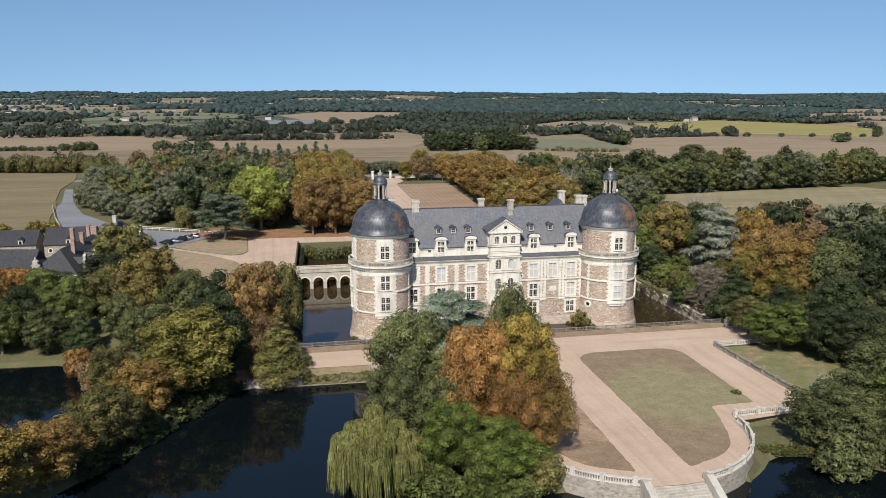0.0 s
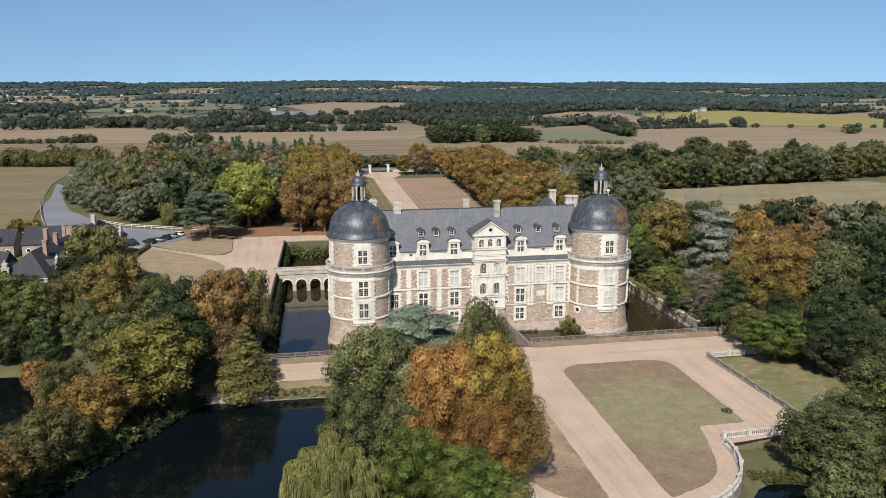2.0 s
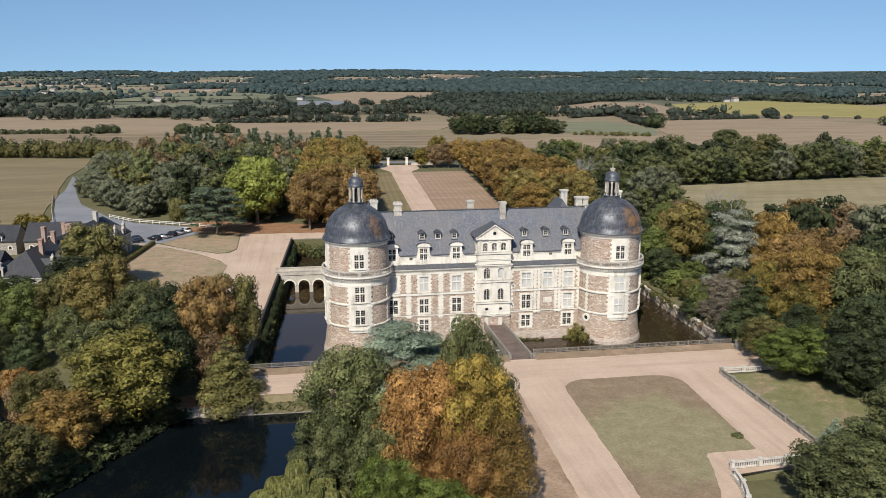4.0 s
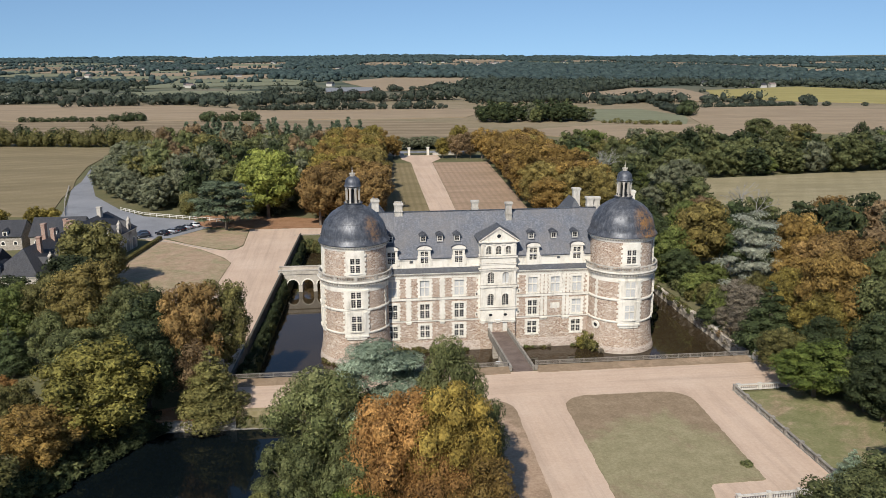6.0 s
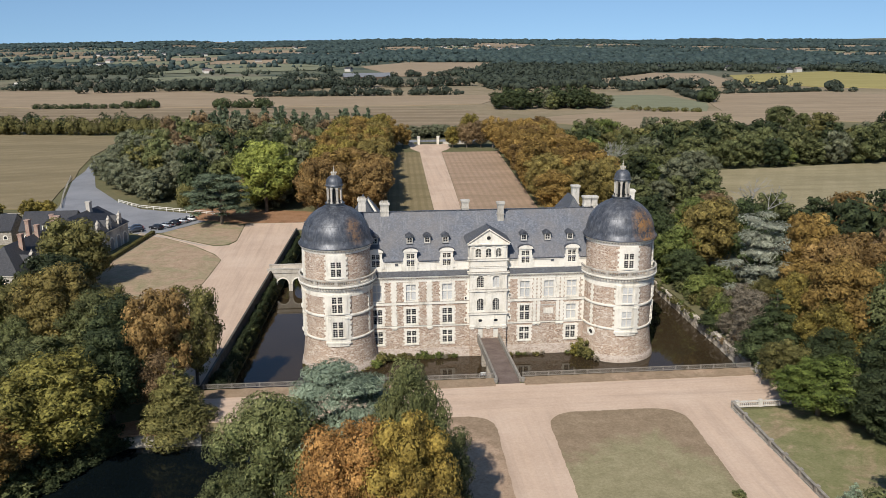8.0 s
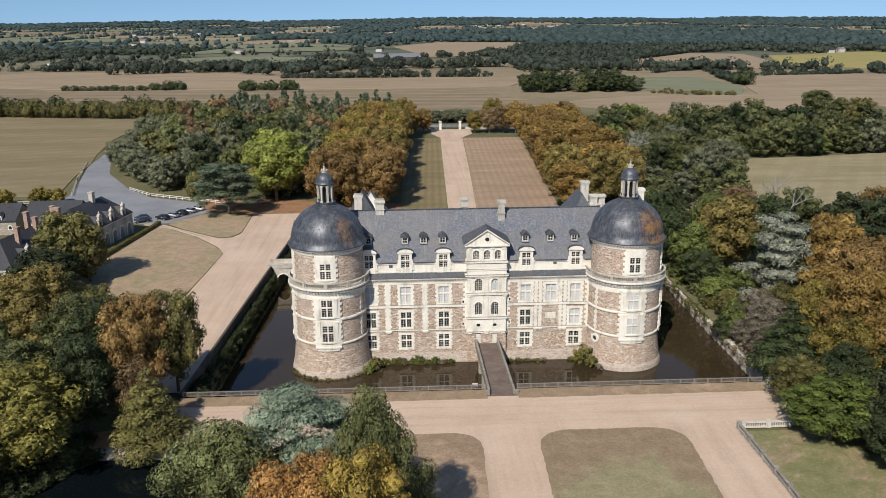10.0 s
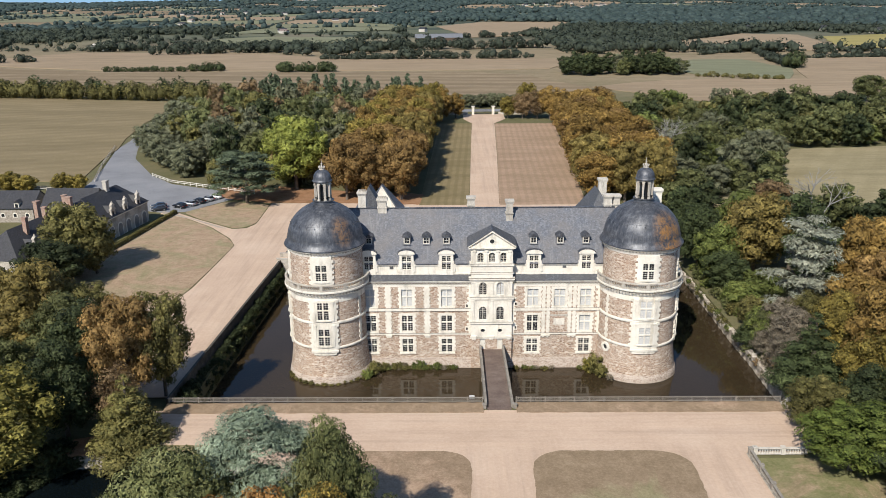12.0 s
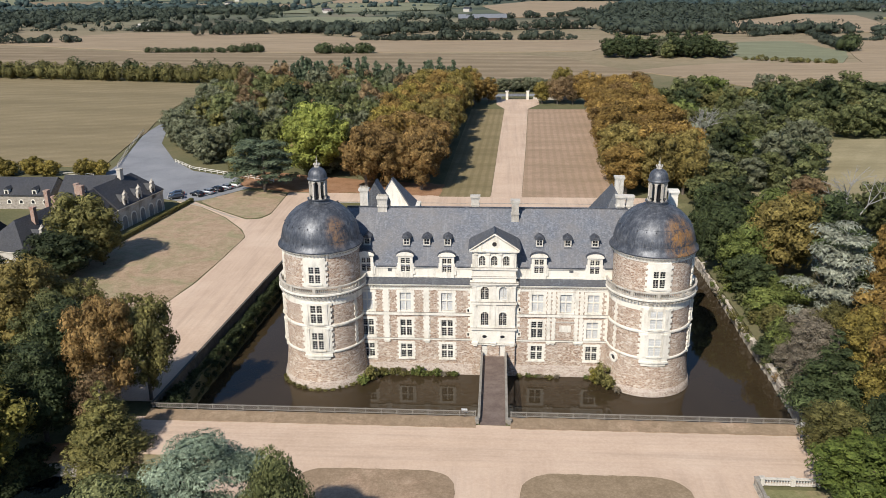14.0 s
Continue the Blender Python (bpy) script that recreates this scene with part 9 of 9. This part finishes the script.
# bare bleached trees
def bare_tree(x, y, h, seed):
    root = thing("dead_tree", x, y, 0, "bare bleached dead tree among the woods", "tree")
    rg_ = random.Random(seed)
    bm = bmesh.new()

    def limb(a, d, ln, r, depth):
        b = a + d * ln
        q = d.to_track_quat("Z", "Y").to_matrix()
        lo = [bm.verts.new(a + q @ Vector((r * math.cos(math.tau * i / 5), r * math.sin(math.tau * i / 5), 0))) for i in range(5)]
        hi = [bm.verts.new(b + q @ Vector((r * 0.6 * math.cos(math.tau * i / 5), r * 0.6 * math.sin(math.tau * i / 5), 0))) for i in range(5)]
        for i in range(5):
            bm.faces.new((lo[i], lo[(i + 1) % 5], hi[(i + 1) % 5], hi[i]))
        if depth:
            for _ in range(3):
                nd = (d + Vector((rg_.gauss(0, 0.55), rg_.gauss(0, 0.55), rg_.gauss(0.05, 0.3)))).normalized()
                limb(b, nd, ln * rg_.uniform(0.55, 0.8), r * 0.6, depth - 1)
    limb(Vector((x, y, 0)), Vector((0, 0, 1)), h * 0.42, 0.32, 4)
    part("bare_crown", bm, M["deadwood"], root)


bare_tree(109, 300, 17, 3)
plant(110.5, 300, 15.5, 6.5, "flat", "ash", 1, 0)
bare_tree(122, 217, 17, 5)

# ---- far hedgerows and woods ----
def far_mass(name, spots, tris_leaf, leaf, label, seed, fine=True):
    """Many far trees joined: a lumpy body each, with leaf sprays on the nearer ones."""
    r = np.random.default_rng(seed)
    V, F, off = [], [], 0
    for x, y, z, rad, h in spots:
        bv, bf = (ICO_V, ICO_F)
        lob = 2 if fine else 1
        for k in range(lob):
            ox, oy = (r.normal(0, rad * 0.45), r.normal(0, rad * 0.45)) if fine else (0, 0)
            sc = 0.58 if fine else 1.0
            w = bv * r.uniform(0.8, 1.15, (len(bv), 1)) * np.array([rad * sc, rad * sc, h * 0.5 * (0.72 if fine else 1.05)]) + np.array([x + ox, y + oy, z + h * (0.45 + 0.08 * k)])
            V.append(w)
            F.append(bf + off)
            off += len(w)
        if tris_leaf:
            d = r.normal(0, 1, (tris_leaf, 3))
            d[:, 2] += 0.3
            d /= np.linalg.norm(d, axis=1)[:, None]
            p = d * np.array([rad * 1.05, rad * 1.05, h * 0.52]) * r.uniform(0.85, 1.1, (tris_leaf, 1)) + np.array([x, y, z + h * 0.5])
            s = sprays(r, p, d, rad * 0.22)
            V.append(s)
            F.append(np.arange(len(s)).reshape(-1, 3) + off)
            off += len(s)
    ob = new(name, np_mesh(name, np.concatenate(V), np.concatenate(F), LEAF[leaf]))
    return tagged(ob, label, "woodland", "", "stuff")


def hedge_line(a, b, gap, h, rad, rg_, jitter=1.0, miss=0.0):
    a, b = Vector(a), Vector(b)
    n = max(1, int((b - a).length / gap))
    out = []
    for i in range(n + 1):
        if rg_.random() < miss:
            continue
        p = a.lerp(b, i / n)
        k = rg_.uniform(0.7, 1.3)
        x, y = p.x + rg_.gauss(0, jitter), p.y + rg_.gauss(0, jitter)
        out.append((x, y, height(x, y) - 0.3, rad * k, h * k))
    return out


rh = random.Random(77)
HEDGES = [((-262, 532), (-90, 502), 2.6, 8.6, 3.6, 0.0, "olive"), ((-262, 536), (-96, 507), 5, 10.0, 4.0, 0.1, "dark"), ((-420, 566), (-262, 536), 3, 9.0, 4.2, 0.0, "olive"), ((-420, 570), (-262, 540), 7, 11.0, 4.6, 0.1, "dark"), ((-225, 694), (-140, 694), 6, 4.5, 3.4, 0.0, "dark"), ((-150, 694), (-140, 696), 5, 9, 5, 0, "dark"),
          ((-88, 682), (-48, 680), 4, 6.5, 4.5, 0, "dark"), ((-74, 806), (-12, 803), 5, 5, 4, 0, "dark"), ((-12, 803), (110, 800), 6, 8, 5, 0.15, "dark"), ((-260, 878), (-150, 905), 8, 10, 6, 0.2, "dark"),
          ((-420, 788), (-340, 800), 8, 7, 5, 0.1, "dark"), ((-165, 915), (-60, 925), 9, 11, 7, 0.2, "dark"), ((-60, 925), (60, 960), 9, 11, 7, 0.2, "dark"), ((-350, 940), (-165, 985), 9, 9, 6, 0.15, "green"),
          ((216, 622), (262, 594), 4, 3.5, 2.4, 0.15, "olive"), ((277, 830), (345, 886), 6, 4, 3.6, 0.1, "dark"), ((345, 886), (318, 770), 7, 5, 4, 0.3, "dark"), ((318, 770), (304, 684), 5, 6, 4, 0.15, "dark"), ((310, 700), (306, 676), 4, 11, 5, 0, "dark"),
          ((330, 772), (460, 792), 5, 4, 3.4, 0.1, "dark"), ((385, 830), (445, 806), 7, 5.5, 4, 0.2, "dark"), ((460, 792), (625, 756), 16, 5, 4, 0.5, "dark"), ((478, 800), (482, 800), 5, 9, 6, 0, "dark"), ((516, 674), (520, 674), 5, 9, 6, 0, "dark"), ((625, 756), (760, 920), 18, 5, 4, 0.4, "dark"),
          ((270, 1005), (445, 1232), 12, 7, 6, 0.1, "dark"), ((283, 905), (390, 872), 9, 3, 3.5, 0.3, "dark"), ((66, 1160), (190, 1240), 12, 9, 7, 0.1, "dark"), ((60, 935), (140, 950), 9, 10, 6, 0.1, "dark"), ((-44, 945), (60, 935), 9, 10, 6, 0.2, "dark"),
          ((18, 475), (104, 473), 2.6, 3.6, 2.2, 0, "dark")]
near_spots = {}
for a, b, gap, h, rad, miss, leaf in HEDGES:
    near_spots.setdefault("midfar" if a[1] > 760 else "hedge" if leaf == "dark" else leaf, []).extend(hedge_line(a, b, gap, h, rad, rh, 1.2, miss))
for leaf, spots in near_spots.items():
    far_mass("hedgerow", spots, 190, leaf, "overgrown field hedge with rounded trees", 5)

# the patchwork of fields, hedges and woods out to the skyline
OPEN = [f[1] for f in FIELDS]
TILT = radians(7.0)


def corner(i, j):
    """A corner of the far field pattern."""
    r_ = random.Random(i * 7919 + j * 104729)
    u, v = 215.0 * i + r_.uniform(-70, 70), 640 + 175.0 * j + 3.2 * j * j + r_.uniform(-50, 50)
    return u * math.cos(TILT) - v * math.sin(TILT) * 0.4, u * math.sin(TILT) + v


far_fields = {}
mid, dist = [], []


def far_tree(x, y, rad, h):
    far = math.hypot(x, y)
    if far > 4750 or y < 850 or (y < 1900 and any(signed_edge(x, y, p) < 4 for p in OPEN)):
        return
    (mid if far < 1500 else dist).append((x, y, height(x, y) - 0.4, rad, h))


for j in range(0, 21):
    for i in range(-14, 20):
        q = [Vector(corner(i + a, j + b)) for a, b in ((0, 0), (1, 0), (1, 1), (0, 1))]
        c = (q[0] + q[1] + q[2] + q[3]) / 4
        if not -0.72 * c.y - 250 < c.x < 0.92 * c.y + 250 or c.length > 4800:
            continue
        far = c.length
        big_wood = 170 < c.x < 1000 and 1010 + 0.55 * (c.x - 190) < c.y < 2000 + 0.1 * c.x or (430 < c.x < 760 and 1290 < c.y < 1750)
        lot = rh.random()
        wooded = big_wood or lot < (0.72 if far > 3400 else 0.34 if far > 1500 else 0.24)
        gap = 12 + far / 240
        if wooded:
            n = int((q[1] - q[0]).length / gap)
            m_ = int((q[3] - q[0]).length / gap)
            for a in range(n):
                for b in range(m_):
                    u, v = (a + rh.random()) / n, (b + rh.random()) / m_
                    p = q[0].lerp(q[1], u).lerp(q[3].lerp(q[2], u), v)
                    far_tree(p.x, p.y, gap * rh.uniform(0.28, 0.78), rh.uniform(6, 14.5))
        elif lot < 0.86 and c.y > 900 and all(signed_edge(p.x, p.y, o) > 5 for p in q + [c] for o in OPEN):
            key = "pasture" if lot < 0.52 else "stubble_warm" if lot < 0.66 else "tilled" if lot < 0.83 else "mustard" if far < 1600 else "pasture"
            far_fields.setdefault(key, []).append(q)
        elif lot > 0.86:
            for _ in range(26):
                p = q[0].lerp(q[1], rh.random()).lerp(q[3].lerp(q[2], rh.random()), rh.random())
                far_tree(p.x, p.y, rh.uniform(3, 6), rh.uniform(5, 10))
        # hedges with standing trees along two sides
        for a, b in ((q[0], q[1]), (q[0], q[3])):
            if rh.random() < 0.12:
                continue
            step = 8 + far / 420
            for k in range(int((b - a).length / step)):
                if rh.random() < 0.22:
                    continue
                p = a.lerp(b, k * step / (b - a).length)
                big = rh.random() < 0.3
                far_tree(p.x + rh.gauss(0, 2.5), p.y + rh.gauss(0, 2.5), rh.uniform(5, 8.5) if big else rh.uniform(2.6, 4.6), rh.uniform(8, 13) if big else rh.uniform(3, 6))
for key, quads in far_fields.items():
    bm = bmesh.new()
    for q in quads:
        c = (q[0] + q[1] + q[2] + q[3]) / 4
        q = [c + (p - c) * 0.955 for p in q]
        grid = [[q[0].lerp(q[1], u / 4).lerp(q[3].lerp(q[2], u / 4), v / 4) for u in range(5)] for v in range(5)]
        vs = [[bm.verts.new((p.x, p.y, height(p.x, p.y) + 1.0)) for p in row] for row in grid]
        for a in range(4):
            for b in range(4):
                bm.faces.new((vs[a][b], vs[a][b + 1], vs[a + 1][b + 1], vs[a + 1][b]))
    structure("far_field", bm, M[key], "far fields between hedges", "field", "stuff")
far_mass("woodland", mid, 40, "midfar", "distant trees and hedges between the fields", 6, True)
# the farthest belts wear the leaf colour with haze in it
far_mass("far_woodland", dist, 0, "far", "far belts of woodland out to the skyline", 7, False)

# far farm buildings
M["house_wall"] = m_plain("pale_plaster", (0.46, 0.43, 0.38), 0.8)
M["tile"] = m_plain("far_roof_tiles", (0.20, 0.15, 0.13), 0.8)


def far_house(x, y, w, d, h, turn, roof, label, name="farmhouse", walls="house_wall"):
    z = height(x, y)
    b = thing(name, x, y, z, label, "building")
    m = pose(x, y, z, 0, 0, turn)
    bm = bmesh.new()
    box(bm, -w / 2, w / 2, -d / 2, d / 2, -1, h)
    turned(bm, 0, m)
    part("wall", bm, M[walls], b)
    bm = bmesh.new()
    s0 = 0
    slab_y(bm, [(-d / 2 - 0.4, h), (d / 2 + 0.4, h), (0, h + d * 0.32)], -w / 2 - 0.3, w / 2 + 0.3)
    turned(bm, 0, m @ pose(0, 0, 0, 0, 0, 90))
    part("roof", bm, roof, b)


far_house(28, 1117, 60, 15, 3.6, 8, M["zinc"], "long grey roofed farm shed far across the fields", "farm_shed", "wood_dark")
far_house(-344, 968, 16, 9, 4.5, -12, M["house_wall"], "white farmhouse beyond the hedge")
VILLAGES = [(930, 1655, 70), (1060, 1640, 60), (735, 1700, 60), (640, 1240, 45), (-640, 2500, 110), (200, 2900, 160), (-180, 2450, 120), (560, 3000, 170), (-70, 3500, 220)]
for i in range(90):
    y = 1250 * (4300 / 1250) ** rh.random()
    x = rh.uniform(-0.5, 0.62) * y
    if i >= 20:
        vx, vy, vr = VILLAGES[i % 9]
        x, y = vx + rh.gauss(0, vr), vy + rh.gauss(0, vr * 0.8)
    if any(signed_edge(x, y, p) < 2 for p in OPEN):
        continue
    far_house(x, y, rh.uniform(9, 18), rh.uniform(7, 10), rh.uniform(3.5, 5.5), rh.uniform(-40, 40), rh.choice((M["tile"], M["slate_old"], M["slate_old"])), "pale farmhouse far off among trees")
